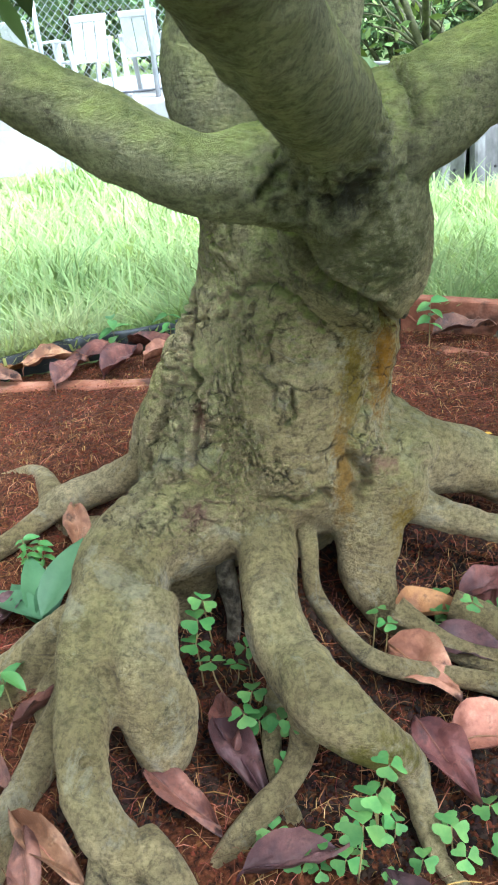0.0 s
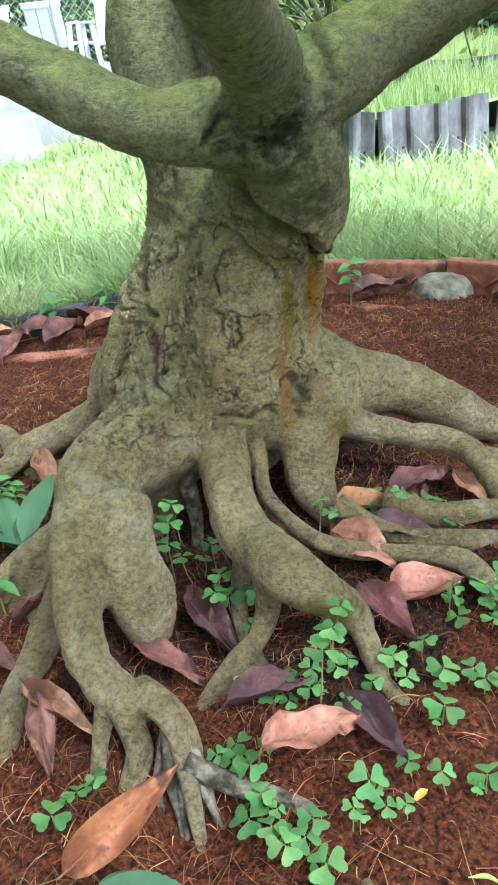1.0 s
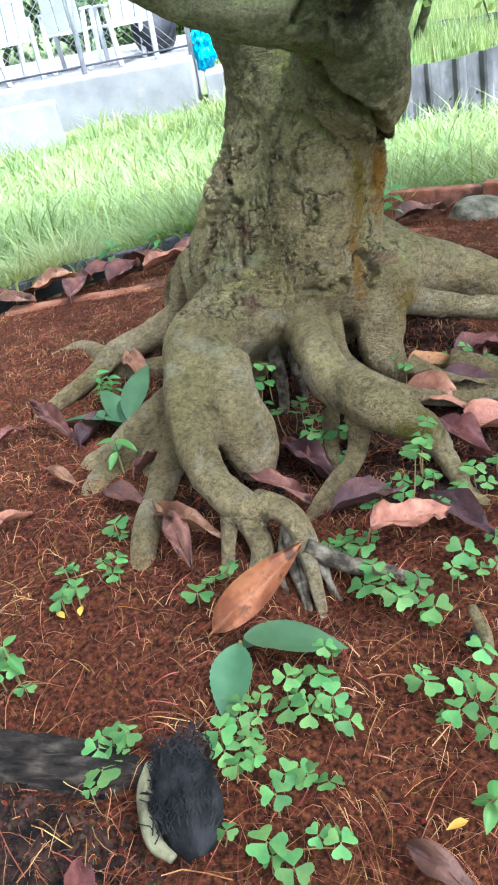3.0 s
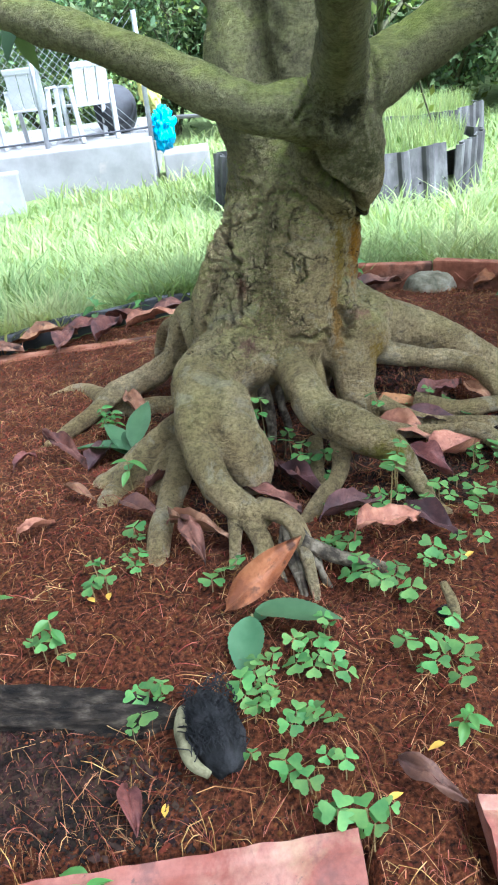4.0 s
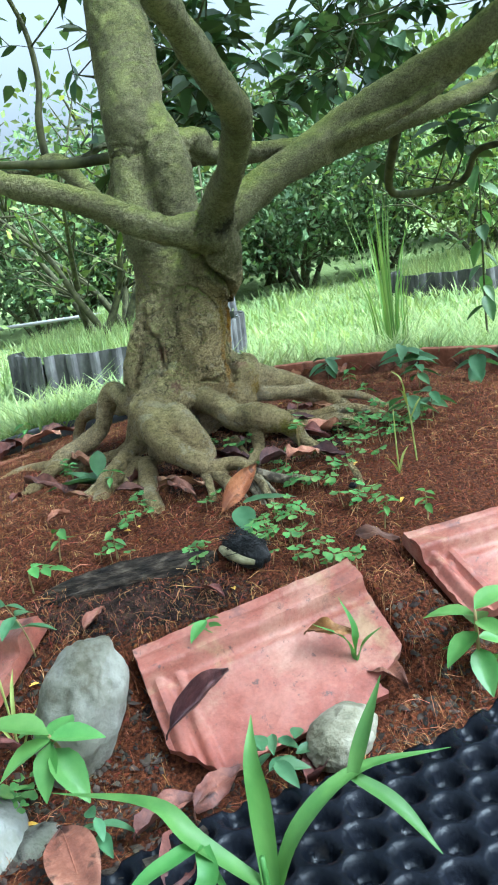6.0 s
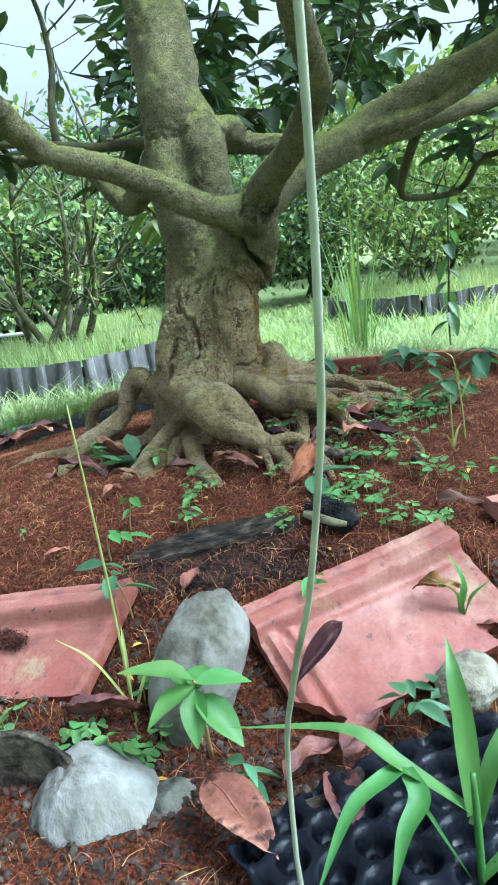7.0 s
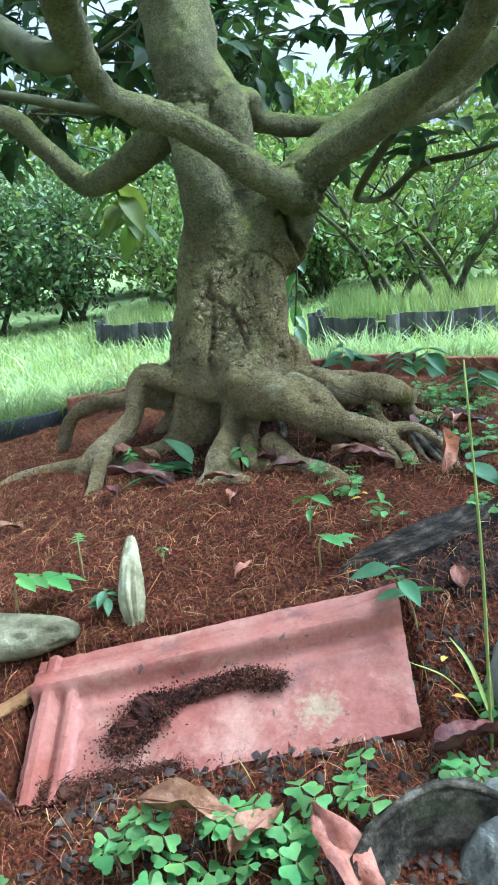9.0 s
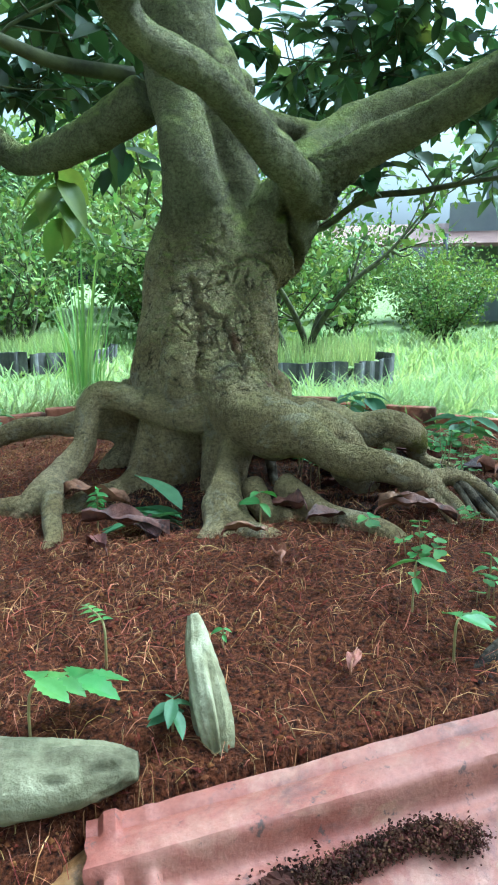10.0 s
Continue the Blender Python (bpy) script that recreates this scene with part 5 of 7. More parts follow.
    for x, y in ((-0.282, 0.01), (-0.024, 0.019), (-0.341, 0.29), (0.101, 0.25), (0.069, 0.072), (-0.091, -0.021), (-0.582, 0.057), (-0.607, 0.035), (-0.325, 0.288), (-0.96, 0.36), (-0.64, -0.10), (0.30, 0.9), (-0.59, -0.03), (0.32, 1.05)):
        ob = new("yellow_petal", petal)
        ob.matrix_world = Matrix.Translation(on_ground(x, y, 0.009)) @ Matrix.Rotation(rnd.uniform(0, 6), 4, "Z")
        tagged(ob, "small fallen yellow-orange petal on the mulch", "petal", "fallen petals")


def roof_tile(tl, tr, bl, label, broken=0.0, seed=0, cols=96, rows=52, clay=None, chip=0.0, rim=1.0):
    """A clay interlocking tile: raised and stepped rims on the top and one side, a shallow pan, thickness beneath."""
    tl, tr, bl = Vector(tl), Vector(tr), Vector(bl)
    ax, ay = tr - tl, bl - tl
    n = ay.cross(ax).normalized()
    if n.z < 0:
        n = -n
    length, depth = ax.length, ay.length
    verts, low = [], []
    for j in range(rows + 1):
        for i in range(cols + 1):
            u, v = i / cols, j / rows
            if broken:
                u *= min(1.0, 1.35 - broken - 0.55 * v - 0.10 * noise.noise(Vector((v * 5, seed, 0))) - 0.03 * noise.noise(Vector((v * 22, seed, 4))))
            if chip:
                v *= min(1.0, chip + 1.9 * u + 0.06 * noise.noise(Vector((u * 9, seed, 1))) + 0.03 * noise.noise(Vector((u * 30, seed, 1))))
            x, y = u * length, v * depth
            h = 0.0
            fall = min(1, max(0, (y - 0.040) / 0.020))
            h += (0.011 + 0.010 * min(1, y / 0.040)) * (0.5 + 0.5 * math.cos(math.pi * fall))
            h += 0.0035 * math.exp(-((y - 0.072) / 0.006) ** 2) - 0.003 * math.exp(-((y - 0.014) / 0.004) ** 2)
            edge = max(0.0, 1 - abs(x - 0.018) / 0.012)
            h = max(h, 0.018 * rim * min(1, edge * 1.6))
            edge = max(0.0, 1 - abs(x - 0.045) / 0.010)
            h = max(h, 0.013 * rim * min(1, edge * 1.6))
            h += 0.004 * math.exp(-((length - x) / 0.02) ** 2)
            h += 0.0012 * noise.noise(Vector((x * 60 + seed, y * 60, 0))) + 0.003 * noise.noise(Vector((x * 9 + seed, y * 9, 2)))
            # chipped rim
            wob = 0.006 * noise.noise(Vector((u * 14 + seed, v * 14, 7)))
            p = tl + ax * (u + (wob if i in (0, cols) else 0)) + ay * (v + (wob * 1.6 if j in (0, rows) else 0)) + n * h
            verts.append(p)
            low.append(tl + ax * u + ay * v - n * 0.014)
    w = cols + 1
    count = len(verts)
    verts += low
    faces = []
    edges = {}
    for j in range(rows):
        for i in range(cols):
            q = (j * w + i, j * w + i + 1, (j + 1) * w + i + 1, (j + 1) * w + i)
            faces.append(q)
            faces.append(tuple(k + count for k in reversed(q)))
            for a, b in zip(q, q[1:] + q[:1]):
                if (b, a) in edges:
                    del edges[(b, a)]
                else:
                    edges[(a, b)] = 1
    faces += [(b, a, a + count, b + count) for a, b in edges]
    me = mesh_of("roof_tile", verts, faces, clay or TILE)
    bm = bmesh.new()
    bm.from_mesh(me)
    bmesh.ops.delete(bm, geom=[v for v in bm.verts if not v.link_faces], context="VERTS")
    bmesh.ops.recalc_face_normals(bm, faces=bm.faces)
    bm.to_mesh(me)
    bm.free()
    me.polygons.foreach_set("use_smooth", [True] * len(me.polygons))
    me.set_sharp_from_angle(angle=radians(40))
    return tagged(new("roof_tile", me), label, "roof tile", "clay roof tiles edging the bed")


def build_tiles():
    roof_tile((-0.807, 0.458, 0.372), (-0.535, 0.134, 0.423), (-0.936, 0.366, 0.296), "weathered pinkish clay roof tile with wet moss lying on it", seed=1)
    roof_tile((-0.447, 0.000, 0.394), (-0.122, -0.040, 0.425), (-0.462, -0.173, 0.297), "broken reddish clay roof tile leaning on the mound", broken=-0.05, seed=5, chip=0.72, rim=0.45)
    roof_tile((-0.019, -0.038, 0.431), (0.366, -0.118, 0.434), (-0.030, -0.193, 0.364), "reddish clay roof tile with a stepped rim", seed=9, rim=0.6)
    roof_tile((-0.22, 1.45, 0.352), (-0.66, 1.60, 0.303), (-0.17, 1.56, 0.322), "half-buried pink clay roof tile at the back of the bed", seed=13, clay=TERRACOTTA)
    roof_tile((0.33, 1.52, 0.345), (0.72, 1.24, 0.36), (0.40, 1.62, 0.315), "half-buried red clay roof tile beside a round stone", seed=17, clay=TERRACOTTA)
    # crumbled moss and fibre in the pan of the first tile
    rnd = random.Random(8)
    a, ax, ay = (Vector(q) for q in TILE_SEATS[0])
    nrm = ay.cross(ax).normalized()
    nrm = -nrm if nrm.z < 0 else nrm
    verts, faces = [], []
    line = [(0.27, 0.72), (0.29, 0.58), (0.35, 0.49), (0.46, 0.45), (0.58, 0.42), (0.66, 0.52)]
    low = [(0.04, 0.98), (0.16, 0.98), (0.30, 0.95), (0.40, 0.94)]
    for row in (line, low):
        ridge = []
        for k, (u, v) in enumerate(row):
            c = a + ax * u + ay * min(v, 1.0) + nrm * 0.001
            ridge.append((c.x, c.y, c.z, (0.008, 0.013, 0.009, 0.004, 0.006, 0.004)[k] * (1.0 if row is line else 0.7)))
        tv, tf = tube(ridge, 18, 18, 0.0)
        o = len(verts)
        for q in tv:
            q = Vector(q)
            verts.append(q + noise.noise_vector(q * 55) * 0.010 + noise.noise_vector(q * 150) * 0.006 + noise.noise_vector(q * 320) * 0.003)
        faces += [tuple(i + o for i in g) for g in tf]
    for k in range(17000):
        src = line if k % 3 else low
        i = rnd.randrange(len(src) - 1)
        t = rnd.random()
        u = src[i][0] * (1 - t) + src[i + 1][0] * t + rnd.gauss(0, 0.020) * (1.6 if i < 2 else 0.9)
        v = src[i][1] * (1 - t) + src[i + 1][1] * t + rnd.gauss(0, 0.042) * (1.4 if i < 2 else 0.7)
        c = a + ax * u + ay * min(v, 1.0) + nrm * (0.003 + abs(rnd.gauss(0, 0.004)))
        d = Vector((rnd.gauss(0, 1), rnd.gauss(0, 1), rnd.gauss(0, 0.3))).normalized()
        s = d.orthogonal().normalized()
        ln, w = (rnd.uniform(0.003, 0.012), rnd.uniform(0.0002, 0.0004)) if k % 6 == 0 else (rnd.uniform(0.0006, 0.0024), rnd.uniform(0.0005, 0.0015))
        o = len(verts)
        verts += [c - d * ln, c + s * w, c + d * ln, c - s * w + nrm * w]
        faces += [(o, o + 1, o + 2), (o, o + 2, o + 3), (o, o + 3, o + 1), (o + 1, o + 3, o + 2)]
    tagged(new("moss", mesh_of("moss", verts, faces, TILE_SOIL, False)), "dark brown moss and root crumbs on the tile", "moss", kind="stuff")


def stone(x, y, z, size, yaw, material, label, seed, tilt=(0, 0), name="stone", flat=0.0, crumple=0.0):
    bm = bmesh.new()
    bmesh.ops.create_icosphere(bm, subdivisions=5, radius=1.0)
    for v in bm.verts:
        p = v.co.copy()
        q = p + Vector((seed, seed * 2.1, 0))
        k = 1 + 0.16 * noise.noise(q * 1.1) + 0.07 * noise.noise(q * 2.6) + 0.04 * noise.noise(q * 6) + 0.018 * noise.noise(q * 16) + crumple * abs(noise.noise(q * 2.3)) - crumple * abs(noise.noise(q * 4.1))
        for axis in (Vector((0.5, 0.3, 0.8)), Vector((-0.7, 0.4, 0.5)), Vector((0.2, -0.9, 0.4))):
            k = min(k, 0.86 / max(0.2, p.dot(axis.normalized()))) if flat else k
        v.co = Vector((p.x * size[0], p.y * size[1], p.z * size[2])) * k
    me = bm_mesh(bm, name, material, True)
    ob = new(name, me)
    ob.matrix_world = pose(x, y, z, tilt[0], tilt[1], yaw)
    return tagged(ob, label, "stone", "stones along the bed")


def log(name, points, material, label, category, sides=34, flatten=0.7, seed=0, split=0.3):
    """A weathered piece of wood: grooved along its length, with ragged ends."""
    v, f = tube(points, sides, 12)
    rings = len(v) // sides
    out = []
    for i, p in enumerate(v):
        ring, k = divmod(i, sides)
        c = Vector(np.mean([tuple(q) for q in v[ring * sides:(ring + 1) * sides]], 0))
        t = ring / (rings - 1)
        a = 2 * math.pi * k / sides
        along = Vector((math.cos(a) * 3.1 + seed, math.sin(a) * 3.1, t * 1.1))
        groove = 1 + split * noise.noise(along * 1.0) + split * 0.55 * noise.noise(Vector((math.cos(a) * 9 + seed, math.sin(a) * 9, t * 1.6))) + 0.06 * noise.noise(Vector((k * 0.7, ring * 0.5 + seed, 3)))
        crack = noise.noise(Vector((math.cos(a) * 6, math.sin(a) * 6 + seed, t * 0.9)))
        if abs(crack) < 0.07:
            groove -= 0.28 * (1 - abs(crack) / 0.07)
        d = (p - c) * groove
        d.z *= flatten
        end = Vector((0, 0, 0))
        if ring in (0, rings - 1):
            nxt = Vector(v[(1 if ring == 0 else rings - 2) * sides + k]) - p
            end = nxt * (0.9 * noise.noise(Vector((k * 0.8, seed, ring))))
        out.append(c + d + end)
    return tagged(new(name, mesh_of(name, out, f, material)), label, category)


def build_stones_and_wood():
    stone(-0.540, -0.040, 0.362, (0.053, 0.054, 0.108), -27, STONE, "smooth rounded grey cobble resting against a roof tile", 1.3, (0, 22))
    stone(-0.70, -0.072, 0.262, (0.078, 0.068, 0.085), -30, PALE_STONE, "pale fissured stone at the edge of the bed", 4.7, flat=0.5)
    stone(-0.915, -0.02, 0.262, (0.120, 0.060, 0.082), -38, GRAINED_STONE, "long grey weathered stone with dark cracks at the bed's edge", 8.1, flat=0.4)
    stone(-0.633, -0.120, 0.262, (0.038, 0.034, 0.033), 10, GRAINED_STONE, "small dark stone half buried in litter", 5.9)
    stone(0.56, 1.61, 0.325, (0.080, 0.07, 0.062), 10, OLIVE_STONE, "round pale stone behind the tree by the terracotta edging", 2.2)
    stone(-0.275, -0.232, 0.318, (0.05, 0.035, 0.032), 20, OLIVE_STONE, "grey stone under the broken tile", 12.2)
    stone(0.036, 0.172, 0.45, (0.009, 0.007, 0.007), 0, HUSK, "tiny black pebble on the mulch", 3.3, name="pebble")
    log("log", [(-0.768, 0.438, 0.406, 0.013), (-0.780, 0.458, 0.405, 0.024), (-0.800, 0.492, 0.401, 0.033), (-0.825, 0.552, 0.394, 0.040), (-0.850, 0.615, 0.386, 0.041), (-0.858, 0.635, 0.384, 0.040)], WOOD, "weathered grey-green driftwood log lying on the mound", "log", seed=2, split=0.13)
    log("rotten_log", [(-0.262, 0.108, 0.436, 0.010), (-0.30, 0.122, 0.430, 0.021), (-0.37, 0.145, 0.424, 0.025), (-0.44, 0.172, 0.416, 0.027), (-0.50, 0.205, 0.404, 0.025), (-0.55, 0.235, 0.392, 0.013)], DARK_WOOD, "rotten blackened log holding back the mulch", "log", seed=5, split=0.5, flatten=1.1)
    log("wood_splinter", [(-0.712, 0.396, 0.395, 0.010), (-0.702, 0.408, 0.422, 0.0155), (-0.682, 0.426, 0.446, 0.0135), (-0.664, 0.442, 0.465, 0.010), (-0.650, 0.454, 0.480, 0.005)], PALE_WOOD, "pale split piece of wood standing up from the mulch", "wood piece", seed=9, split=0.42, sides=34, flatten=1.0)
    log("bark_piece", [(-0.835, 0.70, 0.375, 0.022), (-0.86, 0.76, 0.370, 0.050), (-0.865, 0.85, 0.362, 0.060), (-0.85, 0.93, 0.360, 0.045)], DEAD_RED, "brown curled piece of bark behind the driftwood log", "bark", seed=14, sides=26, flatten=0.35, split=0.2)
    log("orange_stick", [(-0.80, 0.43, 0.372, 0.012), (-0.86, 0.455, 0.352, 0.014), (-0.93, 0.485, 0.335, 0.012)], DEAD_ORANGE, "orange-brown strip of bark under the log", "stick", seed=4, sides=20, flatten=0.5)
    log("peg", [(0.04, 0.150, 0.43, 0.006), (0.037, 0.155, 0.47, 0.0065), (0.03, 0.165, 0.495, 0.004)], BARK_SMALL, "short grey stick poking out of the mulch", "stick", seed=6, sides=9, flatten=1.0)
    # a hollow, curved end of rotten trunk
    shell_v, shell_f = [], []
    ax_, up_ = Vector((0.52, 0.62, -0.58)).normalized(), Vector((0.30, 0.37, 0.88)).normalized()
    sd_ = Vector((0.78, -0.62, 0))
    steps_ = 22
    for i in range(steps_ + 1):
        a = math.pi * (1.05 - 1.15 * i / steps_)
        for j in range(9):
            for rr in (0.0, 1.0):
                rad = 0.080 - 0.010 * rr + 0.003 * noise.noise(Vector((i * 0.5, rr, 7))) + 0.0022 * math.sin(j * 3.1 + 2 * noise.noise(Vector((i * 0.3, 0, 2)))) + 0.004 * noise.noise(Vector((i * 0.9, j * 0.15, rr * 5)))
                shell_v.append(Vector((-0.79, -0.045, 0.305)) + (sd_ * math.cos(a) * 1.15 + up_ * math.sin(a)) * rad * (1 - 0.085 * j) + ax_ * (j * 0.005 + 0.006 * noise.noise(Vector((i * 0.8, rr, 1)))))
    at_ = lambda i, j, r_: (i * 9 + j) * 2 + r_
    for i in range(steps_):
        for j in range(8):
            shell_f += [(at_(i, j, 0), at_(i + 1, j, 0), at_(i + 1, j + 1, 0), at_(i, j + 1, 0)), (at_(i, j, 1), at_(i, j + 1, 1), at_(i + 1, j + 1, 1), at_(i + 1, j, 1))]
        for j in (0, 8):
            shell_f.append((at_(i, j, 0), at_(i, j, 1), at_(i + 1, j, 1), at_(i + 1, j, 0)))
    for i in (0, steps_):
        shell_f += [(at_(i, j, 0), at_(i, j + 1, 0), at_(i, j + 1, 1), at_(i, j, 1)) for j in range(8)]
    hollow = thing("hollow_wood", "curved hollow shell of a rotten log with ringed grain", "wood piece", at=Matrix.Identity(4))
    part("shell", mesh_of("shell", shell_v, shell_f, RING_WOOD), hollow)
    arc = [tuple((shell_v[at_(i, 0, 0)] + shell_v[at_(i, 0, 1)]) / 2) + (0.0036 + 0.002 * noise.noise(Vector((i * 0.7, 0, 3))),) for i in range(0, steps_ + 1, 2)]
    part("rim", tube_mesh("rim", arc, RING_WOOD, sides=9, per=4, lump=0.3), hollow, "ragged weathered rim")
    log("twig", [(-0.60, -0.24, 0.30, 0.008), (-0.52, -0.27, 0.305, 0.009), (-0.45, -0.255, 0.31, 0.006)], DARK_WOOD, "dark broken stick among dry leaves", "stick", seed=15, sides=9, flatten=1.0)
    # black fibrous husk
    rnd = random.Random(21)
    husk = thing("husk", "black fibrous husk with a pale rim on the mulch", "husk", at=(-0.228, 0.075, 0.45))
    bm = bmesh.new()
    bmesh.ops.create_icosphere(bm, subdivisions=4, radius=1.0)
    for v in bm.verts:
        v.co = Vector((v.co.x * 0.027, v.co.y * 0.05, v.co.z * 0.024)) * (1 + 0.15 * noise.noise(v.co * 3))
    part("core", bm_mesh(bm, "core", HUSK, True), husk, at=pose(0, 0, -0.005, 0, 0, 8))
    strands = []
    for k in range(230):
        x, y = rnd.uniform(-0.024, 0.024), rnd.uniform(-0.045, 0.04)
        z = 0.018 - 14 * x * x
        strands.append(tube([(x, y, z, 0.0006), (x + rnd.gauss(0, 0.003), y + 0.007, z + rnd.uniform(-0.001, 0.003), 0.0006), (x + rnd.gauss(0, 0.007), y + 0.015, z + rnd.uniform(-0.004, 0.003), 0.0003)], 4, 2))
    tagged(part("fibre_tuft", mesh_of("fibre_tuft", *joined(strands), HUSK), husk), kind="stuff")
    part("rim", mesh_of("rim", *tube([(-0.026, 0.03, 0.0, 0.006), (-0.03, 0.0, 0.004, 0.008), (-0.024, -0.035, 0.002, 0.007), (-0.01, -0.05, -0.002, 0.004)], 9, 5, 0.2), PALE_WOOD), husk, "pale torn rim")


def build_mat_and_edging():
    # egg-crate drainage sheet
    nx, ny = 210, 130
    pitch_ = 0.046
    gx, gy = np.meshgrid(np.linspace(-0.64, 0.16, nx), np.linspace(-0.80, -0.285, ny))
    row = np.floor(gy / (pitch_ * 0.87))
    px = (gx + (row % 2) * pitch_ / 2) % pitch_ - pitch_ / 2
    py = gy - (row + 0.5) * pitch_ * 0.87
    d = np.hypot(px, py)
    z = -0.022 * np.clip(1 - (d - 0.009) / 0.010, 0, 1) + 0.007 * np.exp(-(d / 0.0035) ** 2) + 0.022
    wave = np.array([0.012 * noise.noise(Vector((a * 4, b * 4, 1))) for a, b in zip(gx.ravel(), gy.ravel())]).reshape(gx.shape)
    base = 0.292 + 0.03 * (gx + 0.3) + wave + 0.05 * (gy + 0.5)
    edge_y = gy + 0.03 * np.sin(gx * 9)
    i = np.arange(nx * ny).reshape(ny, nx)
    faces = np.stack([i[:-1, :-1], i[:-1, 1:], i[1:, 1:], i[1:, :-1]], -1).reshape(-1, 4)
    me = quick_mesh("drainage_mat", np.stack([gx, edge_y, base + z], -1).reshape(-1, 3), 4, faces, BLACK_PLASTIC)
    mat_ob = new("drainage_mat", me)
    solid = mat_ob.modifiers.new("thickness", "SOLIDIFY")
    solid.thickness = 0.002
    tagged(mat_ob, "glossy black dimpled plastic drainage sheet on the ground", "plastic sheet")
    # black plastic edging strip round the back of the bed
    pts = []
    for k in range(41):
        a = radians(128 - k * 1.55)
        r = 1.235
        pts.append((-0.05 + math.cos(a) * r, 0.6 + math.sin(a) * r * (1.0 if k > 8 else 1.0 + 0.0 * k)))
    verts, faces = [], []
    for k, (x, y) in enumerate(pts):
        g = gz(x, y)
        d = Vector((x + 0.05, y - 0.6, 0)).normalized()
        for o, zz in ((-0.003, -0.03), (-0.003, 0.055), (0.0, 0.062), (0.006, 0.062), (0.009, 0.055), (0.004, 0.048), (0.003, -0.03)):
            verts.append((x + d.x * o, y + d.y * o, g + zz + 0.004 * math.sin(k * 0.7)))
        if k:
            b = (k - 1) * 7
            faces += [(b + i, b + (i + 1) % 7, b + 7 + (i + 1) % 7, b + 7 + i) for i in range(7)]
    tagged(new("edging_strip", mesh_of("edging_strip", verts, faces, EDGE_PLASTIC)), "black plastic lawn edging strip bordering the bed", "lawn edging")
    # terracotta edging blocks with a raised zigzag
    block = thing("edging_block", "terracotta edging block with a zigzag pattern", "edging block", "terracotta edging of the bed", at=Matrix.Identity(4))
    part("body", box_mesh("body", (0.30, 0.035, 0.09), TERRACOTTA, 0.006), block)
    zig = [(-0.14 + 0.028 * k, -0.019, 0.012 * (-1) ** k, 0.003) for k in range(11)]
    part("zigzag", tube_mesh("zigzag", zig, TERRACOTTA, sides=6, per=1), block)
    first = True
    for k, ang in enumerate((66, 51.5, 37, 22.5, 8, -6.5)):
        a = radians(ang)
        x, y = -0.05 + math.cos(a) * 1.2, 0.6 + math.sin(a) * 1.2
        m = pose(x, y, gz(x, y) + 0.035, 0, 0, ang - 90)
        if first:
            block.matrix_world, first = m, False
        else:
            copy_thing(block, m)


build_clovers()
build_dead_leaves()
build_tiles()
build_stones_and_wood()
build_mat_and_edging()

# ---- small plants ----
def oval_meshes(material, sizes, fold=0.2, curl=0.3, rows=6, teeth=0.0):
    return [mesh_of("leaf", *leaf_shape(a, b, fold, curl, rows, 2, 0.02, k * 1.3, teeth=teeth), material) for k, (a, b) in enumerate(sizes)]


BRIGHT = oval_meshes(BRIGHT_LEAF, ((0.030, 0.015), (0.024, 0.013), (0.036, 0.019)))
TOOTHED = oval_meshes(BRIGHT_LEAF, ((0.032, 0.022), (0.027, 0.019), (0.038, 0.026)), 0.15, 0.25, 12, 0.22)
BROAD = oval_meshes(GREEN_LEAF, ((0.055, 0.026), (0.045, 0.022), (0.065, 0.03)))


def leaf_at(x, y, z, yaw, droop, roll=0.0, size=1.0):
    d = Vector((math.cos(yaw), math.sin(yaw), -droop)).normalized()
    return Matrix.Translation((x, y, z)) @ d.to_track_quat("X", "Z").to_matrix().to_4x4() @ Matrix.Rotation(roll, 4, "X") @ Matrix.Scale(size, 4)


def seedling(x, y, height, pairs, leaves, label, seed, size=1.0, lean=(0, 0), stem=CLOVER_STEM, name="seedling"):
    rnd = random.Random(seed)
    plant = thing(name, label, name.replace("_", " "), "seedlings in the bed", at=on_ground(x, y))
    pts = [(lean[0] * t * t, lean[1] * t * t, height * t - 0.01 * (1 - t), 0.0014 * (1 - 0.5 * t)) for t in (0, 0.35, 0.7, 1)]
    part("stem", tube_mesh("stem", pts, stem, sides=6, per=3), plant)
    yaw = rnd.uniform(0, 3)
    for k in range(pairs):
        t = 1 - 0.62 * k / max(1, pairs)
        cx, cy, cz = lean[0] * t * t, lean[1] * t * t, height * t
        for s in (0, math.pi):
            part("leaf", leaves[rnd.randrange(3)], plant, at=leaf_at(cx, cy, cz, yaw + s + rnd.uniform(-0.3, 0.3), rnd.uniform(-0.1, 0.4), rnd.uniform(-0.4, 0.4), size * rnd.uniform(0.8, 1.15)))
        yaw += math.pi / 2 + rnd.uniform(-0.3, 0.3)


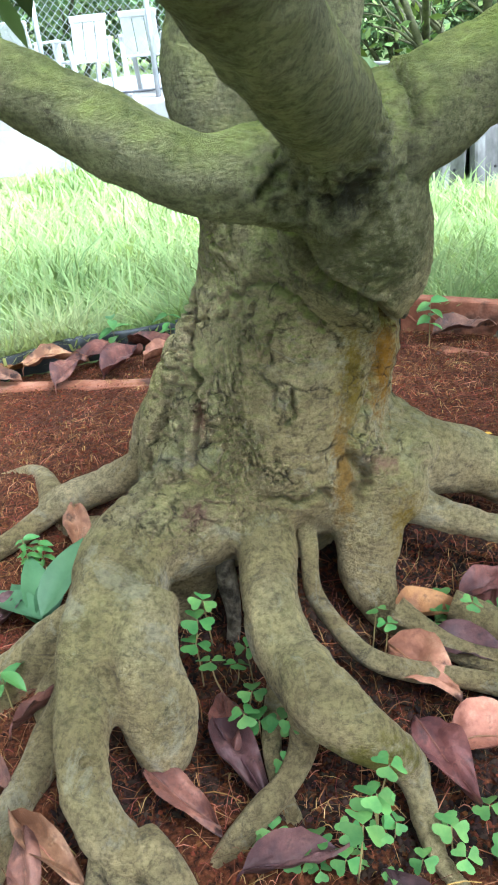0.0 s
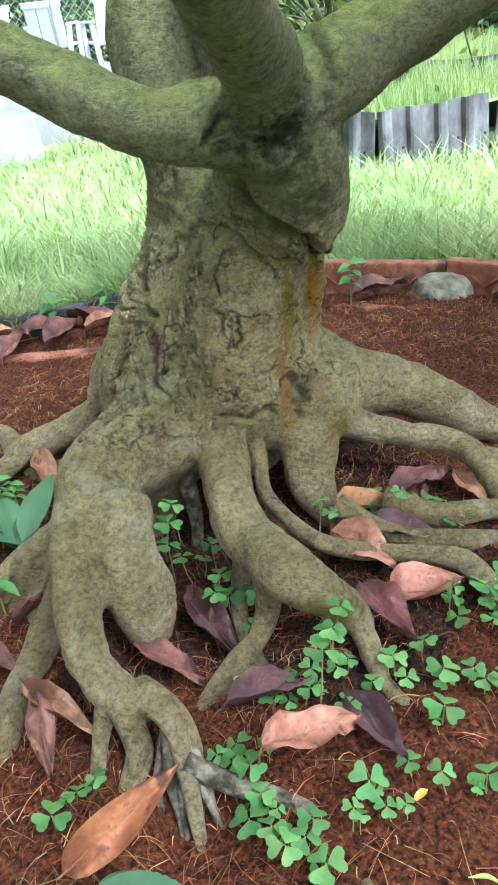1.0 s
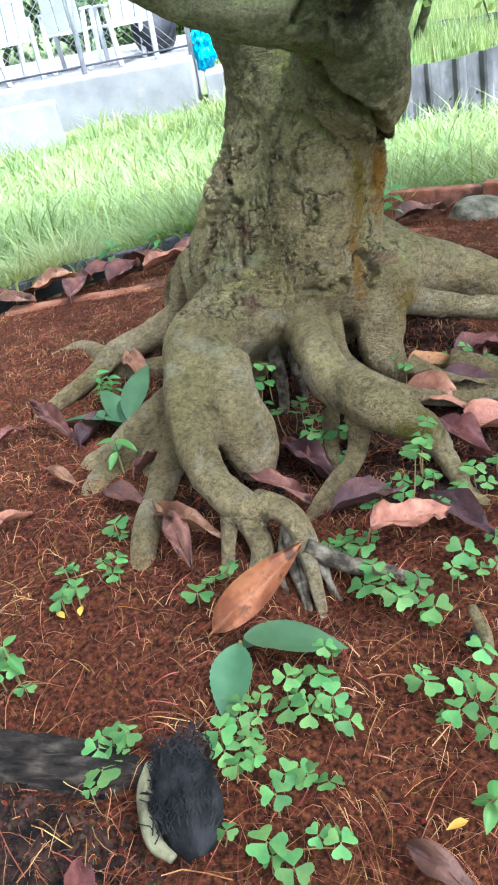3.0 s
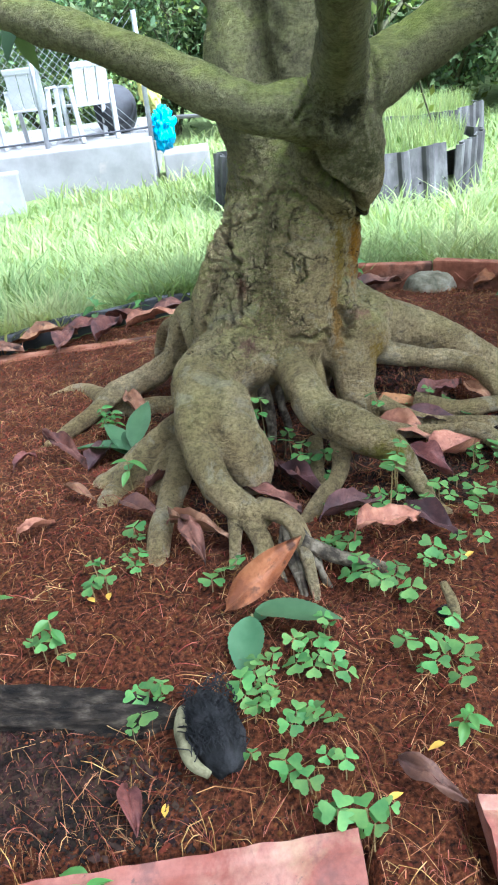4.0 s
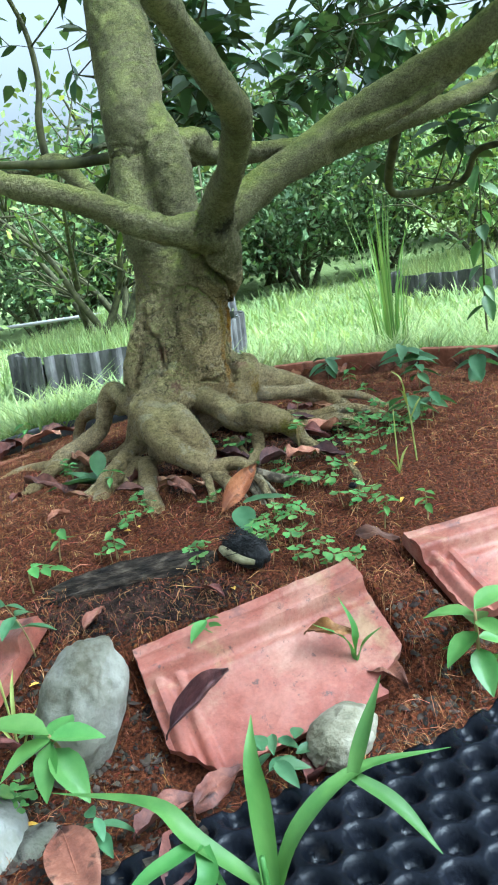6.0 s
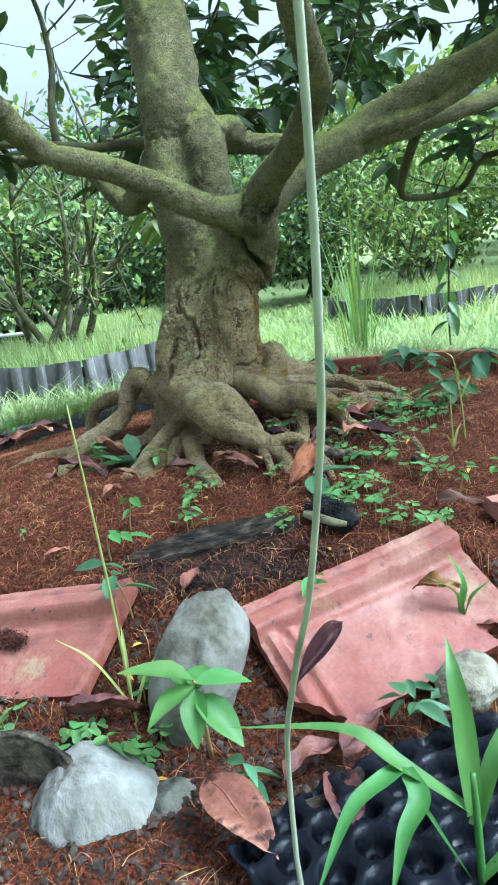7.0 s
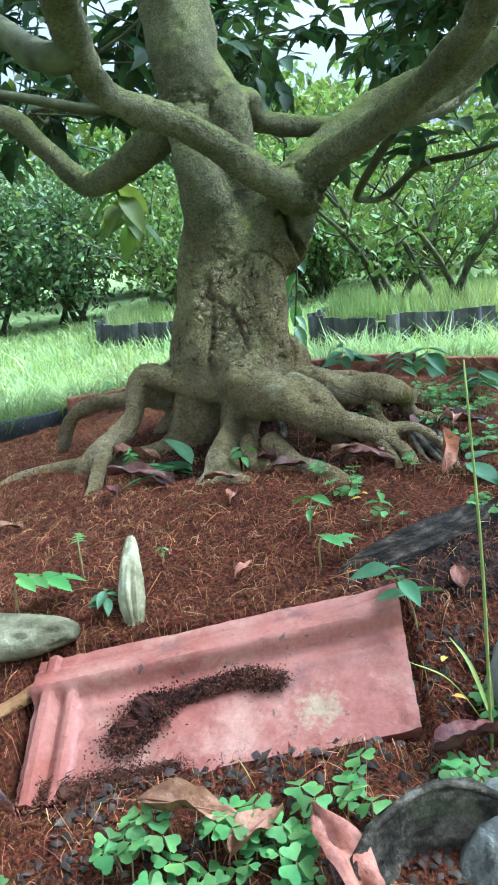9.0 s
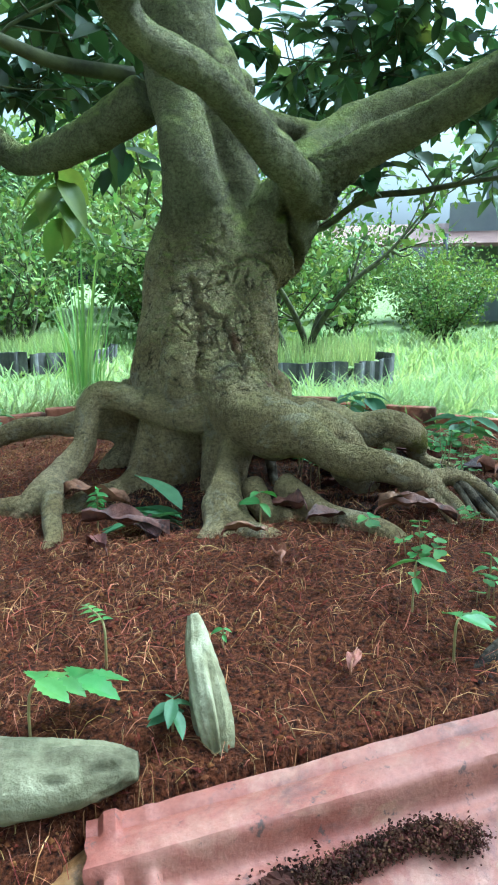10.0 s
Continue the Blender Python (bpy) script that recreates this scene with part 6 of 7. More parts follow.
def feather(x, y, z, yaw, count, spread, label):
    """A seedling whose leaflets sit in pairs along an arching stalk."""
    plant = thing("seedling", label, "seedling", "seedlings in the bed", at=on_ground(x, y))
    ln = count * 0.016
    h = z
    pts = [(0, 0, -0.01, 0.0015), (0, 0, h * 0.8, 0.0012)] + [(math.cos(yaw) * ln * t, math.sin(yaw) * ln * t, h * (1 - 0.2 * t), 0.001) for t in (0.3, 0.65, 1.0)]
    part("stem", tube_mesh("stem", pts, CLOVER_STEM, sides=6, per=3), plant)
    for k in range(count):
        t = (k + 0.4) / count
        for s in (-1.2, 1.2):
            part("leaf", TOOTHED[k % 3], plant, at=leaf_at(math.cos(yaw) * ln * t, math.sin(yaw) * ln * t, h * (1 - 0.2 * t), yaw + s * (1 - 0.3 * t), 0.15, 0.1, spread))
    part("leaf", TOOTHED[2], plant, at=leaf_at(math.cos(yaw) * ln, math.sin(yaw) * ln, h * 0.8, yaw, 0.2, 0, spread))


def blade_mesh(points, width, material, name="blade"):
    """A long grass blade: channelled strip along rows of (x, y, z), widest in its middle."""
    path = smooth_path([(*p, 0) for p in points], 6)[:, :3]
    verts, faces = [], []
    n = len(path)
    for i, c in enumerate(path):
        t = i / (n - 1)
        d = Vector(path[min(i + 1, n - 1)]) - Vector(path[max(i - 1, 0)])
        side = d.cross(Vector((0, 0, 1)))
        side = side.normalized() if side.length > 1e-5 else Vector((1, 0, 0))
        up = side.cross(d).normalized()
        w = width * 0.5 * (0.35 + 0.65 * math.sin(math.pi * min(1, 0.15 + t * 0.75))) * (1 - t ** 3) + 0.0004
        c = Vector(c)
        verts += [c - side * w + up * w * 0.35, c - side * w * 0.5 + up * 0.06 * w, c, c + side * w * 0.5 + up * 0.06 * w, c + side * w + up * w * 0.35]
        if i:
            b = (i - 1) * 5
            faces += [(b + k, b + k + 1, b + k + 6, b + k + 5) for k in range(4)]
    return mesh_of(name, verts, faces, material)


def build_plants():
    feather(-0.780, 0.532, 0.068, -0.5, 3, 1.15, "bright green seedling with paired toothed leaflets")
    feather(-0.672, 0.535, 0.050, 0.9, 4, 0.42, "fern-like bright seedling with close leaflets")
    seedling(-0.717, 0.437, 0.030, 4, BROAD, "low grey-green rosette at the foot of a wood splinter", 3, 0.5)
    feather(-0.525, 0.245, 0.045, -0.4, 2, 1.0, "bright green sprouting seedling on bare mulch")
    seedling(-0.465, 0.30, 0.055, 2, BRIGHT, "small bright seedling with oval leaves", 5, 0.9, (0.01, 0))
    seedling(-0.56, 0.095, 0.08, 3, BROAD, "dark green seedling beside a clay roof tile", 6, 0.85, (-0.02, 0.02))
    seedling(-0.385, 0.235, 0.045, 2, BRIGHT, "tiny seedling in the mulch", 7, 0.7)
    seedling(-0.35, -0.01, 0.05, 2, BRIGHT, "young two-leaved sprout above the clay tile", 8, 1.2, (0.0, -0.03))
    seedling(-0.01, 0.02, 0.06, 4, BRIGHT, "upright seedling with small pale leaves", 9, 0.7, (0, -0.02))
    seedling(0.06, 0.0, 0.05, 3, BRIGHT, "bright bushy seedling by a clay tile", 10, 0.9)
    seedling(0.33, 0.38, 0.07, 3, BROAD, "seedling with broad green leaves on the mulch", 11, 1.2)
    seedling(0.42, 0.42, 0.06, 3, BROAD, "seedling with broad green leaves on the mulch", 12, 1.1)
    seedling(0.45, 0.72, 0.05, 2, BRIGHT, "small bright seedling near the root tips", 13, 0.9)
    seedling(0.55, 0.95, 0.06, 3, BRIGHT, "leafy seedling on the mound behind the tree", 14, 1.1)
    seedling(0.62, 0.72, 0.08, 4, BROAD, "leafy weed at the back of the mound", 15, 1.3)
    seedling(0.78, 1.0, 0.10, 4, BROAD, "broad-leaved weed by the terracotta edging", 16, 1.6)
    seedling(0.66, 1.25, 0.08, 4, BROAD, "broad-leaved weed by the terracotta edging", 17, 1.3)
    seedling(0.33, 1.58, 0.10, 4, BRIGHT, "leafy weed at the bed's edge", 18, 1.5)
    seedling(-0.38, 1.74, 0.10, 3, BRIGHT, "leafy weed at the bed's edge", 19, 1.5)
    seedling(-0.25, 1.77, 0.09, 3, BRIGHT, "leafy weed at the bed's edge", 20, 1.4)
    seedling(0.85, 0.75, 0.10, 4, BROAD, "broad-leaved weed by the terracotta edging", 26, 1.6)
    seedling(0.95, 0.45, 0.10, 4, BRIGHT, "leafy weed at the bed's edge", 27, 1.5)
    seedling(-0.333, 0.788, 0.065, 7, BRIGHT, "small-leaved herb under the arching roots", 21, 0.55)
    seedling(-0.318, 0.80, 0.05, 6, BRIGHT, "small-leaved herb under the arching roots", 22, 0.6)
    seedling(-0.291, 0.551, 0.05, 2, BRIGHT, "bright two-leaved sprout below the roots", 23, 1.15)
    seedling(-0.60, 0.45, 0.02, 2, BRIGHT, "tiny sprout in the mulch", 24, 0.4)
    seedling(-0.95, 0.62, 0.09, 3, BROAD, "leafy seedling behind the driftwood log", 25, 1.0)
    seedling(-0.67, -0.055, 0.05, 3, BRIGHT, "leafy sprout between stone and tile", 28, 0.8)
    seedling(-0.57, -0.19, 0.05, 3, BROAD, "oval-leaved sprout beside the cobble", 29, 0.7)
    # plant with large pale leaves growing beside the cobble
    big = thing("broad_seedling", "young plant with large pale green leaves beside the cobble", "seedling", at=on_ground(-0.59, -0.141))
    top = 0.416 - gz(-0.59, -0.141)
    part("stem", tube_mesh("stem", [(0.028, 0.048, -0.01, 0.003), (0.014, 0.024, top * 0.6, 0.0026), (0.0, 0.0, top, 0.002)], CLOVER_STEM, sides=7, per=3), big)
    large = oval_meshes(BRIGHT_LEAF, ((0.085, 0.045), (0.075, 0.042), (0.06, 0.034)), 0.2, 0.3)
    for k, (yaw, droop, size) in enumerate(((2.55, -0.40, 1.0), (-0.48, 0.0, 0.85), (-3.08, 0.2, 1.15), (-2.18, 0.8, 0.75), (0.9, -0.1, 0.8), (1.75, -0.25, 0.75), (-1.3, 0.45, 0.9))):
        part("leaf", large[k % 3], big, at=leaf_at(0, 0, top - 0.003 * k, yaw, droop, 0.1, size))
    # two large leaves in front of the root tip
    sap = thing("sapling", "sapling with two large dark green toothed leaves", "sapling", at=(-0.169, 0.205, 0.43))
    wide = oval_meshes(GREEN_LEAF, ((0.095, 0.046), (0.075, 0.044), (0.06, 0.03)), 0.12, 0.25, 26, 0.05)
    part("stem", tube_mesh("stem", [(0, 0, -0.02, 0.0022), (0.0, 0, 0.02, 0.002), (0.0, -0.004, 0.04, 0.0016)], CLOVER_STEM, sides=7, per=3), sap)
    part("leaf", wide[0], sap, at=leaf_at(0.004, -0.004, 0.044, -0.28, -0.02, -0.1))
    part("leaf", wide[1], sap, at=leaf_at(-0.003, -0.006, 0.04, -1.85, 0.25, 0.1))
    part("leaf", wide[2], sap, at=leaf_at(0.002, 0.0, 0.026, 0.9, 0.15, 0.1, 0.6))
    # long leaves under the roots
    under = thing("strap_leaved_plant", "plant with long dark green leaves growing under the roots", "plant", at=on_ground(-0.288, 0.675))
    long_leaf = oval_meshes(GREEN_LEAF, ((0.135, 0.044), (0.115, 0.042), (0.095, 0.038)), 0.2, 0.35)
    for k, (yaw, droop) in enumerate(((1.9, -0.35), (2.15, -0.12), (1.6, -0.2), (2.5, -0.05), (1.2, -0.5))):
        part("leaf", long_leaf[k % 3], under, at=leaf_at(0, 0, 0.012 + 0.006 * k, yaw, droop, 0.2))
    # broad-bladed grass in front of the drainage sheet
    base = (-0.475, -0.43, 0.29)
    grass = thing("grass_plant", "broad-bladed green grass growing beside the plastic sheet", "grass", at=base)
    part("stem", tube_mesh("stem", [(0, 0, -0.03, 0.004), (0.002, 0.002, 0.06, 0.0036), (0.004, 0.006, 0.11, 0.0025)], GRASS_LEAF, sides=7, per=3), grass)
    for pts, w in (
        (((0.01, 0.013, 0.06), (0.019, 0.028, 0.127), (0.024, 0.04, 0.177), (0.04, 0.063, 0.204)), 0.018),
        (((0.008, 0.01, 0.05), (0.045, 0.01, 0.113), (0.112, 0.009, 0.142), (0.194, -0.021, 0.144)), 0.018),
        (((0.105, 0.009, 0.138), (0.129, 0.019, 0.167), (0.165, 0.035, 0.205)), 0.014),
        (((0.105, 0.009, 0.138), (0.125, -0.028, 0.121), (0.139, -0.067, 0.091)), 0.015),
        (((0.006, 0.016, 0.065), (-0.038, 0.053, 0.114), (-0.061, 0.095, 0.138), (-0.135, 0.178, 0.134)), 0.018),
        (((-0.034, 0.051, 0.111), (-0.060, 0.046, 0.113), (-0.100, 0.045, 0.103), (-0.153, 0.031, 0.060)), 0.017),
        (((-0.034, 0.049, 0.109), (-0.042, 0.024, 0.096), (-0.070, 0.014, 0.083), (-0.101, 0.0, 0.050)), 0.017),
        (((-0.002, -0.003, 0.01), (0.032, -0.024, 0.045), (0.066, -0.049, 0.060), (0.094, -0.074, 0.050)), 0.016),
        (((-0.034, 0.049, 0.109), (-0.026, 0.033, 0.068), (-0.006, 0.006, 0.006)), 0.006)):
        part("blade", blade_mesh(pts, w * 1.18, GRASS_LEAF), grass)
    # a small grass tuft on the broken tile and a leafy weed beyond
    tuft = thing("grass_tuft", "short grass tuft growing by the broken tile", "grass", at=on_ground(-0.195, -0.15, 0.01))
    for pts, w in ((((0, 0, 0), (-0.01, 0, 0.05), (-0.05, 0.01, 0.085)), 0.011), (((0, 0, 0), (0.005, 0.0, 0.06), (0.0, 0.02, 0.10)), 0.010), (((0, 0, 0), (0.01, -0.01, 0.04), (0.035, -0.02, 0.06)), 0.010)):
        part("blade", blade_mesh(pts, w, BRIGHT_LEAF), tuft)
    weed = thing("weed", "lush weed with broad leaves beside the drainage sheet", "weed", at=on_ground(-0.06, -0.235))
    part("stem", tube_mesh("stem", [(0, 0, -0.02, 0.003), (0.0, 0, 0.05, 0.0026), (0.0, 0.0, 0.10, 0.002)], CLOVER_STEM, sides=7, per=3), weed)
    for k in range(9):
        part("leaf", large[k % 3], weed, at=leaf_at(0, 0, 0.10 - 0.008 * k, k * 2.4, -0.2 + 0.1 * k, 0.1, 0.9))
    low = thing("weed", "low scalloped weed under the grass blades", "weed", at=on_ground(-0.36, -0.235))
    for k in range(12):
        part("leaf", BROAD[k % 3], low, at=leaf_at(0.02 * math.cos(k * 2), 0.02 * math.sin(k * 2), 0.04 + 0.008 * (k % 4), k * 2.4, 0.0 + 0.05 * (k % 5), 0.2, 0.7))
    # tall thin stalks
    def stalk(x, y, top, label, lean, leaves, width=0.0022, name="grass_stalk"):
        st = thing(name, label, "grass", at=on_ground(x, y))
        z = top - gz(x, y)
        part("stem", tube_mesh("stem", [(0, 0, -0.02, width), (lean[0] * 0.3, lean[1] * 0.3, z * 0.5, width * 0.9), (lean[0], lean[1], z, width * 0.5)], STALK, sides=6, per=5), st)
        for h, yaw, ln in leaves:
            c, s = math.cos(yaw), math.sin(yaw)
            part("blade", blade_mesh(((lean[0] * h * 0.8, lean[1] * h * 0.8, z * h), (c * ln * 0.35, s * ln * 0.35, z * h + ln * 0.55), (c * ln * 0.7, s * ln * 0.7, z * h + ln * 0.8)), 0.005, STALK), st)
    stalk(-0.618, -0.012, 0.715, "tall thin yellow-green grass stalk", (-0.006, 0.016), ((0.05, 2.4, 0.12), (0.02, 0.4, 0.07), (0.1, 1.2, 0.08)), 0.0017)
    stalk(0.136, 0.171, 0.56, "slender upright grass shoot in the mulch", (0.01, 0.01), ((0.02, 0.3, 0.05), (0.02, 3.4, 0.05)), 0.0016)
    stalk(0.20, 0.20, 0.60, "slender upright grass shoot in the mulch", (0.0, 0.02), ((0.5, 0.3, 0.05), (0.7, 3.4, 0.05), (0.85, 1.9, 0.05)), 0.0016)
    # a dry stem that stands clear of the bed
    dry = thing("dry_stem", "thin grey-green dry stem standing at the bed's edge", "stem", at=on_ground(-0.70, -0.60))
    z0 = gz(-0.70, -0.60)
    part("stem", tube_mesh("stem", [(x + 0.70, y + 0.60, z - z0, r) for x, y, z, r in ((-0.70, -0.60, z0 - 0.02, 0.0014), (-0.735, -0.575, 0.50, 0.0014), (-0.735, -0.570, 0.620, 0.0013), (-0.751, -0.613, 0.698, 0.0013), (-0.767, -0.654, 0.75, 0.0012), (-0.778, -0.685, 0.808, 0.0011), (-0.785, -0.699, 0.836, 0.0011), (-0.791, -0.711, 0.875, 0.0010), (-0.80, -0.725, 0.93, 0.0010), (-0.812, -0.735, 1.02, 0.0006))], DRY_STEM, sides=8, per=4, lump=0.15), dry)
    # a tall clump of grass on the lawn
    rnd = random.Random(31)
    clump = thing("tall_grass", "tall clump of upright grass on the lawn", "grass", at=on_ground(1.72, 2.35))
    for k in range(46):
        a, r = rnd.uniform(0, 6.28), rnd.uniform(0, 0.10)
        x, y, h, o = math.cos(a) * r, math.sin(a) * r, rnd.uniform(0.35, 0.92), rnd.uniform(0.02, 0.24)
        part("blade", blade_mesh(((x, y, -0.02), (x + math.cos(a) * o * 0.3, y + math.sin(a) * o * 0.3, h * 0.6), (x + math.cos(a) * o, y + math.sin(a) * o, h)), 0.010, GRASS_CLUMP), clump)

    # a thin sapling with drooping leaves out on the lawn
    shoot = thing("sapling", "thin sapling with drooping dark leaves on the lawn", "sapling", at=on_ground(2.12, 2.08))
    z0 = gz(2.12, 2.08)
    rise = [(0.03, 0.05, -0.03), (0.05, 0.07, 0.33 - z0), (0.0, 0.0, 0.60 - z0), (-0.03, -0.05, 0.92 - z0), (-0.05, -0.06, 1.12 - z0)]
    part("stem", tube_mesh("stem", [(*q, 0.007 - 0.001 * k) for k, q in enumerate(rise)], TWIG, sides=7, per=5), shoot)
    drooping = oval_meshes(DARK_LEAF, ((0.13, 0.07), (0.11, 0.055), (0.15, 0.075)), 0.2, 0.35)
    line = smooth_path([(*q, 0) for q in rise], 5)
    for k in range(15):
        q = line[6 + k % 14] if k else line[5]
        part("leaf", drooping[k % 3], shoot, at=leaf_at(q[0], q[1], q[2], 2.2 + k * 2.4, 0.5 + 0.4 * (k % 3), 0.2))


build_plants()

# ---- beyond the bed: ring beds of fibre-cement sheet, shrubs, trees, yard ----
def corrugated_panel(width, height, thick=0.012):
    """A ribbed sheet standing on its end, without the bolt holes."""
    cols = 48
    verts, faces = [], []
    for i in range(cols + 1):
        u = i / cols
        rib = 0.045 * min(1, max(0, 1.6 * math.sin(u * 4 * 2 * math.pi))) + 0.003 * math.sin(u * 40)
        for z in (0, height * 0.33, height * 0.66, height + 0.008 * math.sin(u * 9)):
            verts.append((u * width - width / 2, -rib, z))
        for z in (0, height * 0.33, height * 0.66, height + 0.008 * math.sin(u * 9)):
            verts.append((u * width - width / 2, -rib + thick, z))
    for i in range(cols):
        a, b = i * 8, i * 8 + 8
        for k in range(3):
            faces.append((a + k, b + k, b + k + 1, a + k + 1))
            faces.append((a + k + 5, b + k + 5, b + k + 4, a + k + 4))
        faces.append((a + 3, b + 3, b + 7, a + 7))
    for a in (0, cols * 8):
        faces.append((a, a + 1, a + 2, a + 3, a + 7, a + 6, a + 5, a + 4))
    return mesh_of("panel", verts, faces, ASBESTOS, False)


def ring_bed(cx, cy, r, top, height, label, seed):
    rnd = random.Random(seed)
    bed = thing("raised_bed", label, "raised bed", "round raised beds on the lawn", at=(cx, cy, top - height))
    count = max(5, round(2 * math.pi * r / 0.88))
    width = 2 * math.pi * r / count * 0.985
    me = corrugated_panel(width, height)
    # bolt holes are black discs set on the ribs, their shade given by colour
    hole = mesh_of("bolt_hole", *tube([(0, -0.0005, 0, 0.011), (0, -0.004, 0, 0.012)], 8, 1), HUSK)
    for k in range(count):
        a = 2 * math.pi * k / count + 0.13
        m = pose(math.cos(a) * r, math.sin(a) * r, rnd.uniform(-0.02, 0.015), rnd.uniform(-4, 4), rnd.uniform(-1.5, 1.5), math.degrees(a) + 90)
        p = part("panel", me, bed, at=m)
        for u in (-0.31, -0.06, 0.19, 0.44):
            part("bolt_hole", hole, p, at=pose(u * width, -0.046, height * 0.42))
    n = 48
    verts = [(0, 0, height * 0.93)] + [(math.cos(2 * math.pi * k / n) * (r - 0.02), math.sin(2 * math.pi * k / n) * (r - 0.02), height * 0.86 + 0.03 * noise.noise(Vector((k, seed, 0)))) for k in range(n)]
    part("soil", mesh_of("soil", verts, [(0, 1 + k, 1 + (k + 1) % n) for k in range(n)], LAWN_SOIL), bed, "grassy soil inside the ring")


ring_bed(1.81, 7.17, 1.157, 0.045, 0.47, "round raised bed edged with weathered grey corrugated sheets", 1)
ring_bed(7.0, 7.4, 1.2, -0.05, 0.46, "round raised bed edged with grey sheets in long grass", 2)
ring_bed(5.64, 3.08, 1.0, 0.13, 0.44, "round raised bed with small trees edged with grey sheets", 3)
ring_bed(3.2, 9.9, 1.0, 0.0, 0.46, "round raised bed of grey sheets before the shrubs", 4)


def shrub(name, label, x, y, height, width, leaves, material, seed, leaf=0.10, stems=5, bare=0.0, category="shrub", base=None):
    """Stems that fork into twigs, carrying many small leaves in loose clumps with gaps."""
    rnd = random.Random(seed)
    plant = thing(name, label, category, "shrubs and trees round the lawn", at=(x, y, gz(x, y) - 0.03 if base is None else base))
    tips, wood = [], []
    for s in range(stems):
        a = 2 * math.pi * s / stems + rnd.uniform(-0.5, 0.5)
        p = Vector((rnd.uniform(-0.1, 0.1) * width, rnd.uniform(-0.1, 0.1) * width, 0))
        d = Vector((math.cos(a) * 0.55, math.sin(a) * 0.55, 1)).normalized()
        row = [(*p, 0.018 * height)]
        for k in range(4):
            p = p + d * height * 0.22
            d = (d + Vector((rnd.gauss(0, 0.25), rnd.gauss(0, 0.25), rnd.gauss(0, 0.12)))).normalized()
            row.append((*p, 0.018 * height * (1 - 0.2 * (k + 1))))
            for _ in range(3):
                e = (d + Vector((rnd.gauss(0, 0.9), rnd.gauss(0, 0.9), rnd.gauss(0, 0.4)))).normalized()
                q = p + e * width * rnd.uniform(0.15, 0.42)
                mid = p.lerp(q, 0.5) + Vector((0, 0, rnd.uniform(-0.05, 0.08) * height))
                wood.append(tube([(*p, 0.006 * height), (*mid, 0.004 * height), (*q, 0.0018 * height)], 5, 3))
                tips += [mid, q]
        tips.append(p)
        wood.append(tube(row, 7, 3, 0.08, s))
        part("stem", mesh_of("stem", *joined(wood), TWIG), plant)
        wood = []
    rng = np.random.RandomState(seed)
    centre = np.array([tuple(t) for t in tips])
    pick = rng.randint(0, len(centre), leaves)
    if bare < 1:
        full = rng.rand(leaves) > bare
        pos = centre[pick] + rng.normal(0, 0.085 * width, (leaves, 3))
        pos[~full] = centre[pick][~full] + rng.normal(0, 0.03 * width, ((~full).sum(), 3))
        pos[:, 2] = np.abs(pos[:, 2]) + 0.02
        d = rng.normal(0, 1, (leaves, 3)) + (0, 0, -0.3)
        d /= np.linalg.norm(d, axis=1)[:, None]
        s = np.cross(d, rng.normal(0, 1, (leaves, 3)))
        s /= np.linalg.norm(s, axis=1)[:, None]
        up = np.cross(d, s)
        ln = (leaf * (0.6 + 0.7 * rng.rand(leaves)))[:, None]
        w = ln * 0.24
        v = np.stack([pos - d * ln * 0.5, pos + s * w + up * w * 0.35, pos + d * ln * 0.5, pos - s * w + up * w * 0.35], 1).reshape(-1, 3)
        i = np.arange(leaves)[:, None] * 4
        f = np.concatenate([i + [0, 1, 2], i + [0, 2, 3]], 0)
        tagged(part("foliage", quick_mesh("foliage", v, 3, f, material, False), plant), kind="stuff")
    return plant


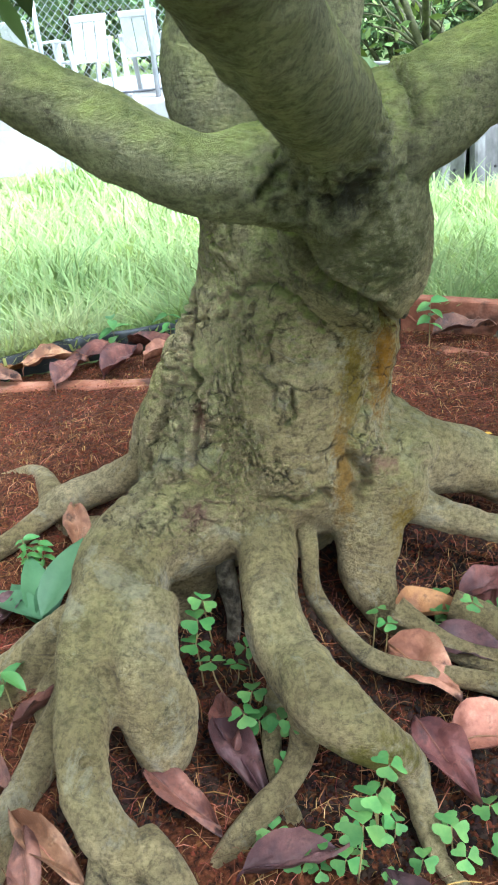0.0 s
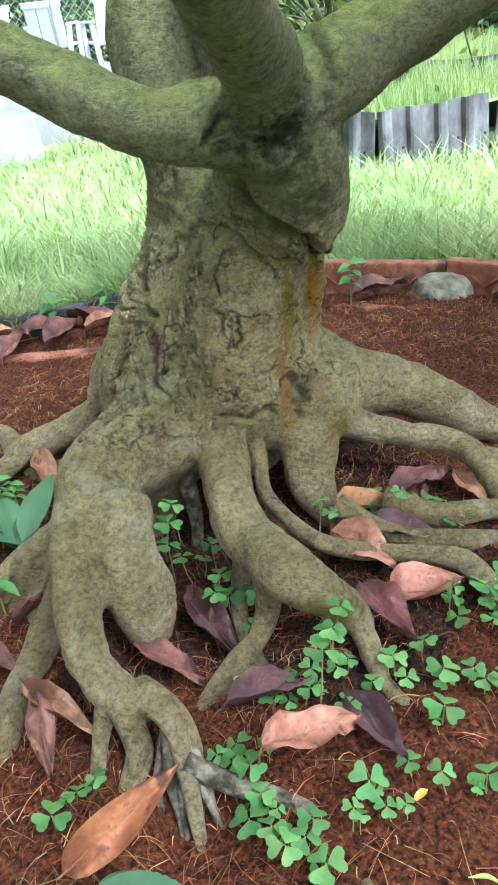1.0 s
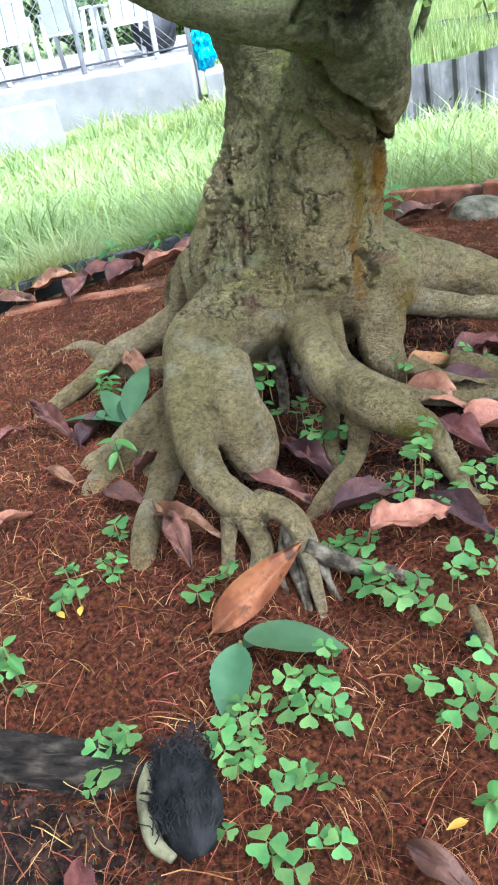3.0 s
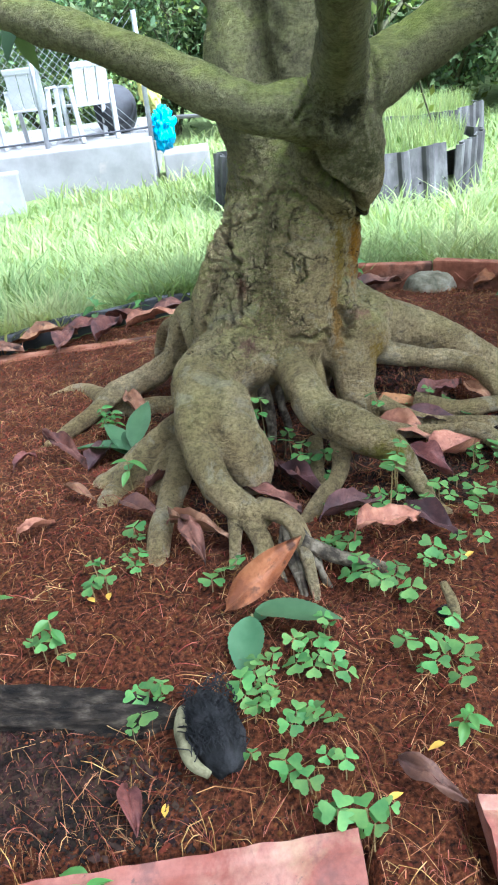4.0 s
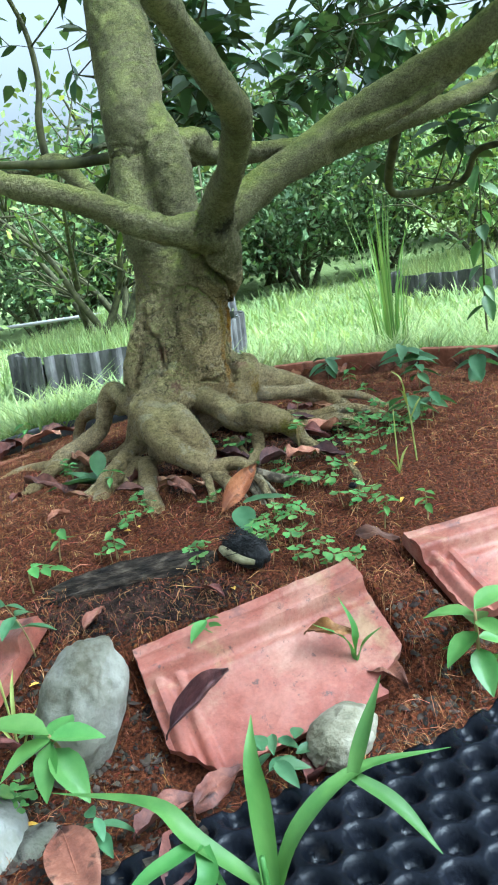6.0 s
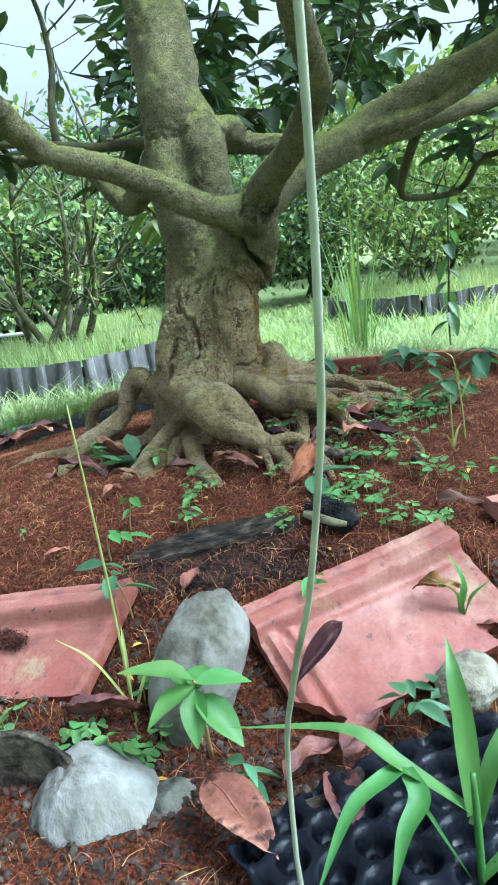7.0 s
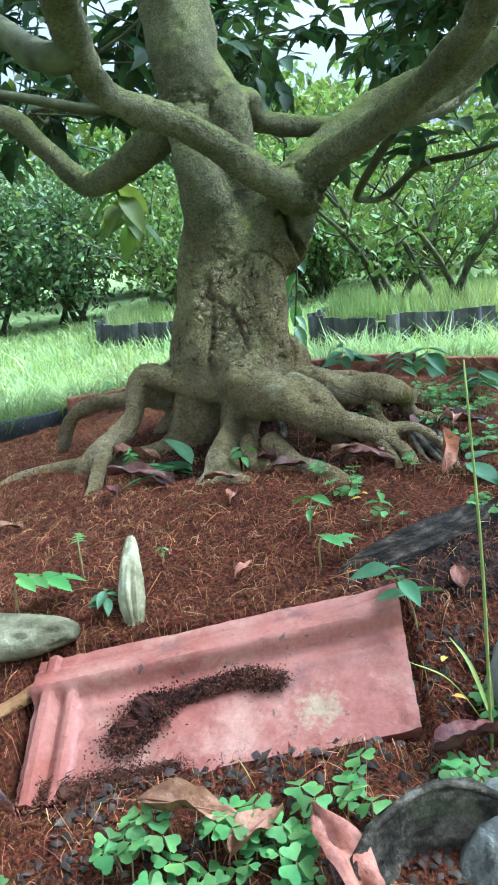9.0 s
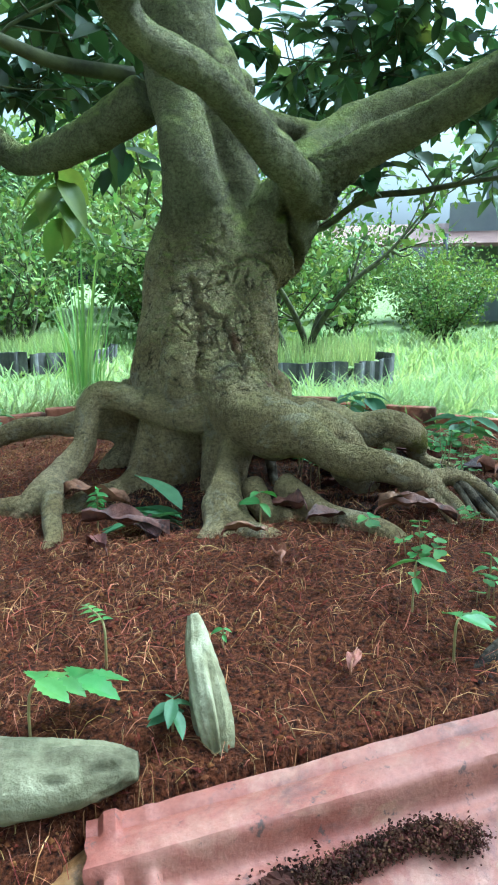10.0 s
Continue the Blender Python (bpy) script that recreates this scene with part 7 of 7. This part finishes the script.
def build_background():
    # the near shrubs, each its own
    hedge = shrub("shrub", "dense leafy green shrub at the lawn's far edge", 4.6, 12.2, 2.6, 2.4, 5200, DARK_BUSH_LEAF, 41, 0.13, 7)
    light = shrub("shrub", "light yellow-green bushy shrub at the lawn's far edge", 10.2, 7.2, 2.4, 2.5, 5200, BUSH_LEAF, 42, 0.13, 7)
    for k, (x, y, s, turn) in enumerate(((2.2, 13.4, 1.0, 40), (0.6, 14.6, 0.95, 110), (6.6, 11.6, 1.05, 200), (8.2, 11.4, 1.0, 290), (-1.4, 14.8, 1.1, 20), (10.6, 10.6, 1.15, 75), (7.3, 13.5, 1.5, 130), (3.4, 15.5, 1.5, 250), (-3.4, 15.2, 1.3, 330))):
        copy_thing(hedge, pose(x, y, gz(x, y) - 0.03, 0, 0, turn) @ Matrix.Scale(s, 4))
    for k, (x, y, s, turn) in enumerate(((11.6, 4.4, 0.65, 30), (11.0, 2.6, 0.52, 140), (12.0, 0.8, 0.55, 220), (12.6, 6.2, 1.0, 310), (9.2, 9.2, 1.0, 60), (13.4, 3.4, 0.60, 100), (11.4, -1.2, 1.0, 180), (5.4, 13.8, 1.25, 15), (13.0, 8.8, 1.3, 260), (10.2, 5.6, 0.8, 330), (11.9, -3.4, 1.2, 75))):
        copy_thing(light, pose(x, y, gz(x, y) - 0.03, 0, 0, turn) @ Matrix.Scale(s, 4))
    # small trees standing in the ring beds
    shrub("small_tree", "small many-branched tree with sparse leaves in a raised bed", 1.75, 7.3, 2.5, 2.4, 1000, BUSH_LEAF, 51, 0.10, 9, 0.5, "tree", 0.0)
    shrub("small_tree", "thin many-stemmed tree in a raised bed", 5.7, 3.45, 2.2, 1.6, 700, BUSH_LEAF, 52, 0.11, 4, 0.5, "tree", 0.06)
    shrub("small_tree", "thin leafy tree in a raised bed", 5.6, 2.75, 2.0, 1.5, 700, BUSH_LEAF, 53, 0.11, 4, 0.5, "tree", 0.06)
    shrub("small_tree", "small spreading tree in a raised bed", 7.0, 7.4, 1.8, 1.8, 1300, BUSH_LEAF, 54, 0.11, 6, 0.4, "tree", -0.12)
    # tall trees behind, which close the view
    tall = shrub("background_tree", "tall leafy tree behind the garden", 5.0, 19.0, 3.2, 3.4, 7000, BUSH_LEAF, 61, 0.26, 6, 0.1, "tree")
    for x, y, s, turn in ((0.0, 20.5, 0.9, 60), (9.5, 17.5, 1.1, 120), (13.8, 14.0, 1.2, 200), (16.8, 9.5, 1.1, 280), (-5.5, 19.5, 1.3, 20), (18.5, 0.0, 1.3, 90), (17.5, -5.5, 1.5, 170), (20.0, 13.0, 1.5, 10), (12.0, 18.0, 1.3, 300)):
        copy_thing(tall, pose(x, y, gz(x, y) - 0.03, 0, 0, turn) @ Matrix.Scale(s, 4))
    # pale block beyond the far bed
    blk = new("concrete_block", box_mesh("concrete_block", (0.95, 0.5, 0.55), CONCRETE, 0.03))
    blk.matrix_world = pose(10.6, 11.3, -0.12, 0, 0, 40)
    tagged(blk, "pale concrete block at the foot of the shrubs", "concrete block")
    # a house seen through the leaves
    house = thing("house", "grey house with a rusty sheet roof behind the shrubs", "house", at=(17.5, 3.0, gz(17.5, 3.0) - 0.6))
    part("wall", box_mesh("wall", (3.0, 4.4, 3.0), WALL_GREY, 0.02, (0, -1.6, 1.5)), house)
    part("roof", box_mesh("roof", (2.2, 8.0, 0.08), ROOF, 0.01), house, "rusty corrugated roof sheets", pose(-1.6, 0, 2.35, 0, -14, 0))
    part("upper_wall", box_mesh("upper_wall", (2.4, 3.8, 2.2), WALL_GREY, 0.02, (0.5, -1.9, 4.1)), house)
    win = box_mesh("window_frame", (0.10, 1.3, 1.1), METAL, 0.01)
    pane = box_mesh("pane", (0.02, 0.56, 0.96), RUBBER, 0.0)
    for y in (-3.0, -1.2):
        w = part("window", win, house, at=pose(-0.72, y, 4.1))
        part("pane", pane, w, at=pose(-0.05, -0.31, 0))
        part("pane", pane, w, at=pose(-0.05, 0.31, 0))
    part("post", tube_mesh("post", [(-2.7, 0.4, 0, 0.05), (-2.7, 0.4, 2.3, 0.05)], RUBBER, sides=10, per=1), house, "dark steel roof post")


build_background()


# ---- the yard with plastic chairs behind a wire fence ----
def plastic_chair(at):
    chair = thing("plastic_chair", "white moulded plastic armchair behind the fence", "chair", "white plastic chairs", at=at)
    part("seat", box_mesh("seat", (0.46, 0.44, 0.03), WHITE_PLASTIC, 0.012, (0, 0, 0.42)), chair)
    for k in range(3):
        part("back_slat", box_mesh("back_slat", (0.135, 0.018, 0.42), WHITE_PLASTIC, 0.006), chair, at=pose(-0.145 + 0.145 * k, 0.24, 0.64, -10))
    part("top_rail", box_mesh("top_rail", (0.46, 0.03, 0.07), WHITE_PLASTIC, 0.012), chair, at=pose(0, 0.28, 0.86, -10))
    for s in (-1, 1):
        part("armrest", box_mesh("armrest", (0.05, 0.44, 0.025), WHITE_PLASTIC, 0.01), chair, at=pose(s * 0.25, 0.02, 0.64))
        part("front_leg", box_mesh("front_leg", (0.055, 0.04, 0.64), WHITE_PLASTIC, 0.01), chair, at=pose(s * 0.25, -0.19, 0.32, -4, s * 3))
        part("rear_leg", box_mesh("rear_leg", (0.055, 0.05, 0.66), WHITE_PLASTIC, 0.01), chair, at=pose(s * 0.24, 0.23, 0.33, 7, s * 3))
    return chair


def build_yard():
    terrace = new("terrace", box_mesh("terrace", (5.2, 3.6, 0.75), CONCRETE, 0.02))
    terrace.matrix_world = pose(-2.35, 11.35, -0.32, 0, 0, -5)
    tagged(terrace, "whitewashed concrete terrace at the edge of the lawn", "terrace", kind="structure")
    step = new("terrace_step", box_mesh("terrace_step", (0.55, 0.7, 0.40), CONCRETE, 0.02))
    step.matrix_world = pose(0.52, 9.85, -0.34, 0, 0, -5)
    tagged(step, "low concrete step beside the terrace", "step", kind="structure")
    wall = new("low_wall", box_mesh("low_wall", (2.6, 0.25, 0.5), CONCRETE, 0.02))
    wall.matrix_world = pose(-2.7, 8.7, -0.28, 0, 0, 3)
    tagged(wall, "low white concrete kerb wall beside the lawn", "wall", kind="structure")
    first = plastic_chair(pose(-0.58, 10.25, 0.055, 0, 0, 200))
    for x, y, rz in ((-1.25, 10.5, 170), (-2.0, 10.3, 215), (-2.7, 10.8, 150)):
        copy_thing(first, pose(x, y, 0.055, 0, 0, rz))
    # fence: posts, rails and a wire mesh
    fence = thing("wire_fence", "chicken-wire fence on thin grey posts", "fence", at=(0.12, 9.85, 0.055))
    for x in (0.0, -1.25, -2.5, -3.75):
        part("post", tube_mesh("post", [(x, 0, -0.05, 0.03), (x, 0, 1.35, 0.03)], METAL, sides=10, per=1), fence)
    part("bottom_rail", tube_mesh("bottom_rail", [(-4.0, 0, 0.06, 0.012), (0.05, 0, 0.10, 0.012)], RUBBER, sides=8, per=1), fence)
    wires = []
    for k in range(58):
        for sgn in (-1, 1):
            x0 = -4.2 + k * 0.09
            x1 = x0 + sgn * 1.2
            if -3.9 < x0 < 0 and -3.9 < x1 < 0:
                wires.append(tube([(x0, 0, 0.05, 0.003), (x1, 0, 1.3, 0.003)], 4, 1))
    tagged(part("wire_mesh", mesh_of("wire_mesh", *joined(wires), METAL, False), fence), kind="stuff")
    barrel = thing("drum", "dark rubber drum lying behind the fence", "drum", at=(-0.26, 10.75, 0.055))
    bm = bmesh.new()
    bmesh.ops.create_cone(bm, cap_ends=True, segments=28, radius1=0.27, radius2=0.27, depth=0.5, matrix=Matrix.Translation((0, 0, 0.27)) @ Matrix.Rotation(radians(70), 4, "X"))
    bmesh.ops.bevel(bm, geom=[e for e in bm.edges if len(e.link_faces) == 2 and e.calc_face_angle(0) > 1], offset=0.05, segments=3, affect="EDGES")
    part("body", bm_mesh(bm, "body", RUBBER, True), barrel)
    bag = stone(0.28, 10.02, 0.10, (0.13, 0.11, 0.24), 20, BLUE, "crumpled bright blue plastic bag by the fence post", 6.1, name="blue_bag", crumple=0.7)
    tagged(bag, category="bag")
    bag["group"] = "bags by the fence"
    sack = stone(0.20, 10.35, 0.55, (0.13, 0.09, 0.25), 5, YELLOW_BAG, "pale yellow sack hung on the fence post", 9.4, name="yellow_sack", crumple=0.4)
    tagged(sack, category="bag")
    sack["group"] = "bags by the fence"
    rail = new("pipe_rail", tube_mesh("pipe_rail", [(0.6, 12.9, 0.0, 0.03), (4.4, 11.0, -0.1, 0.03)], CONCRETE, sides=8, per=1))
    tagged(rail, "long pale pipe lying before the shrubs", "pipe")
    shrub("shrub", "small light green bush behind the fence", -0.35, 11.5, 0.9, 0.6, 700, BUSH_LEAF, 71, 0.08, 4, 0.0, "shrub", 0.055)


build_yard()

# ---- lawn grass, mulch fibres and crumbs ----
def build_lawn():
    rng = np.random.RandomState(4)
    # denser near the bed, thinner far off; only towards the open side that the walk overlooks
    count = 165000
    ang = np.where(np.arange(count) < 143000, rng.uniform(radians(-25), radians(128), count), rng.uniform(radians(128), radians(335), count))
    r = 1.27 + 11.5 * rng.rand(count) ** 2.1
    x, y = -0.05 + np.cos(ang) * r, 0.6 + np.sin(ang) * r
    ok = np.ones(count, bool)
    for cx, cy, rad in ((1.81, 7.17, 1.2), (7.0, 7.4, 1.25), (5.64, 3.08, 1.05), (3.2, 9.9, 1.05)):
        ok &= np.hypot(x - cx, y - cy) > rad
    ok &= ~((np.abs(x + 0.25) < 0.45) & (np.abs(y + 0.55) < 0.30))
    ok &= (np.arange(count) < 143000) | (np.hypot(x + 0.05, y - 0.6) > 1.62)
    ok &= ~((x < 0.35) & (y > 9.5)) & ~((x < -1.3) & (y > 8.5))
    x, y, r = x[ok], y[ok], r[ok]
    n = len(x)
    z = ground_z(x, y) - 0.01
    patch = np.array([0.7 * noise.noise(Vector((a * 1.3, b * 1.3, 0))) + 0.8 * noise.noise(Vector((a * 4.5, b * 4.5, 3))) for a, b in zip(x, y)])
    h = (0.03 + 0.15 * rng.rand(n) ** 2.0) * np.clip(1 + 1.3 * patch, 0.3, 3) * np.interp(r, [1.27, 2.0, 3.5, 8], [0.75, 0.85, 1.0, 1.05])
    w = 0.0038 * np.interp(r, [1.2, 3, 6, 12], [1, 1.3, 2.2, 3.6]) * (0.7 + 0.6 * rng.rand(n))
    a = rng.uniform(0, 2 * np.pi, n)
    lean = h * rng.uniform(0.2, 1.6, n)
    dx, dy = np.cos(a), np.sin(a)
    sx, sy = -dy * w, dx * w
    base = np.stack([x, y, z], 1)
    mid = base + np.stack([dx * lean * 0.35, dy * lean * 0.35, h * 0.6], 1)
    tip = base + np.stack([dx * lean, dy * lean, h], 1)
    side = np.stack([sx, sy, np.zeros(n)], 1)
    v = np.stack([base - side, base + side, mid + side * 0.8, mid - side * 0.8, tip], 1).reshape(-1, 3)
    i = np.arange(n)[:, None] * 5
    f = np.concatenate([i + [0, 1, 2], i + [0, 2, 3], i + [3, 2, 4]], 0)
    tagged(new("lawn_grass", quick_mesh("lawn_grass", v, 3, f, GRASS, False)), "long fresh yellow-green lawn grass round the bed", "grass", kind="stuff")
    # grass inside the ring beds
    vs, fs = [], []
    for cx, cy, rad, top in ((1.81, 7.17, 1.08, 0.02), (7.0, 7.4, 1.12, -0.07), (5.64, 3.08, 0.93, 0.10), (3.2, 9.9, 0.93, -0.03)):
        m = 5000
        ang, rr = rng.uniform(0, 6.28, m), rad * np.sqrt(rng.rand(m))
        p = np.stack([cx + np.cos(ang) * rr, cy + np.sin(ang) * rr, np.full(m, top - 0.06)], 1)
        hh = 0.08 + 0.22 * rng.rand(m)
        a = rng.uniform(0, 6.28, m)
        l = hh * rng.uniform(0.1, 0.7, m)
        s = np.stack([-np.sin(a), np.cos(a), np.zeros(m)], 1) * 0.008
        t = p + np.stack([np.cos(a) * l, np.sin(a) * l, hh], 1)
        o = sum(len(q) for q in vs)
        vs.append(np.stack([p - s, p + s, t], 1).reshape(-1, 3))
        fs.append(np.arange(m * 3).reshape(-1, 3) + o)
    tagged(new("bed_grass", quick_mesh("bed_grass", np.concatenate(vs), 3, np.concatenate(fs), GRASS, False)), "long grass growing inside the raised beds", "grass", kind="stuff")


def clear_of_tiles(x, y):
    """True where no roof tile lies on the ground."""
    ok = np.ones(len(x), bool)
    for (ox, oy, oz), (ax, ay, az), (bx, by, bz) in TILE_SEATS:
        det = ax * by - ay * bx
        u = ((x - ox) * by - (y - oy) * bx) / det
        v = (ax * (y - oy) - ay * (x - ox)) / det
        ok &= ~((u > 0.0) & (u < 1) & (v > 0.02) & (v < 1.0))
    return ok


def soil(x, y):
    """Height of the mulch with its small lumps."""
    return ground_z(x, y) + np.array([rough(a, b, 0.007) for a, b in zip(x, y)])


def build_mulch():
    rng = np.random.RandomState(9)

    def place(count, inner=0.0, outer=1.18):
        a, r = rng.uniform(0, 2 * np.pi, count), np.sqrt(inner ** 2 + (outer ** 2 - inner ** 2) * rng.rand(count))
        return -0.05 + np.cos(a) * r, 0.6 + np.sin(a) * r

    # coir fibres: bent flat strands
    n = 62000
    x, y = place(n)
    dens = np.array([noise.noise(Vector((a * 3.2, b * 3.2, 9))) for a, b in zip(x, y)])
    ok = (dens + rng.rand(n) * 0.9 > 0.05) & clear_of_tiles(x, y)
    x, y = x[ok], y[ok]
    n = len(x)
    ln = 0.006 + 0.05 * rng.rand(n) ** 3.2
    a = rng.uniform(0, 6.28, n)
    turn = rng.normal(0, 0.6, n)
    w = 0.00014 + 0.00030 * rng.rand(n) ** 2
    pts = []
    px, py, pa = x - np.cos(a) * ln / 2, y - np.sin(a) * ln / 2, a - turn / 2
    lift = 0.002 + 0.007 * rng.rand(n)
    for k in range(4):
        t = k / 3
        pz = soil(px, py) + 0.001 + lift * (0.4 + np.sin(np.pi * t))
        pts.append((px.copy(), py.copy(), pz, pa.copy()))
        px, py, pa = px + np.cos(pa) * ln / 3, py + np.sin(pa) * ln / 3, pa + turn / 3
    rows = []
    for px, py, pz, pa in pts:
        sx, sy = -np.sin(pa) * w, np.cos(pa) * w
        rows += [np.stack([px - sx, py - sy, pz], 1), np.stack([px + sx, py + sy, pz + w], 1)]
    v = np.stack(rows, 1).reshape(-1, 3)
    i = np.arange(n)[:, None] * 8
    f = np.concatenate([i + [2 * k, 2 * k + 1, 2 * k + 3, 2 * k + 2] for k in range(3)], 0)
    tagged(new("mulch_fibres", quick_mesh("mulch_fibres", v, 4, f, FIBRE)), "red-brown coir fibres strewn over the mound", "mulch", kind="stuff")
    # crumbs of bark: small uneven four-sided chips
    # the dark crumbs under the roots are humus plus shade put into their colour
    for name, mat_, n, inner, outer, lo, hi, label in (("mulch_crumbs", CRUMB, 98000, 0.0, 1.2, 0.0008, 0.0035, "reddish brown crumbs of bark mulch"), ("dark_humus", ROOT_CRUMB, 62000, 0.0, 0.46, 0.0012, 0.0042, "dark humus crumbs, coloured to deepen the shade under the roots, with a strip by the log"), ("leaf_litter", LITTER, 150000, 0.72, 1.55, 0.0008, 0.0062, "grey-brown crumbled leaf litter")):
        x, y = place(n, inner, outer)
        if name == "leaf_litter":
            keep = (y < 0.30) & (x < 0.3) & (x > -1.1)
            x, y = x[keep], y[keep]
            n = len(x)
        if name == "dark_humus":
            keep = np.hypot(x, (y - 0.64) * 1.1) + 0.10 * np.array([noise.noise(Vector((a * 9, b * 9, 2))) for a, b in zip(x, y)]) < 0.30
            # and a strip of them along the front of the rotten log
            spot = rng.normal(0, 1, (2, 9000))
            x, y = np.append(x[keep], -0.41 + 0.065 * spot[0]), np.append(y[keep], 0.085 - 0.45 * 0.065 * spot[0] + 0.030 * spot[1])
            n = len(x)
        keep = clear_of_tiles(x, y)
        x, y = x[keep], y[keep]
        n = len(x)
        c = np.stack([x, y, soil(x, y) + 0.0025 * rng.rand(n) - 0.0003], 1)
        s = (lo + (hi - lo) * rng.rand(n) ** 2.6)[:, None]
        long = 1 + 1.6 * rng.rand(n)[:, None] ** 2
        a = rng.uniform(0, 6.28, n)
        d = np.stack([np.cos(a), np.sin(a), rng.normal(0, 0.3, n)], 1)
        e = np.stack([-np.sin(a), np.cos(a), rng.normal(0, 0.3, n)], 1)
        up = np.array([0, 0, 1.0])
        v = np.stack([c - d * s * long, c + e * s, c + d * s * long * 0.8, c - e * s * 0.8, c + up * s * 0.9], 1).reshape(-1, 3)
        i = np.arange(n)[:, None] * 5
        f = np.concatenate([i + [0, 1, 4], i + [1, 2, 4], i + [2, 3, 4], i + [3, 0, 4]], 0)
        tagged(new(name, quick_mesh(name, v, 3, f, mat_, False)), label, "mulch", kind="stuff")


build_lawn()
build_mulch()
